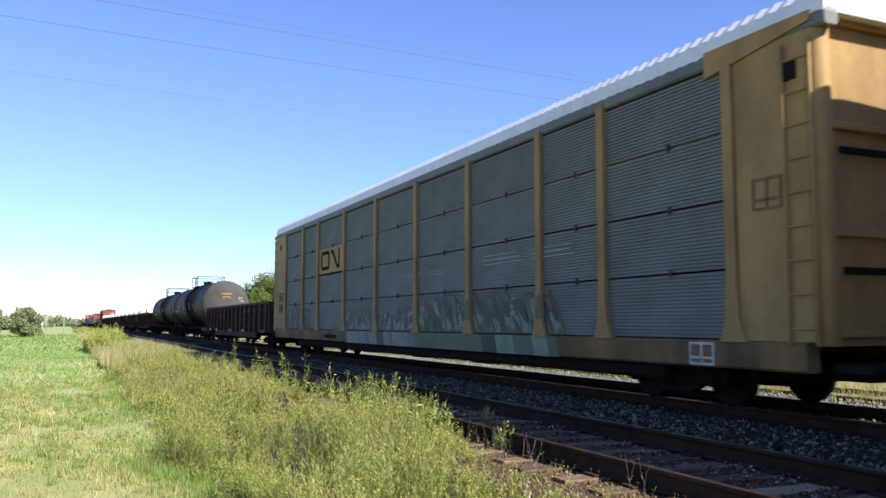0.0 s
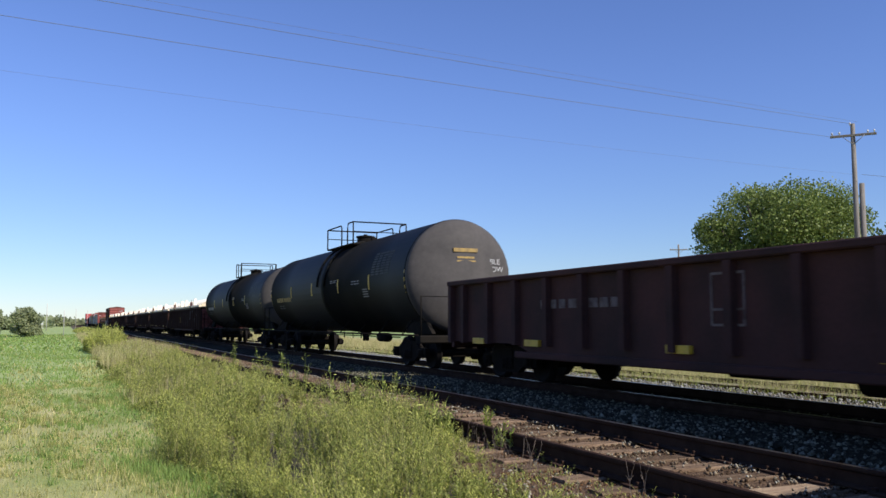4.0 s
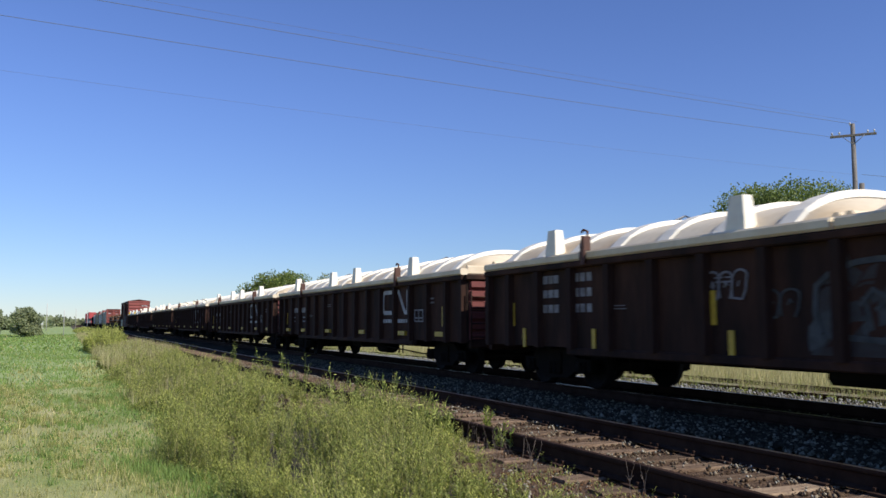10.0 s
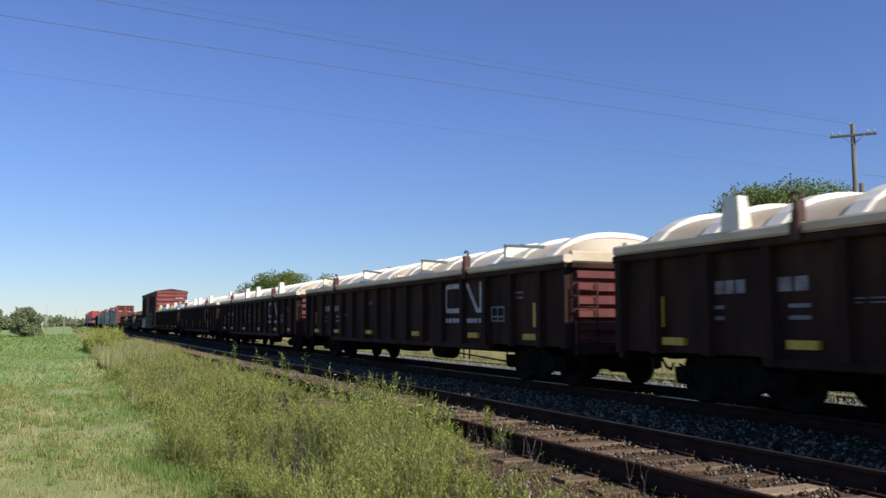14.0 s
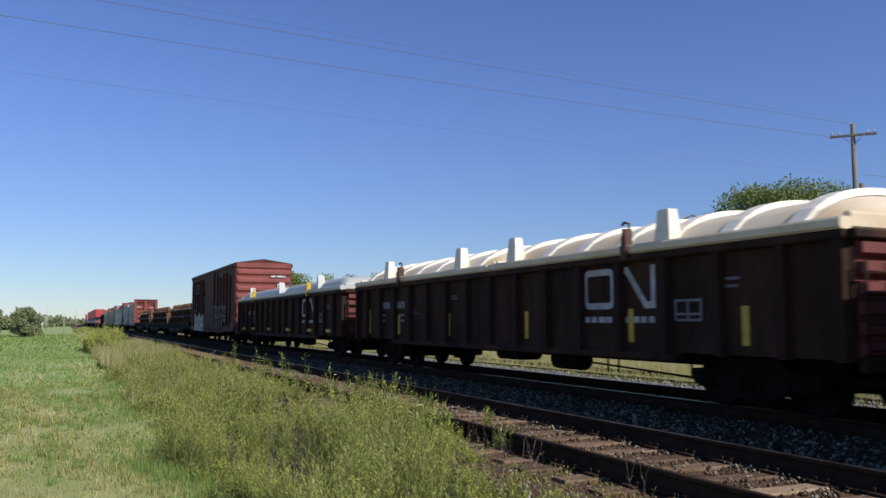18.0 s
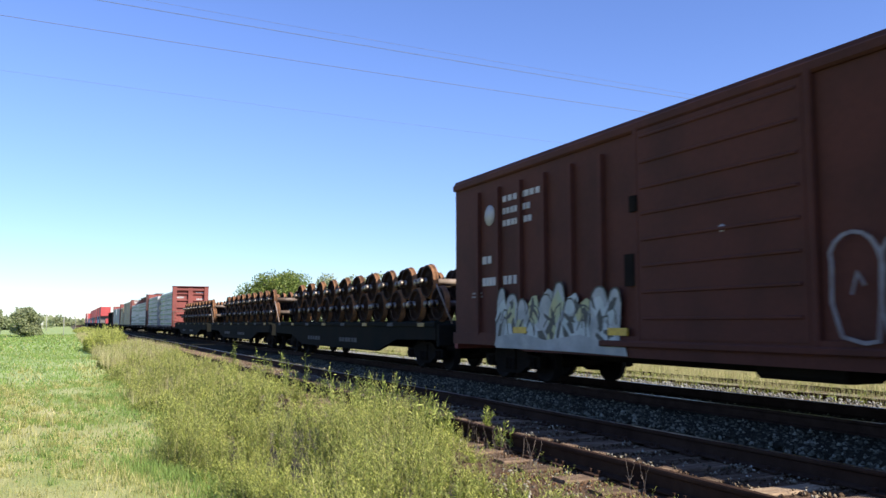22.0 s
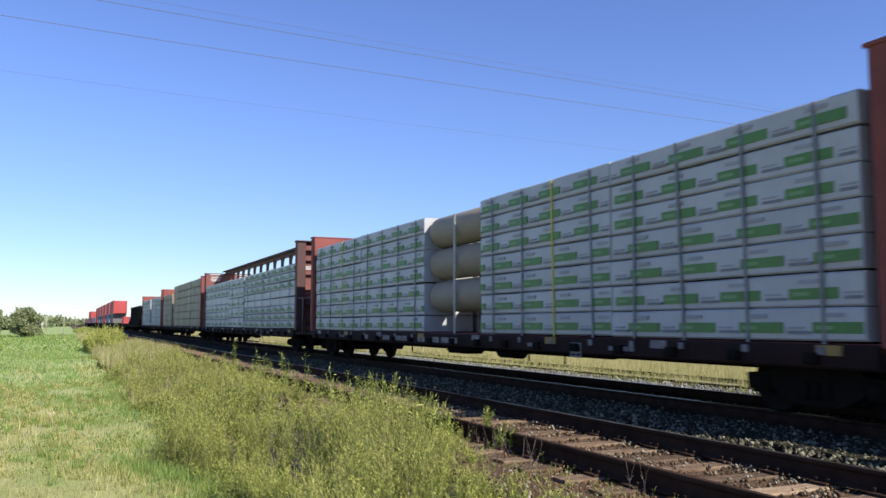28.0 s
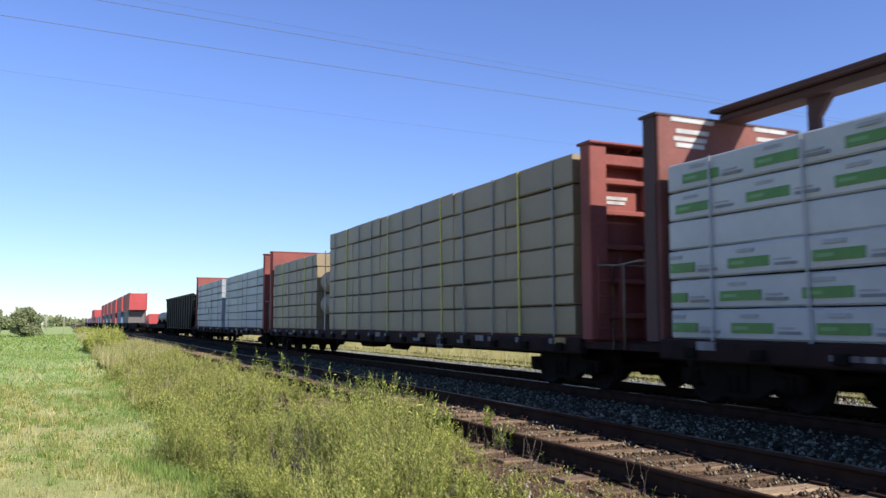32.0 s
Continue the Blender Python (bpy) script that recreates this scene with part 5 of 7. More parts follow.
    frame_mark(car, 12.75, 13.2, 2.62, 3.0, -1.572, YELLOW_DARK)
    ladder(car, 13.52, -1.60, 0.9, 4.6, YELLOW, rungs=9)
    part("gusset", Mesh().prism([(4.55, 11.95), (4.92, 11.95), (4.92, 13.75), (4.80, 13.75)], -1.60, -1.56, "y"), YELLOW, car, "yellow gusset under the eave")
    m = Mesh()
    m.bbox(a + 0.6, b - 0.6, -0.35, 0.35, 0.42, 0.72, 0.05)
    m.bbox(a + 3.2, b - 3.2, -1.42, 1.42, 0.34, 0.58, 0.05)
    for x in (-3.5, 0.5, 4.0):
        m.bbox(x, x + 0.9, -1.3, -0.8, 0.30, 0.62, 0.05)
    part("underframe", m, DARK, car)
    bars("stencil", car, DARK, -6.6, -5.2, 0.66, 0.82, -1.572, 1, 0.8, 9, 4)
    frame_mark(car, 11.5, 11.95, 0.62, 0.9, -1.572, WHITE_PAINT)
    # White bars painted on the panels stand in for sunlight through perforations.
    bars("light_streak", car, WHITE_PAINT, 5.0, 9.0, 2.35, 2.62, -1.545, 3, 0.12, 3, 8, "white bars painted as light through perforations")
    bars("light_streak", car, WHITE_PAINT, 0.5, 3.5, 2.30, 2.45, -1.545, 2, 0.12, 2, 9, "white bars painted as light through perforations")
    for x0, x1, n, paints, lean, seed, top in ((-4.35, 1.3, 6, (PAINT_PURPLE, PAINT_PALE_GREY, PAINT_MINT, PAINT_BLACK), 0.15, 4, 1.60), (1.55, 4.34, 3, (PAINT_DARK_GREEN, PAINT_MINT, PAINT_RUST, PAINT_BLACK), -0.5, 5, 1.86), (4.62, 8.0, 3, (PAINT_DARK_GREEN, PAINT_MINT, PAINT_RUST, PAINT_BLACK), -0.5, 6, 1.88)):
        spray(car, x0, x1, 0.975, top, -1.5435, n, paints, lean, seed, 0.35, 0.03, 9, 0.36, 0.25)
        tagged(part("panel_ridge", ridges(x0 - 0.3, x1 + 0.1, 0.97, 1.88, 17, -1.5525), GALV, car, "ridges of the panels under the paint"), "ridges of the panels under the paint", kind="stuff")
    for x0, x1, fills, seed in ((-4.3, 1.4, (PAINT_PURPLE, PAINT_MINT, PAINT_GREY), 14), (1.5, 8.1, (PAINT_DARK_GREEN, PAINT_GREEN, PAINT_MINT), 15)):
        rnd, u = random.Random(seed), x0
        while u < x1:
            w = rnd.uniform(0.2, 0.55)
            m = Mesh()
            blob(m, [(u, 0.575), (u + w, 0.575), (u + w - 0.12, 0.935), (u - 0.12, 0.935)], -1.572)
            part("graffiti", m, rnd.choice((fills[0], fills[0], fills[1], fills[2], PAINT_BLACK)), car, "sprayed patch along the sill")
            u += w
    for x, top, mat in ((-1.55, 1.55, PAINT_PURPLE), (1.45, 1.35, PAINT_PURPLE), (4.45, 1.72, PAINT_DARK_GREEN), (7.45, 1.75, PAINT_DARK_GREEN)):
        m = Mesh()
        blob(m, [(x - 0.11, 1.25), (x + 0.11, 1.25), (x + 0.085, top - 0.08), (x + 0.02, top), (x - 0.085, top - 0.15)], -1.609)
        part("graffiti", m, mat, car, "sprayed patch across the post")
    arches(car, -13.25, -12.55, 2.05, 2.45, PAINT_BLACK, -1.575, 3, 61, 0.025)
    arches(car, -13.2, -12.6, 1.6, 1.95, PAINT_BLACK, -1.575, 3, 62, 0.025)
    arches(car, -11.6, -8.4, 1.0, 1.8, PAINT_BLACK, -1.608, 4, 7, 0.03)
    bogies(car, -10.9, 10.6)
    couplers(car, 13.9)
    return car


# -- gondolas
def gondola(place, length, mat, label, top=2.24, low=0.62, end=0.75, pitch=1.1, belly=False, group="gondolas"):
    car = car_thing("gondola_car", label, place, group)
    h = length / 2
    for s in (-1, 1):
        y0, y1 = sorted((s * 1.44, s * 1.50))
        m = Mesh()
        prof = [(top - 0.02, -h), (end, -h), (end, -h + 2.9)] + ([(low, -h + 3.9), (low, h - 3.9)] if belly else [(low, -h + 3.0), (low, h - 3.0)]) + [(end, h - 2.9), (end, h), (top - 0.02, h)]
        m.prism(prof, y0, y1, "y")
        part("side", m, mat, car)
        z0, z1 = sorted((s * 1.42, s * 1.63))
        part("top_chord", Mesh().bbox(-h, h, z0, z1, top - 0.11, top, 0.02), mat, car)
        rib = Mesh().prism([(-0.085, 0), (-0.07, -0.12), (0.07, -0.12), (0.085, 0)] if s < 0 else [(-0.085, 0), (0.085, 0), (0.07, 0.12), (-0.07, 0.12)], end - 0.02, top - 0.11, "z")
        data = rib.data("rib", mat)
        n = int((h - 0.5) / pitch)
        for x in [-h + 0.1] + [pitch * i for i in range(-n, n + 1)] + [h - 0.1]:
            part("rib", data, None, car, "", (x, s * 1.50, 0))
        z0, z1 = sorted((s * 1.49, s * 1.56))
        part("side_sill", Mesh().bbox(-h + 3.0, h - 3.0, z0, z1, low, low + 0.13, 0.02), mat, car)
    for s in (-1, 1):
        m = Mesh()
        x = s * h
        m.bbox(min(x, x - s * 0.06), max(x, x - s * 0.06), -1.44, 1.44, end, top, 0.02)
        part("end_wall", m, END_PAINT, car, "red-brown end wall, painted paler as sunlit")
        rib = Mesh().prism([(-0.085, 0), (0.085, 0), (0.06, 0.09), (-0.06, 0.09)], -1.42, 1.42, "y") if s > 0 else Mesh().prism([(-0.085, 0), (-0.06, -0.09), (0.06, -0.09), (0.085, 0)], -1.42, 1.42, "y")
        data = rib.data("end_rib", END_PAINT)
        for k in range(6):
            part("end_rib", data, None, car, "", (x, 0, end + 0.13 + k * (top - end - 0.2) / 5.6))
        part("end_chord", Mesh().bbox(min(x - s * 0.08, x + s * 0.12), max(x - s * 0.08, x + s * 0.12), -1.55, 1.55, top - 0.11, top, 0.02), mat, car)
        m = Mesh().bbox(min(x, x + s * 0.12), max(x, x + s * 0.12), -1.45, 1.45, 0.62, end + 0.05, 0.03)
        part("end_sill", m, mat, car)
        ladder(car, x + s * 0.14, -1.25, 0.72, 1.9, mat, "y", 0.4, 4)
        m = Mesh()
        m.tube([(x + s * 0.12, 0.5, 2.0), (x + s * 0.3, 0.5, 2.0), (x + s * 0.3, 1.4, 2.0), (x + s * 0.12, 1.4, 2.0)], 0.02)
        part("grab_rail", m, DARK, car)
    m = Mesh()
    m.box(-h + 0.05, h - 0.05, -1.44, 1.44, 0.85, 0.92)
    m.bbox(-h + 0.2, h - 0.2, -0.2, 0.2, 0.5, 0.86, 0.03)
    m.bbox(-0.6, 0.3, -1.1, -0.5, 0.42, 0.75, 0.08)
    m.cyl(0.2, 1.4, 2.3, "x", (0, -0.8, 0.5))
    m.tube([(-5.4, -1.0, 0.66), (-1.6, -1.1, 0.58), (-1.2, -1.1, 0.58)], 0.018)
    m.tube([(2.2, -1.1, 0.52), (5.6, -1.0, 0.36)], 0.018)
    for x in (-4.6, -4.25, 3.3, 3.6, 5.4):
        m.tube([(x, -1.0, 0.72), (x, -1.0, 0.34)], 0.02)
    part("underframe", m, DARK, car)
    bogies(car, -h + 1.95, h - 1.95)
    couplers(car, h)
    return car


def gondola_marks(car, h, www=True, tall=False, ref=1, yellow="low", at=3.35, back=0.0, strip=1.57):
    """White stencils and yellow reflective patches on the near side."""
    if www:
        emblem(car, GREY_PAINT if tall else WHITE_PAINT, at, at + 1.88, 1.40, 2.06, -1.506)
        if not tall:
            bars("web_address", car, WHITE_PAINT, at, at + 0.82, 1.17, 1.29, -1.506, 1, 0.8, 5, 3)
            bars("web_address", car, WHITE_PAINT, at + 0.95, at + 1.9, 1.17, 1.29, -1.506, 1, 0.8, 6, 4)
        frame_mark(car, at + 2.32, at + 2.85, 1.22, 1.50, -1.506, PAINT_DIM)
    for z0, z1 in ((1.88, 2.05), (1.62, 1.79), (1.35, 1.52)) if tall else ((1.55, 1.76),):
        bars("car_number", car, GREY_PAINT, -6.70 - back, -5.94 - back, z0, z1, -1.506, 1, 0.85, 4, ref)
        bars("car_number", car, GREY_PAINT, -5.68 - back, -4.90 - back, z0, z1, -1.506, 1, 0.85, 4, ref + 1)
    if not tall:
        bars("stencil", car, PAINT_DIM, -6.67 - back, -6.33 - back, 1.17, 1.46, -1.506, 2, 0.35, 1, ref)
        bars("stencil", car, PAINT_DIM, -5.27 - back, -4.9 - back, 1.17, 1.46, -1.506, 2, 0.35, 1, ref)
    bars("stencil", car, PAINT_DIM, at + 3.2, at + 3.65, 1.62, 1.82, -1.506, 2, 0.4, 2, ref + 3)
    bars("stencil", car, PAINT_DIM, -4.42 - back, -3.87 - back, 1.38, 1.48, -1.506, 2, 0.3, 2, ref + 4)
    bars("stencil", car, PAINT_DIM, -2.04 - back, -1.64 - back, 1.70, 1.82, -1.506, 2, 0.35, 2, ref + 5)
    part("reflector", Mesh().box(-7.69 - back, -7.58 - back, -1.518, -1.49, 1.12, strip), YELLOW_MARK, car, "upright yellow reflective strip")
    if yellow == "low":
        part("reflector", Mesh().box(7.36, 7.47, -1.518, -1.49, 1.10, 1.56), YELLOW_MARK, car, "upright yellow reflective strip")
    for k, x in enumerate((-7.55, -5.25, -2.1, 1.45, 4.67, 7.07)):
        if yellow == "low":
            mark = Mesh().box(x - back, x + 0.46 - back, -1.575, -1.50, 0.86, 0.97)
        elif tall:
            mark = Mesh().box(x + 0.3, x + 0.40, -1.518, -1.49, 0.72, 1.08)
            if k == 2:
                part("reflector", Mesh().box(x - 0.06, x + 0.08, -1.518, -1.49, 1.15, 1.62), YELLOW_MARK, car, "upright yellow reflective strip")
        else:
            mark = Mesh().box(x - 0.1, x + 0.02, -1.518, -1.49, 0.88, 1.40)
        part("reflector", mark, YELLOW_MARK, car, "yellow reflective patch")


def gondola_cover(place, length, mat, label, lugs, top=2.26, closed=False, smooth=False):
    """A fibreglass lid: a vaulted shell with raised arch ribs, an edge rim, stacking lugs and a lifting hook."""
    lid = thing("gondola_cover", label, "cover", "gondola covers")
    TRAIN.append((lid, place))
    h = length / 2
    m = Mesh()
    nx, ny = 48, 14
    if smooth:
        cross = [(-1.50, 0.06), (-1.47, 0.20), (-1.30, 0.38), (-1.22, 0.42), (-0.8, 0.45), (0, 0.46), (0.8, 0.45), (1.22, 0.42), (1.30, 0.38), (1.47, 0.20), (1.50, 0.06)]
    else:
        cross = [(1.47 * v, 0.10 + 0.46 * max(0.0, 1 - abs(v) ** 2.3) ** 0.72) for v in [-1 + 2 * j / ny for j in range(ny + 1)]]
    vs = []
    for i in range(nx + 1):
        u = i / nx
        edge = min(1.0, 0.05 + min(u, 1 - u) * length / 0.8)
        edge = math.sin(edge * math.pi / 2)
        vs += [(-h + length * u, y, 0.06 + (z - 0.06) * edge) for y, z in cross]
    k = len(cross)
    fs = [(i * k + j, (i + 1) * k + j, (i + 1) * k + j + 1, i * k + j + 1) for i in range(nx) for j in range(k - 1)]
    m.add(vs, fs, True)
    part("shell", m, mat, lid, "", (0, 0, top))
    m = Mesh()
    for s in (-1, 1):
        m.bbox(-h, h, *sorted((s * 1.64, s * 1.45)), -0.015, 0.13, 0.03)
        m.bbox(*sorted((s * h, s * (h - 0.12))), -1.45, 1.45, -0.01, 0.20, 0.03)
    part("rim", m, mat, lid, "", (0, 0, top))
    if not smooth:
        m = Mesh()
        vs, fs = [], []
        for y, z in cross:
            n = 0.085 * max(0.35, 1 - abs(y / 1.47) ** 3)
            vs += [(-0.19, y * 0.995, z - 0.02), (-0.13, y * 1.01, z + n), (0.13, y * 1.01, z + n), (0.19, y * 0.995, z - 0.02)]
        for j in range(len(cross) - 1):
            for q in range(3):
                fs.append((4 * j + q, 4 * j + q + 1, 4 * j + 5 + q, 4 * j + 4 + q))
        data = m.add(vs, fs, False).data("arch_rib", COVER_RIB)
        for i in range(7):
            part("arch_rib", data, None, lid, "", (-h + 0.78 + i * (length - 1.56) / 6, 0, top))
    lug = Mesh()
    q0, q1 = [(-0.19, -0.11), (0.19, -0.11), (0.19, 0.13), (-0.19, 0.13)], [(-0.12, -0.07), (0.12, -0.07), (0.12, 0.09), (-0.12, 0.09)]
    if smooth:
        q0, q1 = [(-0.12, -0.05), (0.34, -0.12), (0.34, 0.2), (-0.12, 0.2)], [(-0.11, -0.03), (0.10, -0.06), (0.10, 0.15), (-0.11, 0.15)]
    vs = [(x, y, 0.02) for x, y in q0] + [(x, y, 0.30) for x, y in [(a * 0.85, b * 0.85) for a, b in q0]] + [(x, y, 0.60) for x, y in q1]
    lug.add(vs, [(i + 4 * r, (i + 1) % 4 + 4 * r, (i + 1) % 4 + 4 * r + 4, i + 4 * r + 4) for r in (0, 1) for i in range(4)] + [(8, 9, 10, 11)])
    data = lug.data("lug", GREY_COVER if smooth else COVER_RIB)
    for x in lugs:
        if closed:
            for s in (-1, 1):
                m = Mesh().prism([(0.08, x), (0.52, x), (0.52, x + 0.07), (0.16, x + 0.10)], s * 1.44 - 0.02, s * 1.44 + 0.02, "y")
                m.prism([(0.52, x), (0.46, x + 0.05), (0.30, x + 1.55), (0.36, x + 1.6)], s * 1.44 - 0.02, s * 1.44 + 0.02, "y")
                m.prism([(0.10, x + 0.06), (0.26, x + 0.06), (0.12, x + 1.3), (0.10, x + 1.4)], s * 1.44 - 0.015, s * 1.44 + 0.015, "y")
                part("fin", m, COVER_RIB, lid, "white upright stacking board", (0, 0, top))
            part("fin_wall", Mesh().bbox(x - 0.03, x + 0.02, -1.42, 1.42, 0.1, 0.50, 0.015), COVER_RIB, lid, "white cross wall between the boards", (0, 0, top))
        else:
            for s in (-1, 1):
                part("lug", data, None, lid, "", (x, s * 1.47, top))
    m = Mesh()
    m.tube([(-0.2, 0, 0.5), (-0.2, 0, 0.66), (0.0, 0, 0.74), (0.2, 0, 0.66), (0.2, 0, 0.5)], 0.015)
    m.tube([(0.0, -0.2, 0.5), (0.0, -0.2, 0.66), (0.0, 0, 0.74), (0.0, 0.2, 0.66), (0.0, 0.2, 0.5)], 0.015)
    part("lifting_loop", m, STRAP, lid, "", (0, 0, top))
    return lid


def clamp(car, x, mat, top=2.26):
    m = Mesh()
    m.bbox(x - 0.06, x + 0.06, -1.70, -1.64, top - 0.10, top + 0.26, 0.02)
    m.bbox(x - 0.045, x + 0.035, -1.69, -1.52, top + 0.14, top + 0.38, 0.02)
    m.bbox(x - 0.10, x - 0.05, -1.69, -1.60, top - 0.02, top + 0.12, 0.015)
    m.tube([(x, -1.58, top + 0.34), (x + 0.02, -1.58, top + 0.46), (x - 0.10, -1.58, top + 0.50), (x - 0.16, -1.58, top + 0.46)], 0.022)
    part("clamp", m, mat, car)


def gondolas():
    p = gondola(112.3, 17.6, MAROON, "faded maroon gondola wagon with peeling white lettering", 2.12, 0.50, 0.77, 1.15, True)
    m = Mesh()
    for k in range(6):
        x = 2.3 + 1.03 * k
        if k in (0, 1, 2):
            ribbon(m, arc(x + 0.28, 1.56, 0.25, 40, 320 if k == 0 else 250, 9), 0.11, -1.506)
        if k in (1, 2, 4, 5):
            ribbon(m, [(x + 0.08, 1.28), (x + 0.08, 1.82 if k != 4 else 1.62)], 0.11, -1.507)
        if k == 2:
            ribbon(m, [(x + 0.2, 1.5), (x + 0.45, 1.28)], 0.10, -1.508)
        if k == 3:
            ribbon(m, arc(x + 0.25, 1.45, 0.18, 0, 360, 10), 0.10, -1.506)
    part("lettering", m, PEELING, p, "large peeling pale painted strokes")
    bars("car_number", p, PEELING, -4.9, -2.4, 1.42, 1.62, -1.506, 1, 0.8, 9, 6)
    frame_mark(p, -0.4, 0.2, 1.15, 1.85, -1.506, PEELING)
    for x in (-7.6, -5.4, -1.3, 2.2, 6.6):
        part("reflector", Mesh().box(x, x + 0.5, -1.575, -1.50, 0.74, 0.86), YELLOW_MARK, p, "yellow reflective patch")
    specs = [(64.4, "dark brown gondola wagon with graffiti, white emblem and white covers", True, "tall"), (46.0, "dark brown gondola wagon with white emblem under domed covers", False, "low"), (27.65, "dark brown gondola wagon carrying two domed white covers", False, "low"), (8.95, "dark brown gondola wagon with white emblem and finned covers", False, "low"), (-9.65, "dark brown gondola wagon with weathered domed covers", False, "low"), (-28.05, "dark brown gondola wagon with tall yellow reflectors", False, "tall"), (-46.65, "brown gondola wagon with smooth grey covers and yellow clamps", False, "low")]
    for i, (front, label, old, yellow) in enumerate(specs):
        ln = 17.6 if i == 6 else 17.3
        place = front - ln / 2
        car = gondola(place, ln, BROWN, label)
        gondola_marks(car, ln / 2, True, old, 11 + i, yellow, 3.35 + 0.15 * (i == 6), *((0.21, 2.02) if i == 6 else ()))
        if old:
            spray(car, -0.4, 2.7, 0.80, 2.05, -1.503, 3, (FADED_DARK, FADED, FADED_DARK, BROWN), 0.1, 21, 0.5)
            arches(car, -0.3, 2.5, 1.0, 2.05, FADED, -1.512, 2, 55, 0.07)
            arches(car, -2.2, -1.45, 1.5, 1.9, PAINT_DIM, -1.508, 3, 53, 0.03)
            arches(car, -1.2, -0.6, 1.25, 1.6, FADED, -1.508, 2, 54, 0.03)
        if i == 4:
            arches(car, -1.75, -0.75, 1.25, 1.85, PAINT_DIM, -1.508, 3, 51, 0.035)
            arches(car, 0.45, 1.45, 1.25, 1.85, PAINT_DIM, -1.508, 3, 52, 0.035)
        last, fin = i == 6, i == 3
        for k in (-1, 1):
            if last:
                lugs = (1.25,) if k > 0 else (-1.8, 4.08)
            elif fin:
                lugs = (-2.54, 1.8) if k > 0 else (-2.67, 1.64)
            else:
                lugs = (-3.42, 1.15) if k > 0 else (-1.8, 2.77)
            gondola_cover(place + k * 4.33, 8.6, GREY_COVER if last else COVER, "smooth grey fibreglass cover lying on a gondola" if last else "cream arched fibreglass cover with rust stains" if not fin else "cream fibreglass cover with upright white boards", lugs, 2.26, fin, last)
        for x in (-4.95, 4.7):
            clamp(car, x, YELLOW_MARK if last else CLAMP)


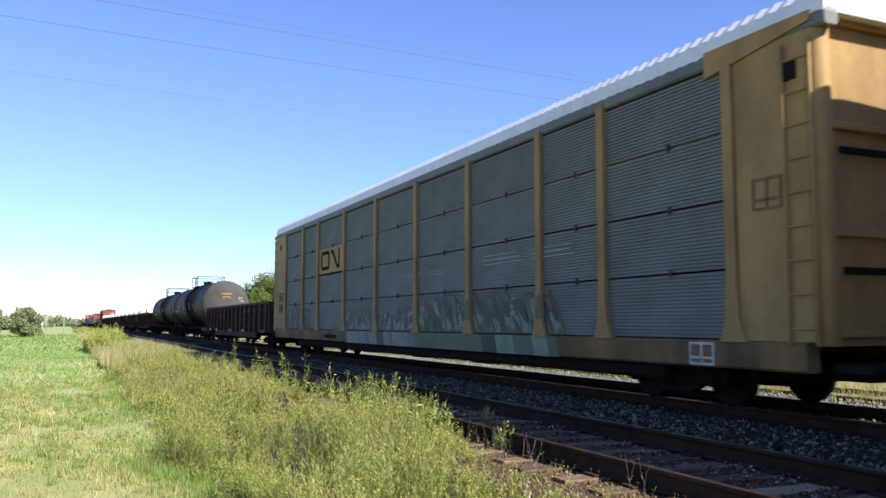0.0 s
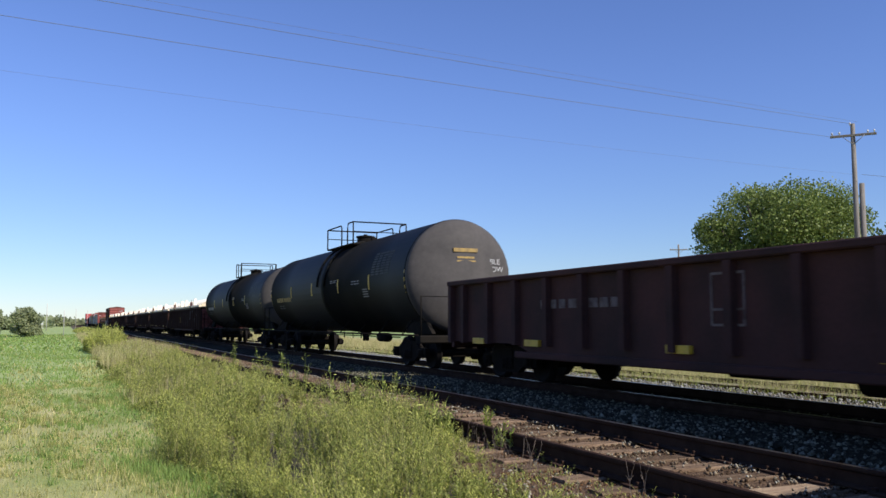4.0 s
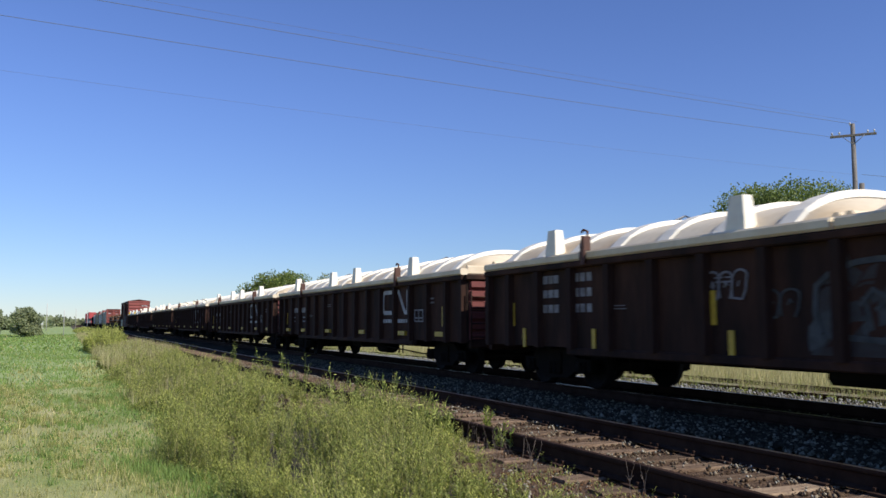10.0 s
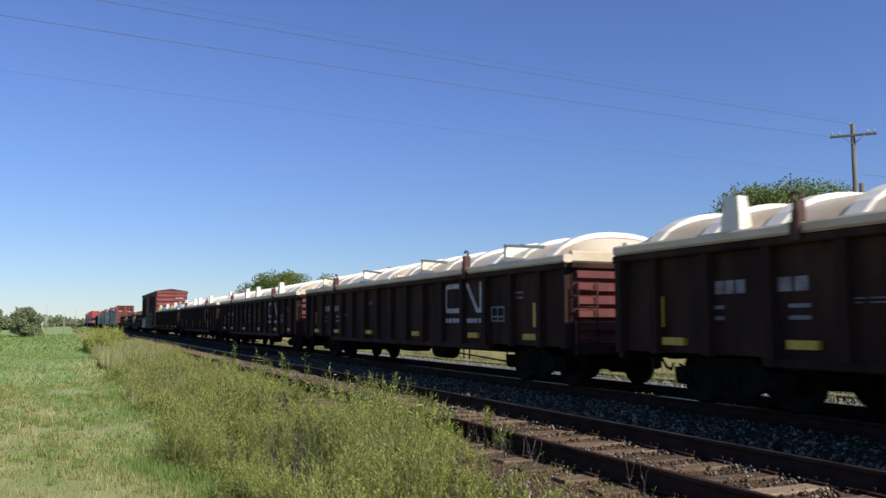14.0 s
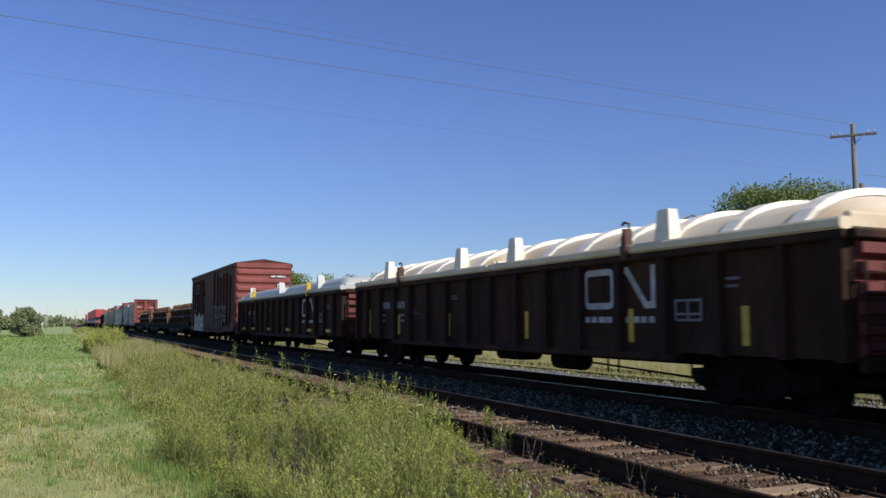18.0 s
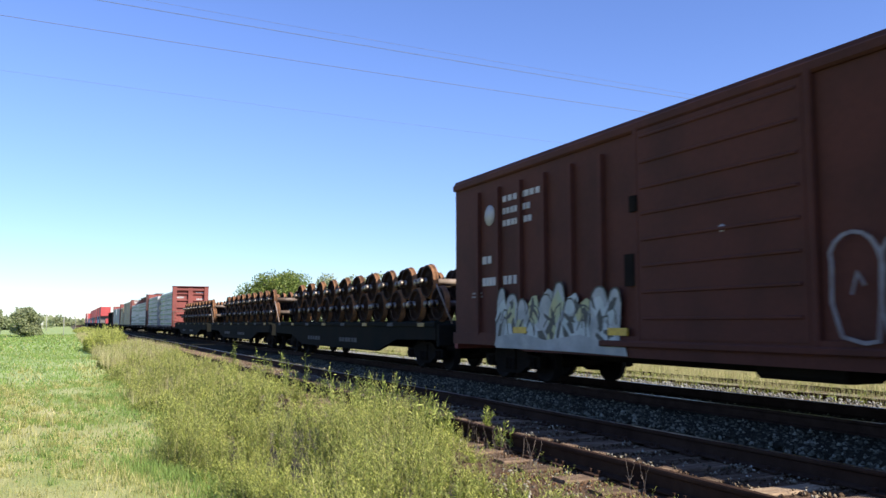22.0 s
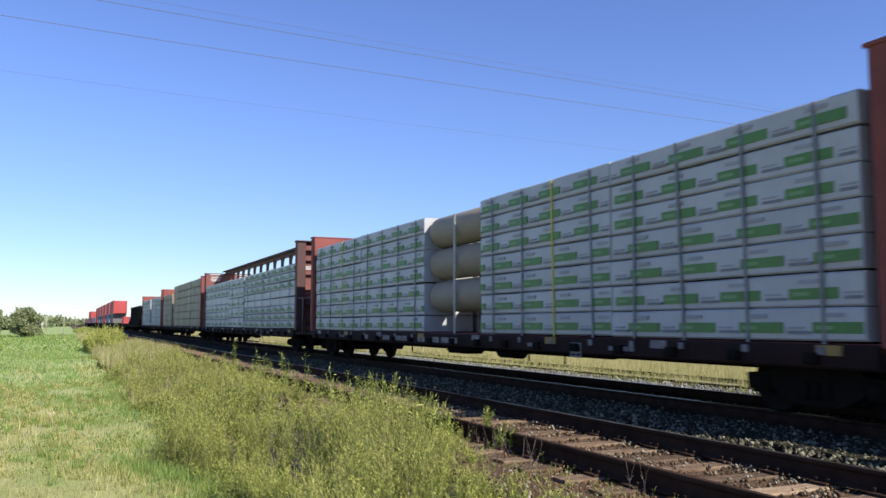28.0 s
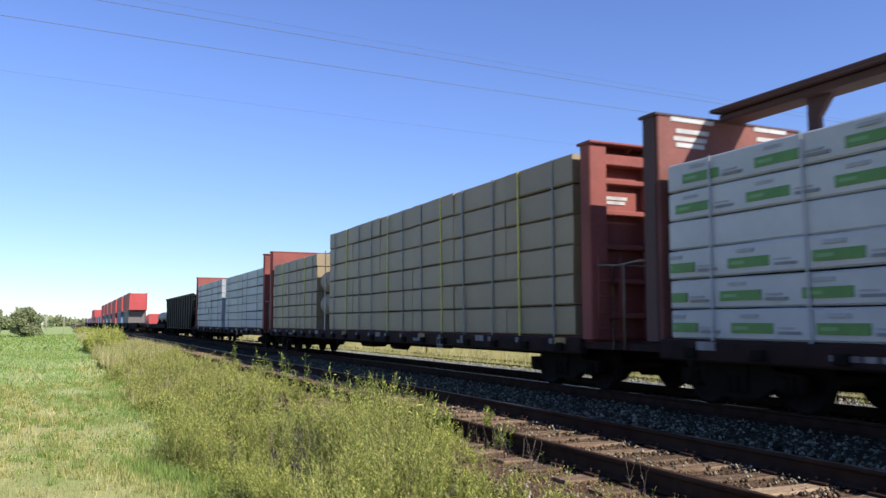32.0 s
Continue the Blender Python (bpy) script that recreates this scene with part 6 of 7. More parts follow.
# -- tank cars
def tank_car(place, length, label, mark, tallow, r, zc, strips, number, ends):
    """strips: places of the yellow strips; number: the lettering's span; ends: rear and front rail with their returns."""
    car = car_thing("tank_car", label, place, "tank cars")
    h = length / 2
    prof = [(0, -h)] + [(r * math.sin(a), -h + 0.50 * (1 - math.cos(a))) for a in [math.pi / 2 * i / 8 for i in range(1, 9)]]
    m = Mesh()
    n = 48
    left = [(q[0], q[1]) for q in prof]
    for k, sign in ((0, -1), (1, 1)):
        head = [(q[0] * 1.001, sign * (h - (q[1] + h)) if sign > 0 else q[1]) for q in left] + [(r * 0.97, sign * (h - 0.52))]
        part("tank_head", Mesh().lathe(head, 40, "x", (0, 0, zc)), HEAD_GREY, car, "grey-black domed tank head, paler than the barrel")
    left = [(0, -h + 0.3), (r * 0.9, -h + 0.35), (r * 0.99, -h + 0.50)]
    full = left + [(r + 0.008, -h + 0.52), (r + 0.008, -h + 0.60), (r, -h + 0.61)] + [(r, -0.35), (r + 0.03, -0.35), (r + 0.03, 0.35), (r, 0.35), (r, h - 0.61), (r + 0.008, h - 0.60), (r + 0.008, h - 0.52)] + [(q[0], -q[1]) for q in reversed(left)]
    part("barrel", m.lathe(full, n, "x", (0, 0, zc)), BLACK, car, "dusty black tank barrel with rounded heads")
    m = Mesh()
    for x in (-0.42, 0.42):
        m.tube([(x, -(r + 0.05) * math.cos(a), zc + (r + 0.05) * math.sin(a)) for a in [math.pi * i / 16 for i in range(17)]], 0.04)
    part("strap", m, BLACK, car)
    xr, back, xf, fore = ends
    m = Mesh()
    for y in (-0.80, 0.80):
        m.bbox(xr, xf, y - 0.16, y + 0.16, zc + r - 0.17, zc + r - 0.12, 0.01)
        for x in (xr + 0.1, 0.5 * (xr + xf), xf - 0.1):
            m.tube([(x, y, zc + r - 0.14), (x, y * 0.9, zc + r - 0.32)], 0.025)
    part("walkway", m, DARK, car, "narrow walkways beside the manway")
    m = Mesh()
    xm = 0.5 * (xr + xf)
    m.cyl(0.30, zc + r - 0.05, zc + r + 0.24, "z", (xm, 0, 0), 18)
    m.cyl(0.34, zc + r + 0.20, zc + r + 0.27, "z", (xm, 0, 0), 18)
    m.cyl(0.10, zc + r - 0.02, zc + r + 0.18, "z", (xm + 0.55, 0.1, 0), 12)
    m.tube([(xm - 0.25, 0, zc + r + 0.27), (xm - 0.1, 0, zc + r + 0.33), (xm + 0.12, 0, zc + r + 0.30)], 0.03)
    part("manway", m, DARK, car, "bolted manway and valve on top")
    m = Mesh()
    zt = zc + r + 0.58
    for x, ret in ((xr, back), (xf, -fore)):
        foot = zc + r - 0.15
        for y in (-0.95, 0.95):
            m.tube([(x, y, foot), (x, y, zt - 0.02)], 0.024)
            m.tube([(x, y, zt), (x + ret - math.copysign(0.12, ret), y, zt), (x + ret - math.copysign(0.03, ret), y, zt - 0.05), (x + ret, y, zt - 0.14), (x + ret, y, foot)], 0.024)
        m.tube([(x, -0.95, zt), (x, 0.95, zt)], 0.024)
        m.tube([(x, -0.95, zt - 0.32), (x, 0.95, zt - 0.32)], 0.016)
    part("railing", m, DARK, car, "black tubular top railing")
    for s in (-1, 1):
        m = Mesh()
        x0, x1 = sorted((s * (h - 3.0), s * (h + 0.35)))
        m.bbox(x0, x1, -0.25, 0.25, 0.62, 1.0, 0.04)
        x0, x1 = sorted((s * (h + 0.05), s * (h + 0.35)))
        m.bbox(x0, x1, -1.45, 1.45, 0.66, 0.86, 0.03)
        for y in (-0.9, 0.9):
            m.prism([(0.9, s * (h - 0.4) + 0.35), (0.9, s * (h - 0.4) - 1.4 if s > 0 else s * (h - 0.4) - 0.35 - 0.7), (1.7, s * (h - 1.4) - 0.3), (1.7, s * (h - 1.4) + 0.3)], y - 0.05, y + 0.05, "y")
        for y in (-1.42, 1.42):
            part("grab_iron", Mesh().tube([(s * (h + 0.3), y, 0.7), (s * (h + 0.3), y, 1.85), (s * (h + 0.3), y * 0.4, 1.85), (s * (h + 0.3), y * 0.4, 0.8)], 0.022), DARK, car)
        part("stub_sill", m, DARK, car, "black stub sill with end beam")
    m = Mesh()
    for y in (-1.42, 1.42):
        m.tube([(-h - 0.1, y, 0.86), (h + 0.1, y, 0.86)], 0.028)
        for k in range(9):
            x = -h + 1 + k * (length - 2) / 8
            m.tube([(x, y, 0.86), (x, y * 0.78, 1.25)], 0.018)
    part("side_rail", m, DARK, car)
    m = Mesh()
    m.tube([(-h + 3.2, -0.6, 0.76), (h - 3.2, -0.6, 0.76)], 0.018)
    m.cyl(0.11, 0.56, 1.0, "z", (0.3, 0, 0))
    m.cyl(0.20, 0.76, 0.96, "z", (0.3, 0, 0))
    m.cyl(0.14, 3.4, 4.1, "x", (0, -0.6, 0.74))
    for x in (-3.2, -2.4, -1.0, 1.6, 2.5, 3.3):
        m.tube([(x, -1.2, 0.90), (x, -1.2, 0.70)], 0.016)
    m.tube([(-1.7, -1.36, 0.88), (-1.7, -1.36, 0.50), (-1.2, -1.36, 0.50), (-1.2, -1.36, 0.88)], 0.02)
    part("brake_gear", m, DARK, car)
    for x in strips:
        curved_bars("reflector", car, YELLOW_MARK, x - 0.05, x + 0.05, -0.28, 0.16, r, zc, 4, 1.0, 1, 1, "faded yellow reflective strip")
    for x in (-h + 0.56, h - 0.56):
        for k in (1, 2):
            curved_bars("seam_strip", car, YELLOW_MARK, x - 0.025, x + 0.025, -0.75 + 0.3 * k, -0.45 + 0.3 * k, r, zc, 4, 1.02, 1, 1, "worn yellow strip along the head seam")
    n0, n1 = number
    nm = n0 + 0.47 * (n1 - n0)
    curved_bars("car_number", car, mark, n0, nm, -0.42, -0.24, r, zc, 1, 0.9, 4, 3)
    curved_bars("car_number", car, mark, nm + 0.12, n1, -0.42, -0.24, r, zc, 1, 0.9, 6, 4)
    curved_bars("stencil", car, FADED, n0 + 0.2, n0 + 1.1, -0.70, -0.52, r, zc, 2, 0.4, 2, 4)
    curved_bars("data_panel", car, FADED, h - 3.2, h - 1.7, 0.10, 0.78, r, zc, 9, 0.55, 4, 5, "small white lines of stencilled data")
    curved_bars("stencil", car, GREY_PAINT, h - 5.0, h - 4.2, -0.10, 0.06, r, zc, 2, 0.4, 3, 8)
    curved_bars("stencil_box", car, GREY_PAINT, h - 4.0, h - 3.5, -0.50, -0.22, r, zc, 4, 0.45, 1, 6)
    curved_bars("stencil", car, GREY_PAINT, 1.0, 1.7, 0.05, 0.16, r, zc, 2, 0.45, 2, 9)
    # lettering on the lit head
    m = Mesh()
    xh = h - 0.30
    for y0, y1, z0, z1 in ((-0.35, 0.35, 0.62, 0.72), (-0.25, 0.25, 0.45, 0.50), (-0.25, 0.3, 0.36, 0.40), (-0.25, 0.2, 0.27, 0.31), (-0.25, 0.25, 0.18, 0.22)):
        m.box(h - 0.075, h - 0.02, y0, y1, zc + z0, zc + z1)
    part("head_stencil", m, mark, car)
    if tallow:
        for i, word in enumerate(("EDIBLE", "TALLOW")):
            cu = bpy.data.curves.new("word", "FONT")
            cu.body, cu.size, cu.extrude, cu.align_x = word, 0.2, 0.004, "CENTER"
            tmp = bpy.data.objects.new("word", cu)
            scene.collection.objects.link(tmp)
            me = bpy.data.meshes.new_from_object(tmp.evaluated_get(bpy.context.evaluated_depsgraph_get()))
            bpy.data.objects.remove(tmp)
            me.materials.clear()
            me.materials.append(WHITE_PAINT)
            o = part("lettering", me, None, car, "white words painted on the tank head", (h - 0.09, 0.75, zc + 0.32 - 0.2 * i))
            o.rotation_euler = (math.pi / 2, 0, math.pi / 2)
    bogies(car, -h + 1.25, h - 1.25)
    couplers(car, h + 0.3)
    return car


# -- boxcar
# Darkened to carry the shade on the sides; the sunlit ends take RED.
BOX_RED = material("shaded_boxcar_red", (0.080, 0.027, 0.018), 0.75, second=(0.045, 0.018, 0.012), scale=0.9, fine=12, var=0.2, bump=0.1, mix=0.4, spec=0.2)


def boxcar(place):
    car = car_thing("boxcar", "oxide-red steel boxcar with graffiti and a ribbed end", place)
    h, top, low = 8.32, 4.33, 0.72
    for s in (-1, 1):
        y0, y1 = sorted((s * 1.44, s * 1.49))
        part("side", Mesh().box(-h, h, y0, y1, low + 0.05, top), BOX_RED, car)
        z0, z1 = sorted((s * 1.44, s * 1.56))
        part("eave_rail", Mesh().bbox(-h, h, z0, z1, top - 0.16, top, 0.03), BOX_RED, car)
        part("side_sill", Mesh().prism([(low + 0.25, -h), (low, -h), (low, -h + 2.6), (low - 0.08, -h + 3.2), (low - 0.08, h - 3.2), (low, h - 2.6), (low, h), (low + 0.25, h)], z0, z1, "y"), BOX_RED, car)
        sheets = [(-h, -7.1), (-7.1, -6.25), (-6.25, -5.35), (-5.35, -4.45), (-4.45, -3.55), (-3.55, -2.65), (-2.65, -1.75)]
        for x in [-7.1, -6.2, -5.3, -4.4, -3.5, -2.6, 2.9, 3.9, 4.9, 5.9, 6.9]:
            zt = top - (0.35 if int(x * 10) % 3 else 0.55)
            prof = [(-0.055, 0), (-0.05, s * 0.085), (0.05, s * 0.085), (0.055, 0)]
            part("side_post", Mesh().prism(prof, low + 0.2, zt, "z"), BOX_RED, car, "", (x, s * 1.49, 0))
        x0, x1 = (-1.6, 1.6)
        z0, z1 = sorted((s * 1.49, s * 1.575))
        door = part("door", Mesh().bbox(x0, x1, z0, z1, low + 0.22, top - 0.18, 0.02), BOX_RED, car, "red sliding door with horizontal ribs")
        for k in range(8):
            z = low + 0.5 + k * 0.40
            a, b = sorted((s * 1.57, s * 1.60))
            part("door_rib", Mesh().bbox(x0 + 0.1, x1 - 0.1, a, b, z, z + 0.05, 0.015), BOX_RED, door)
        a, b = sorted((s * 1.575, s * 1.63))
        for x in (x0 - 0.05, x1 + 0.05):
            part("door_post", Mesh().bbox(x - 0.06, x + 0.06, z0, b if s > 0 else z1, low + 0.1, top - 0.1, 0.02), BOX_RED, car)
        part("door_track", Mesh().bbox(x0 - 1.0, x1 + 3.2, a, b, low + 0.08, low + 0.18, 0.02), BOX_RED, car)
    roof = [(-1.54, top - 0.03), (-1.5, top + 0.06), (0, top + 0.27), (1.5, top + 0.06), (1.54, top - 0.03)]
    part("roof", Mesh().prism(roof, -h, h, "x"), BOX_RED, car, "low peaked red roof")
    seam = Mesh().prism([(-1.44, top + 0.05), (0, top + 0.26), (1.44, top + 0.05), (1.44, top + 0.08), (0, top + 0.295), (-1.44, top + 0.08)], -0.03, 0.03, "x").data("roof_seam", BOX_RED)
    for k in range(13):
        part("roof_seam", seam, None, car, "", (-h + 0.4 + k * (2 * h - 0.8) / 12, 0, 0))
    # Ends in the brighter RED: sunlight painted into their colour.
    for s in (-1, 1):
        x = s * h
        part("end_wall", Mesh().prism([(-1.47, low + 0.2), (-1.47, top), (0, top + 0.22), (1.47, top), (1.47, low + 0.2)], min(x, x - s * 0.06), max(x, x - s * 0.06), "x"), RED, car, "red end wall, painted brighter as sunlit")
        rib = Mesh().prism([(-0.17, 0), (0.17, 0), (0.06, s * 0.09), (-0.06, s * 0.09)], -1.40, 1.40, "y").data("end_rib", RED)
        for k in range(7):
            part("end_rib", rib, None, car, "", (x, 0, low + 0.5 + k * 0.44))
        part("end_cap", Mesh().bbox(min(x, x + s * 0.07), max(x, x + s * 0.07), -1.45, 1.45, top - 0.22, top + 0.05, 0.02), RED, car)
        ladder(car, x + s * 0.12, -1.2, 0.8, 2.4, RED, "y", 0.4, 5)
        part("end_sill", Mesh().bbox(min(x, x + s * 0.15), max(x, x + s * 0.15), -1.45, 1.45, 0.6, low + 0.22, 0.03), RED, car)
    part("brake_wheel", Mesh().lathe([(0.26, -0.02), (0.29, 0), (0.26, 0.02), (0.23, 0)], 18, "x", (h + 0.3, 0.45, 2.2)), DARK, car)
    m = Mesh()
    for y0, y1, z in ((0.35, 0.62, 3.62), (0.68, 1.15, 3.62), (0.7, 1.0, 3.18), (0.7, 0.85, 3.05)):
        m.box(h + 0.07, h + 0.098, y0, y1, z, z + 0.10)
    part("end_stencil", m, WHITE_PAINT, car)
    for k, (w0, w1) in enumerate(((-6.07, -4.55), (-6.07, -4.95), (-6.07, -4.88))):
        bars("lettering", car, WHITE_PAINT, w0, w1, 3.62 - 0.25 * k, 3.78 - 0.25 * k, -1.498, 1, 0.75, 8, 2 + k)
    m = Mesh().lathe([(0, -0.004), (0.22, -0.004), (0.22, 0.004), (0, 0.004)], 20, "y", (-6.64, -1.498, 3.44))
    part("emblem", m, WHITE_PAINT, car, "round white emblem")
    bars("car_number", car, WHITE_PAINT, -6.98, -6.51, 2.40, 2.60, -1.498, 1, 0.8, 3, 3)
    bars("car_number", car, WHITE_PAINT, -6.98, -6.36, 1.94, 2.14, -1.498, 1, 0.85, 4, 5)
    bars("car_number", car, WHITE_PAINT, -6.06, -5.45, 1.94, 2.14, -1.498, 1, 0.85, 4, 6)
    bars("stencil", car, GREY_PAINT, -7.5, -6.9, 1.7, 1.85, -1.498, 2, 0.5, 2, 6)
    bars("stencil", car, GREY_PAINT, 6.3, 7.05, 1.5, 2.1, -1.498, 5, 0.35, 2, 7)
    frame_mark(car, 5.35, 6.0, 1.28, 1.6, -1.59)
    bars("stencil", car, GREY_PAINT, 6.9, 7.8, 0.95, 1.2, -1.498, 2, 0.4, 2, 8)
    bars("stencil", car, GREY_PAINT, 1.0, 4.2, 0.70, 0.80, -1.498, 1, 0.8, 6, 9)
    spray(car, -6.2, -2.1, 0.68, 1.93, -1.578, 5, (PAINT_WHITE, PAINT_PALE, PAINT_LIME, PAINT_GREYGREEN), 0.10, 31, 0.38, 0.03)
    m = Mesh()
    blob(m, [(-6.3, 0.72), (-1.9, 0.66), (-1.95, 0.80), (-3.2, 0.98), (-4.4, 0.86), (-5.3, 1.0), (-6.2, 0.9)], -1.5845)
    part("graffiti", m, PAINT_WHITE, car, "white foot of the graffiti")
    arches(car, 1.95, 5.2, 0.98, 2.3, PAINT_DIM, -1.60, 5, 33, 0.045)
    arches(car, 5.3, 5.9, 1.78, 2.12, PAINT_DIM, -1.585, 2, 34, 0.05)
    for x in (-5.5, -2.4):
        part("reflector", Mesh().box(x, x + 0.5, -1.592, -1.56, 0.98, 1.10), YELLOW_MARK, car, "yellow reflective patch")
    part("door_spot", Mesh().lathe([(0, -0.004), (0.055, -0.004), (0.055, 0.004), (0, 0.004)], 16, "y", (0.2, -1.578, 2.45)), WHITE_PAINT, car, "round white mark on the door")
    part("door_latch", Mesh().bbox(-1.95, -1.68, -1.60, -1.49, 1.75, 2.25, 0.03), DARK, car, "dark door latch box")
    part("door_bracket", Mesh().bbox(-1.78, -1.60, -1.62, -1.49, 2.9, 3.15, 0.03), DARK, car)
    m = Mesh()
    m.bbox(-h + 0.2, h - 0.2, -0.2, 0.2, 0.45, 0.8, 0.03)
    m.box(-h + 0.1, h - 0.1, -1.42, 1.42, 0.78, 0.84)
    m.bbox(0.35, 1.75, -1.2, -0.5, 0.45, 0.78, 0.06)
    m.cyl(0.18, 2.3, 3.3, "x", (0, -0.8, 0.6))
    part("underframe", m, DARK, car)
    bogies(car, -h + 1.9, h - 1.9)
    couplers(car, h + 0.1)
    return car


# -- wheel flats
def stored_wheelset():
    m = Mesh()
    r = 0.44
    for s in (-1, 1):
        m.use = 0
        m.lathe([(0.11, s * 0.87), (0.14, s * 0.87), (0.17, s * 0.83), (0.30, s * 0.765), (r - 0.075, s * 0.785), (r - 0.06, s * 0.84), (r - 0.055, s * 0.845)], 24, "y")
        m.lathe([(r - 0.06, s * 0.70), (0.28, s * 0.735), (0.13, s * 0.69), (0.11, s * 0.69)], 24, "y")
        m.use = 3
        m.lathe([(r - 0.055, s * 0.845), (r - 0.005, s * 0.845), (r, s * 0.84)], 24, "y")
        m.lathe([(r + 0.028, s * 0.70), (r - 0.06, s * 0.70)], 24, "y")
        m.use = 4
        m.lathe([(r, s * 0.84), (r + 0.005, s * 0.74), (r + 0.03, s * 0.735), (r + 0.028, s * 0.70)], 24, "y")
    m.use = 1
    m.lathe([(0.0, -0.70), (0.085, -0.70), (0.085, 0.70), (0, 0.70)], 10, "y")
    m.use = 2
    for s in (-1, 1):
        m.lathe([(0.095, s * 0.86), (0.095, s * 0.90), (0.075, s * 0.905), (0.075, s * 0.95), (0.10, s * 0.95), (0.10, s * 1.04), (0.08, s * 1.07), (0, s * 1.07)], 12, "y")
    return m.data("stored_wheelset", SHADED_RUST_WHEEL, AXLE_GREY, BRIGHT_STEEL, RUST_RIM, LIT_RUST_TREAD)


STORED = stored_wheelset()


def wheel_flat(place, length, seed):
    car = car_thing("wheel_flatcar", "dark green flatcar loaded with rusty spare wheelsets", place, "wheel flatcars")
    h = length / 2
    for s in (-1, 1):
        y0, y1 = sorted((s * 1.40, s * 1.52))
        prof = [(1.12, -h), (0.78, -h), (0.74, -h + 2.6), (0.40, -h + 4.2), (0.38, h - 4.2), (0.74, h - 2.6), (0.78, h), (1.12, h)]
        part("side_sill", Mesh().prism(prof, y0, y1, "y"), FLAT_GREEN, car, "deep fish-belly side sill")
        z0, z1 = sorted((s * 1.40, s * 1.56))
        part("deck_edge", Mesh().bbox(-h, h, z0, z1, 1.08, 1.20, 0.02), FLAT_GREEN, car)
    part("deck", Mesh().bbox(-h, h, -1.42, 1.42, 0.95, 1.14, 0.02), FLAT_GREEN, car)
    for k in range(8):
        x = -h + 0.6 + k * (length - 1.6) / 7
        part("reflector", Mesh().box(x, x + 0.4, -1.575, -1.555, 1.09, 1.18), OCHRE_PAINT if k % 2 else FADED, car, "reflective patch")
    bars("lettering", car, FADED, -3.2, -1.6, 0.58, 0.74, -1.524, 1, 0.8, 6, seed)
    bars("car_number", car, FADED, 0.6, 2.4, 0.58, 0.74, -1.524, 1, 0.8, 7, seed + 1)
    for s in (-1, 1):
        x = s * h
        part("end_sill", Mesh().bbox(min(x, x + s * 0.15), max(x, x + s * 0.15), -1.5, 1.5, 0.62, 1.15, 0.03), FLAT_GREEN, car, "grey end sill")
        for y in (-1.1, 1.1) if s > 0 else ():
            part("brace", Mesh().tube([(x + s * 0.05, y, 1.15), (x - s * 0.9, y, 2.15)], 0.024), AXLE_GREY, car, "slanting steel load brace")
    m = Mesh()
    for k in range(4):
        y = (-0.75, -0.65, 0.65, 0.75)[k]
        m.bbox(-h + 0.3, h - 0.3, y - 0.03, y + 0.03, 1.14, 1.24, 0.01)
    part("load_rail", m, FLAT_GREEN, car)
    load = thing("wheelset_load", "two rusty tiers of spare railway wheelsets", "wheelsets", "wheelset loads")
    TRAIN.append((load, place))
    rnd = random.Random(seed)
    n = int((length - 2.3) / 1.38)
    pitch = 0.72
    for tier in (0, 1):
        for i in range(2 * n + 1 - tier):
            x = (n - tier - i) * pitch - 0.2 + 0.05 * tier + rnd.uniform(-0.025, 0.025)
            y = (-0.09 if i % 2 == 0 else 0.09) + rnd.uniform(-0.02, 0.02)
            z = 1.20 + 0.47 + 0.60 * tier
            o = part("wheelset", STORED, None, load, "", (x, y, z))
            o.rotation_euler = (0, rnd.uniform(0, 6), 0)
    m = Mesh()
    m.bbox(-h + 0.3, h - 0.3, -0.2, 0.2, 0.45, 0.95, 0.03)
    part("underframe", m, DARK, car)
    bogies(car, -h + 1.6, h - 1.6)
    couplers(car, h + 0.1)


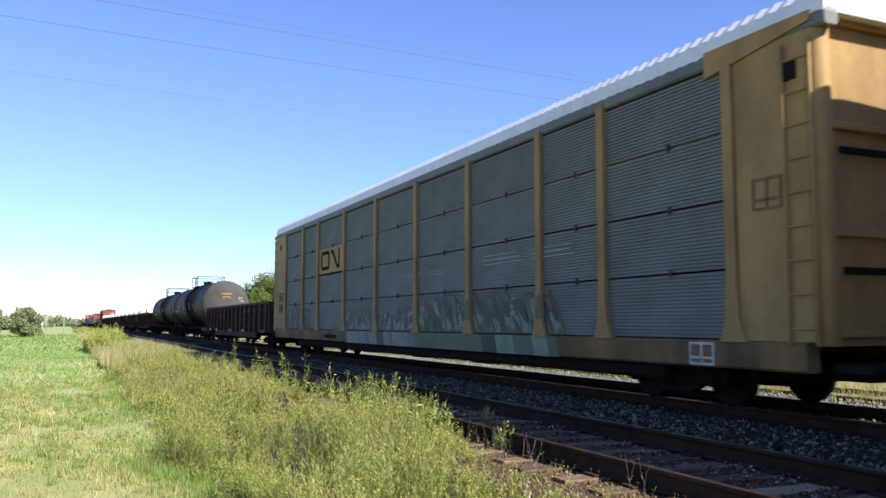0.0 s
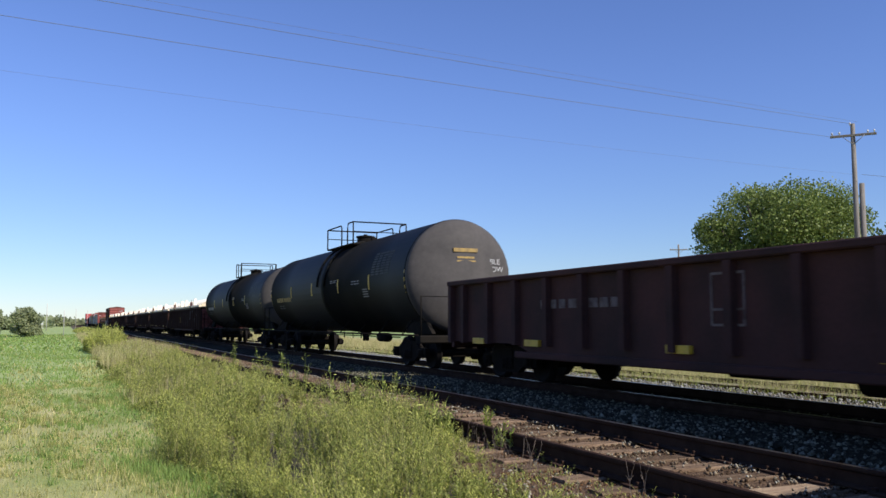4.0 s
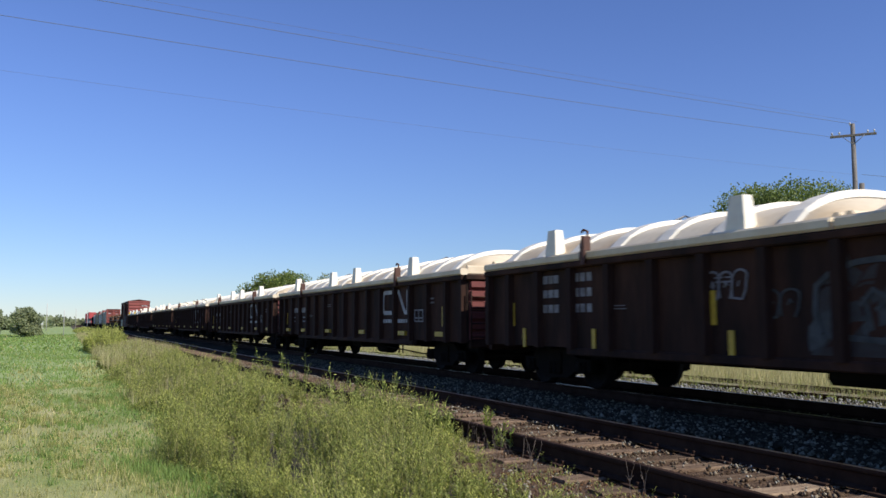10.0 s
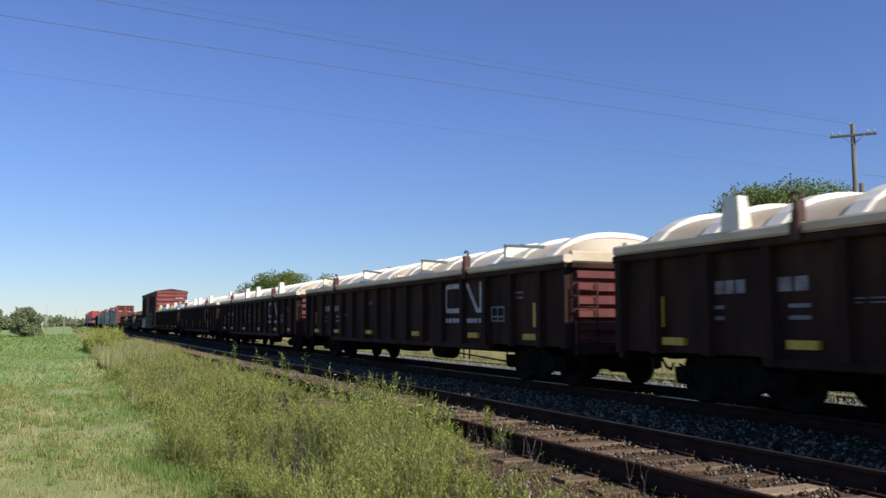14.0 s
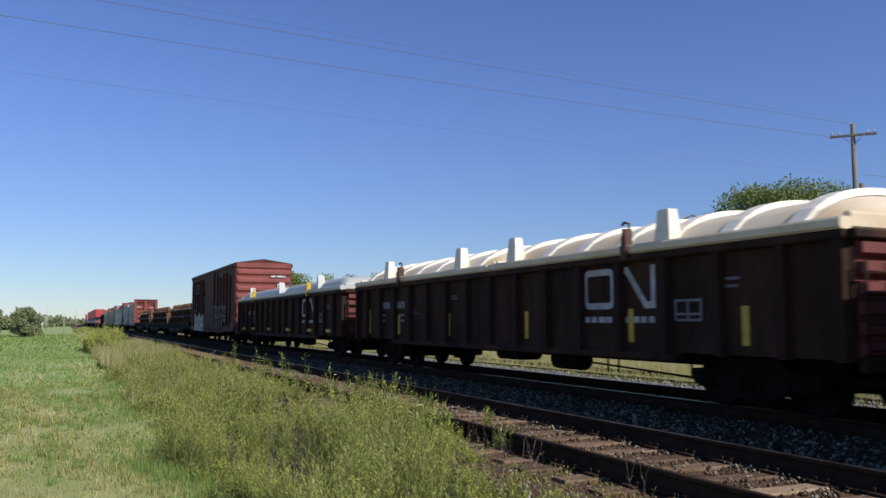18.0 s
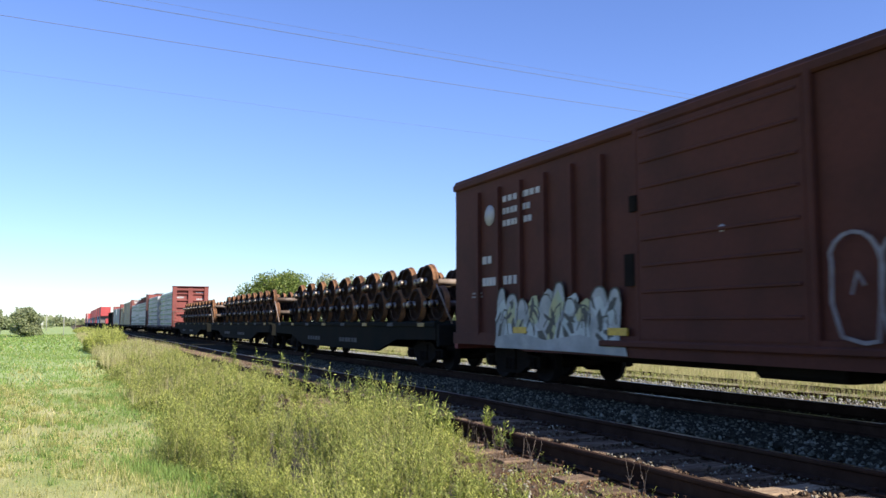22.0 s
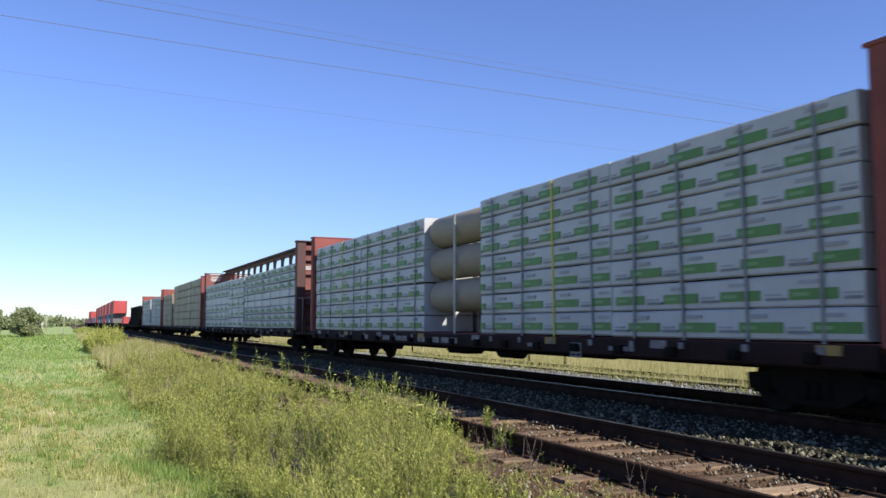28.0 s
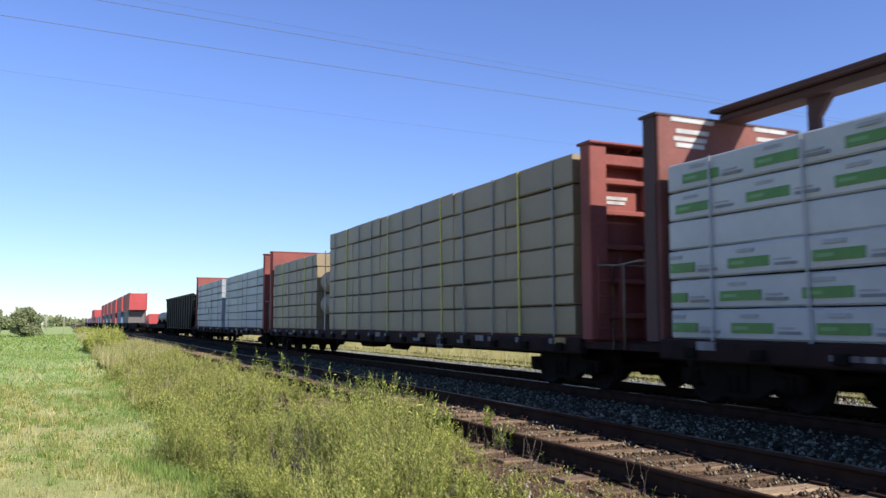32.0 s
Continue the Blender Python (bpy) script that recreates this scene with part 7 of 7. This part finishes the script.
# -- centrebeam lumber cars
def pack_mesh(w, h, d, wrap, seed, green=True, marks=2):
    """One wrapped bundle: slightly bulged sides and the maker's print."""
    rnd = random.Random(seed)
    m = Mesh()
    e, r = 0.025, 0.02
    nx = max(3, int(w / 0.6))
    prof0 = [(-d, e), (-d + e, 0), (-e, 0), (0, e), (0, h - e), (-e, h), (-d + e, h), (-d, h - e)]
    vs, fs = [], []
    for i in range(nx + 1):
        x = w * i / nx
        b = rnd.uniform(-0.012, 0.012)
        t = rnd.uniform(-0.008, 0.004)
        vs += [(x, y + (b if y < -d / 2 else 0), z + (t if z > h / 2 else 0)) for y, z in prof0]
    for i in range(nx):
        fs += [(8 * i + j, 8 * i + (j + 1) % 8, 8 * i + 8 + (j + 1) % 8, 8 * i + 8 + j) for j in range(8)]
    fs += [tuple(range(8))[::-1], tuple(range(8 * nx, 8 * nx + 8))]
    m.add(vs, fs)
    if green:
        # the maker's print repeats along the wrap and starts anywhere
        pitch = w / marks
        start = rnd.uniform(-0.9, 0.1) * pitch
        f = -d - 0.016

        def ink(x0, x1, z0, z1, lift=0.0):
            x0, x1 = max(0.03, x0), min(w - 0.03, x1)
            if x1 - x0 > 0.06:
                m.box(x0, x1, f - lift, -d + 0.03, z0, z1)

        for k in range(marks + 1):
            x = start + pitch * k
            m.use = 1
            ink(x, x + 0.72, 0.22 * h, 0.22 * h + 0.135)
            m.use = 3
            ink(x + 0.05, x + 0.30, 0.22 * h + 0.045, 0.22 * h + 0.09, 0.002)
            m.use = 2
            ink(x + 0.80, x + 1.15, 0.20 * h, 0.20 * h + 0.04)
            m.use = 4
            ink(x + 0.16, x + 0.46, 0.70 * h, 0.70 * h + 0.05)
            ink(x + 0.80, x + 1.05, 0.36 * h, 0.36 * h + 0.025)
    return m.data("pack", wrap, GREEN_INK, GREY_INK, PALE_INK, FAINT_INK)


def centerbeam(place, front, rear, label, wrap, sections, rows, top, beam=None, red=None, group="centrebeam cars", green=True, load_label="", gap=None, straps=(1.2, STRAP)):
    """front, rear: the bulkheads' places from the car's middle; sections: (x0, x1, bundles along, top)."""
    red = red or RED
    car = car_thing("centerbeam_car", label, place, group)
    hf, hr = front, rear
    for s in (-1, 1):
        y0, y1 = sorted((s * 1.36, s * 1.50))
        part("side_sill", Mesh().bbox(hr, hf, y0, y1, 0.64, 0.93, 0.03), SILL, car, "dark brown side sill with strap winches")
        w = Mesh().bbox(-0.09, 0.09, -0.05, 0.05, -0.07, 0.07, 0.02).data("winch", DARK)
        n = int((hf - hr) / 1.25)
        for k in range(n):
            part("winch", w, None, car, "", (hr + 0.7 + k * 1.25, s * 1.53, 0.76))
    for k in range(8):
        x = hr + 0.8 + k * (hf - hr - 1.6) / 7
        part("reflector", Mesh().box(x, x + 0.36, -1.515, -1.495, 0.80, 0.92), OCHRE_PAINT if k % 2 else PAINT_DIM, car, "reflective patch")
    for k, (x, w) in enumerate(((hf - 4.9, 0.7), (hr + 3.0, 0.9), (hf - 7.5, 0.5))):
        bars("car_number", car, PAINT_DIM, x, x + w, 0.72, 0.82, -1.506, 1, 0.7, 5, 3 + k)
    frame_mark(car, hf - 6.0, hf - 5.7, 0.60, 0.82, -1.506, PAINT_DIM)
    part("deck", Mesh().bbox(hr, hf, -1.40, 1.40, 0.80, 0.94, 0.02), red, car)
    bm = 4.47 if beam else 3.95
    m = Mesh()
    m.bbox(hr, hf, -0.22, 0.22, bm - 0.12, bm, 0.03)
    n = int((hf - hr) / 1.55)
    part("centre_beam", m, red, car, "red centre beam along the top")
    for k in range(1, n):
        x = hr + k * (hf - hr) / n
        m = Mesh().bbox(x - 0.10, x + 0.10, -0.06, 0.06, 0.9, bm - 0.1, 0.02)
        m.prism([(bm - 0.42, x + 0.08), (bm - 0.1, x + 0.34), (bm - 0.1, x + 0.08)], -0.05, 0.05, "y")
        part("centre_post", m, red, car)
    if beam:
        part("top_flange", Mesh().bbox(hr, hf, -0.42, 0.42, bm, bm + 0.06, 0.02), red, car, "dark red top flange")
    for s, x in ((1, hf), (-1, hr)):
        m = Mesh()
        bt = 4.26 if not beam else 4.34
        m.bbox(min(x, x + s * 0.06), max(x, x + s * 0.06), -1.45, 1.45, 0.9, bt, 0.02)
        part("bulkhead", m, END_RED if beam else red, car, "red steel bulkhead")
        for y in (-1.15, -0.55, 0.55, 1.15):
            m = Mesh().prism([(bt, x + s * 0.06), (bt - 0.16, x + s * 0.06), (bt, x + s * 0.30)], y - 0.02, y + 0.02, "y")
            part("gusset", m, red, car)
        for y, w in ((-1.30, 0.18), (1.30, 0.18), (0.0, 0.20)):
            a, b = sorted((x + s * 0.05, x + s * (0.34 if abs(y) > 1 else 0.26)))
            part("bulkhead_post", Mesh().bbox(a, b, y - w, y + w, 0.9, bt, 0.02), red, car)
        for z in (1.25, 1.85, 2.45, 3.05, 3.6, 4.05):
            a, b = sorted((x + s * 0.05, x + s * 0.20))
            part("bulkhead_rib", Mesh().bbox(a, b, -1.35, 1.35, z, z + 0.10, 0.02), END_RED if beam else red, car)
        if beam and s < 0:
            m = Mesh()
            for y0, y1, z in ((-1.2, -0.35, 4.28), (-1.1, -0.45, 4.10), (-1.15, -0.5, 3.98), (-1.1, -0.55, 3.88), (0.5, 1.2, 4.28), (0.55, 1.1, 4.12)):
                m.box(x + 0.002, x + 0.012, y0, y1, z, z + 0.07)
            part("end_stencil", m, WHITE_PAINT, car, "white stencil lines on the bulkhead")
        a, b = sorted((x + s * 0.05, x + s * 0.28))
        part("top_beam", Mesh().bbox(a, b, -1.45, 1.45, bt - 0.34, bt - 0.14, 0.02), END_RED if beam else red, car)
        a, b = sorted((x - s * 0.02, x + s * 0.40))
        part("bulkhead_cap", Mesh().bbox(a, b, -1.5, 1.5, bt, bt + 0.05, 0.015), red, car)
        a, b = sorted((x, x + s * 1.5))
        part("end_platform", Mesh().bbox(a, b, -1.42, 1.42, 0.74, 0.84, 0.03), SILL, car, "dark end platform")
        ladder(car, x + s * 0.40, -1.15, 0.95, 2.3, red, "y", 0.45, 5)
        m = Mesh()
        m.tube([(x + s * 1.2, -1.45, 0.75), (x + s * 1.2, -1.45, 2.1), (x + s * 0.5, -1.45, 2.15), (x + s * 0.5, 1.45, 2.15)], 0.022)
        part("handrail", m, AXLE_GREY, car, "pale worn handrail")
        if s > 0:
            part("brake_wheel", Mesh().lathe([(0.24, -0.02), (0.27, 0), (0.24, 0.02), (0.21, 0)], 18, "x", (x + 0.6, 0.0, 1.9)), red, car)
            m = Mesh()
            for y0, y1, z in ((-1.1, -0.5, 3.35), (-1.1, -0.55, 3.27), (0.45, 1.15, 3.75), (0.5, 1.1, 3.2), (0.5, 1.1, 3.12), (0.6, 1.0, 2.85), (0.55, 1.1, 2.78), (0.5, 1.0, 2.3)):
                m.box(x + 0.06, x + 0.075, y0, y1, z, z + 0.06)
            part("end_stencil", m, WHITE_PAINT, car)
    m = Mesh()
    m.bbox(hr, hf, -0.25, 0.25, 0.52, 0.82, 0.03)
    m.bbox(-0.9, 0.1, -1.1, -0.6, 0.46, 0.7, 0.06)
    m.cyl(0.15, 1.5, 2.4, "x", (0, -0.9, 0.58))
    m.tube([(-6.4, -1.15, 0.66), (-5.9, -1.15, 0.58), (5.9, -1.15, 0.58), (6.4, -1.15, 0.66)], 0.020)
    for x in (-4.2, -3.0, 3.1, 4.4):
        m.tube([(x, -1.15, 0.75), (x, -1.15, 0.42)], 0.018)
    part("underframe", m, DARK, car)
    load = thing("lumber_load", load_label or "white-wrapped lumber bundles with green printed patches", "lumber", "lumber loads")
    TRAIN.append((load, place))
    rnd = random.Random(int(abs(place)))
    meshes = {}
    for x0, x1, cols, tp, *own in sections:
        rows, blank = own or (rows, ())
        w = (x1 - x0) / cols
        h = (tp - 0.96) / rows
        for s in (-1, 1):
            for c in range(cols):
                for r in range(rows):
                    plain = green and r in blank
                    key = (round(w, 2), round(h, 2), 9 if plain else rnd.randint(0, 5))
                    if key not in meshes:
                        meshes[key] = pack_mesh(w - 0.012, h - 0.016, 1.36, wrap, key[2] + int(w * 100), green and not plain, max(1, round(w / 1.22)))
                    o = part("pack", meshes[key], None, load, "", (x0 + w * c + 0.006 + rnd.uniform(-0.01, 0.01), -0.07 + rnd.uniform(-0.012, 0.012), 0.955 + h * r))
                    o.rotation_euler = (0, rnd.uniform(-0.0035, 0.0035), 0)
                    if s > 0:
                        o.rotation_euler = (0, 0, math.pi)
                        o.location = (o.location.x + w - 0.012, 0.07, o.location.z)
        step, mat = straps
        n = max(1, round((x1 - x0) / step))
        for k in range(n):
            x = x0 + (k + 0.5) * (x1 - x0) / n + rnd.uniform(-0.06, 0.06)
            lean, wide = rnd.uniform(-0.10, 0.10), 0.024 if mat is STRAP else 0.018
            ms = Mesh()
            vs = [(x + q + lean * (z - 0.8) / (tp - 0.8), y, z) for z in (0.80, tp - 0.03) for q in (-wide, wide) for y in (-1.462, -1.45)]
            ms.add(vs, [(0, 1, 3, 2), (4, 6, 7, 5), (0, 4, 5, 1), (2, 3, 7, 6), (0, 2, 6, 4), (1, 5, 7, 3)])
            part("strap", ms, YELLOW_STRAP if ((green and not beam and k == 2) or (not green and k % 3 == 1)) else mat, load)
            if not beam:
                part("winch_tab", Mesh().bbox(x - 0.05, x + 0.05, -1.53, -1.49, 0.80, 0.90, 0.012), PAINT_DIM, car, "pale worn strap winch")
    if gap:
        x0, x1, n = gap
        for k in range(n):
            z0 = 1.45 + k * 0.80
            prof = [(0, x0)] + [(0.39 * math.sin(a) ** 0.6, x0 + 0.08 * (1 - math.cos(a))) for a in [math.pi / 2 * i / 5 for i in range(1, 6)]]
            prof = prof + [(r_, x0 + x1 - q) for r_, q in reversed(prof)]
            # The far-side bags are unseen additions, set lower to block sun through the gap.
            for y, drop in ((-0.95, 0.0), (0.95, 0.45)):
                part("air_bag", Mesh().lathe(prof, 20, "x", (0, y, z0 + 0.39 - drop)), AIRBAG, load, "inflated tan dunnage bag")
        part("strap", Mesh().box(0.5 * (x0 + x1) + 0.1, 0.5 * (x0 + x1) + 0.18, -1.40, -1.385, 0.8, 3.7), WHITE_PAINT, load)
    bogies(car, hr + 1.15, hf - 1.15)
    couplers(car, 0.5 * (hf - hr) + 1.3)
    return car


def centerbeams():
    c = -149.75
    car = centerbeam(c, -138.6 - c, -161.4 - c, "red centrebeam wagon with full bulkheads", WRAP, [(-148.2 - c, -138.75 - c, 2, 3.86), (-161.15 - c, -151.3 - c, 2, 3.86)], 7, 3.86, gap=(-151.25 - c, -148.25 - c, 3))
    for k, (x0, x1, words) in enumerate(((-155.6, -155.2, 2), (-154.05, -153.5, 3), (-153.1, -152.25, 6), (-151.55, -151.05, 2), (-150.65, -149.1, 4))):
        bars("car_number", car, GREY_PAINT, x0 - c, x1 - c, 0.70, 0.86, -1.506, 1, 0.78, words, 70 + k)
    c = -175.69
    centerbeam(c, -164.12 - c, -187.2 - c, "dark red centrebeam wagon with an open truss top", WRAP, [(-174.3 - c, -164.22 - c, 2, 3.54, 8, (3, 4)), (-178.63 - c, -174.5 - c, 1, 3.54, 5, ()), (-187 - c, -178.65 - c, 2, 3.54, 6, (3,))], 5, 3.54, True, straps=(1.75, WRAP_SEAM), red=material("faded_dark_red", (0.085, 0.033, 0.030), 0.7, second=(0.052, 0.024, 0.022), scale=1, fine=14, var=0.2, bump=0.1))
    c = -201.18
    centerbeam(c, -189.31 - c, -213.08 - c, "red centrebeam wagon stacked with tan bundles", TAN_WRAP, [(-204.48 - c, -189.56 - c, 6, 4.22), (-212.88 - c, -206.08 - c, 3, 3.68)], 6, 4.22, green=False, load_label="tan-wrapped lumber bundles tied with yellow straps", gap=(-205.98 - c, -204.58 - c, 2), straps=(1.2, STRAP))
    c = -225.38
    centerbeam(c, -214.88 - c, -235.78 - c, "red centrebeam wagon with grey-white bundles", GREY_WRAP, [(-224.78 - c, -214.98 - c, 2, 3.72), (-235.58 - c, -225.98 - c, 2, 3.72)], 7, 3.72, green=False, load_label="dull grey-white wrapped lumber bundles", straps=(2.4, STRAP))


# -- far cars
def far_cars():
    car = car_thing("hopper_car", "black open-top hopper wagon with ribbed sides", -246.08)
    for s in (-1, 1):
        y0, y1 = sorted((s * 1.42, s * 1.50))
        part("side", Mesh().prism([(0.75, -7.6), (0.75, 7.6), (3.2, 8.5), (3.2, -8.5)], y0, y1, "y"), BLACK, car)
        rib = Mesh().bbox(-0.07, 0.07, *sorted((s * 1.5, s * 1.57)), 0.8, 3.15, 0.02).data("rib", BLACK)
        for k in range(12):
            part("rib", rib, None, car, "", (-7.4 + k * 1.345, 0, 0))
        part("top_chord", Mesh().bbox(-8.5, 8.5, *sorted((s * 1.42, s * 1.57)), 3.15, 3.28, 0.02), BLACK, car)
        x = s * 8.5
        part("end_sheet", Mesh().prism([(-1.42, 3.2), (1.42, 3.2), (1.42, 1.9), (-1.42, 1.9)], min(x, x - s * 0.08), max(x, x - s * 0.08), "x"), BLACK, car)
        part("slope_sheet", Mesh().prism([(1.9, x), (1.85, x), (0.9, x - s * 2.2), (0.95, x - s * 2.2)], -1.4, 1.4, "y"), BLACK, car)
        part("end_platform", Mesh().bbox(min(x, x - s * 1.2), max(x, x - s * 1.2), -1.4, 1.4, 0.65, 0.85, 0.03), DARK, car)
    part("floor", Mesh().box(-6.5, 6.5, -1.4, 1.4, 0.75, 0.85), DARK, car)
    bogies(car, -6.6, 6.6)
    couplers(car, 8.5)
    drum = car_thing("drum_flatcar", "flat wagon carrying a dull grey steel drum", -264.38)
    part("deck", Mesh().bbox(-8.0, 8.0, -1.4, 1.4, 0.7, 1.05, 0.03), DARK, drum)
    part("drum", Mesh().cyl(0.62, -6.8, 6.8, "x", (0, 0, 1.70), 24), CONTAINER_GREY, drum, "long dull grey steel drum")
    for x in (-4.5, 0.0, 4.5):
        part("cradle", Mesh().prism([(-0.9, 1.05), (0.9, 1.05), (0.66, 1.6), (0.4, 1.2), (-0.4, 1.2), (-0.66, 1.6)], x - 0.15, x + 0.15, "x"), DARK, drum)
    bogies(drum, -6.2, 6.2)
    couplers(drum, 8.0)
    red_frames = car_thing("equipment_flatcar", "flat wagon with red steel frames on it", -277.08)
    part("deck", Mesh().bbox(-2.9, 2.9, -1.45, 1.45, 0.7, 1.05, 0.03), DARK, red_frames)
    for k in range(3):
        part("steel_frame", Mesh().bbox(-2.6 + k * 1.8, -1.5 + k * 1.8, -1.2, 1.2, 1.05, 2.0 + 0.1 * k, 0.05), CONTAINER_RED, red_frames, "red steel frame")
    bogies(red_frames, -1.8, 1.8)
    couplers(red_frames, 2.9)
    corr = {}

    def container(name, ln, mat):
        if (ln, mat.name) not in corr:
            m = Mesh()
            n = int(ln / 0.28)
            prof = [(0, -1.15)]
            pts = []
            for i in range(n + 1):
                x = -ln / 2 + 0.12 + (ln - 0.24) * i / n
                pts.append((x, -1.22 if i % 2 else -1.18))
            poly = [(-ln / 2, -1.22)] + pts + [(ln / 2, -1.22), (ln / 2, 1.22)] + [(x, -y) for x, y in reversed(pts)] + [(-ln / 2, 1.22)]
            m.prism(poly, 0.05, 2.50, "z")
            for s in (-1, 1):
                m.bbox(-ln / 2, ln / 2, *sorted((s * 1.16, s * 1.24)), 2.46, 2.59, 0.01)
                m.bbox(-ln / 2, ln / 2, *sorted((s * 1.16, s * 1.24)), 0, 0.12, 0.01)
                for x in (-ln / 2, ln / 2):
                    m.bbox(x - 0.07, x + 0.07, *sorted((s * 1.12, s * 1.245)), 0, 2.59, 0.01)
            corr[(ln, mat.name)] = m.data(name, mat)
        return corr[(ln, mat.name)]

    rnd = random.Random(4)
    x = -296.0
    k = -1
    while x > -640:
        car = car_thing("well_car", "container well wagon far down the train", x, "well cars")
        for s in (-1, 1):
            part("side_sill", Mesh().prism([(1.2, -8.2), (0.55, -6.4), (0.40, -6.0), (0.40, 6.0), (0.55, 6.4), (1.2, 8.2)], *sorted((s * 1.30, s * 1.42)), "y"), DARK, car)
        part("floor", Mesh().box(-6.4, 6.4, -1.3, 1.3, 0.38, 0.46), DARK, car)
        for s in (-1, 1):
            part("end_platform", Mesh().bbox(*sorted((s * 6.2, s * 8.6)), -1.3, 1.3, 0.95, 1.2, 0.03), DARK, car)
        if k >= 0:
            low = CONTAINER_GREY if k % 3 == 0 else CONTAINER_BLUE if k % 3 == 1 else CONTAINER_RED
            o = new("container", container("container", 12.2, low))
            tagged(o, "corrugated steel shipping container in a well wagon", "container", "containers")
            o.location = (0, 0, 0.46)
            TRAIN.append((o, x, 0.46))
            if k < 6 or k in (9, 10):
                o = new("container", container("container", 14.6, CONTAINER_RED))
                tagged(o, "bright red corrugated container stacked on another", "container", "containers")
                TRAIN.append((o, x, 3.06))
        bogies(car, -7.6, 7.6)
        couplers(car, 8.6)
        x -= 18.6
        k += 1


first = autorack(135.93)
ahead = copy_thing(first, first.matrix_basis)
TRAIN.append((ahead, 135.93 + 29.3))
gondolas()
tank_car(92.9, 16.55, "black tank wagon with yellow stencils and a paler grey head", OCHRE_PAINT, True, 1.54, 2.43, (-4.30, -1.31, 1.86, 4.9), (-6.74, -4.41), (-1.3, 1.7, 1.65, 0.6))
tank_car(74.43, 17.4, "dusty black tank wagon with white stencils", GREY_PAINT, False, 1.47, 2.375, (-4.85, -1.98, 1.36, 4.42), (-7.3, -5.25), (-0.7, 0.6, 0.8, 0.18))
boxcar(-74.0)
wheel_flat(-91.65, 16.5, 2)
wheel_flat(-109.1, 15.9, 3)
wheel_flat(-127.3, 16.6, 4)
centerbeams()
far_cars()


ties()


# ---- what moves: the train rolls by, gaining speed; every wheelset turns with it
def course(s, z=0.0):
    """A car's pose at s metres along the line, which swings off far away."""
    turn = math.degrees(math.atan(0.00044 * max(0.0, -s - 430)))
    return pose(s, TC + bend(s), z, 0, 0, -turn)


def motions():
    for row in TRAIN:
        ob, place, z = row if len(row) == 3 else (*row, 0.0)
        walk(ob, [(t, course(place + run(t), z)) for t in range(-2, 35)])
    turns = [(k / 30, math.degrees((run(k / 30) - run(0)) / WHEEL_R)) for k in range(0, 961)]
    rolled = {}
    for w, dx in WHEELSETS:
        if dx not in rolled:
            walk(w, [(t, pose(dx, 0, WHEEL_R, 0, a % 360, 0)) for t, a in turns])
            rolled[dx] = w.animation_data
        else:
            w.rotation_mode = "QUATERNION"
            keys = w.animation_data_create()
            keys.action, keys.action_slot = rolled[dx].action, rolled[dx].action_slot


motions()
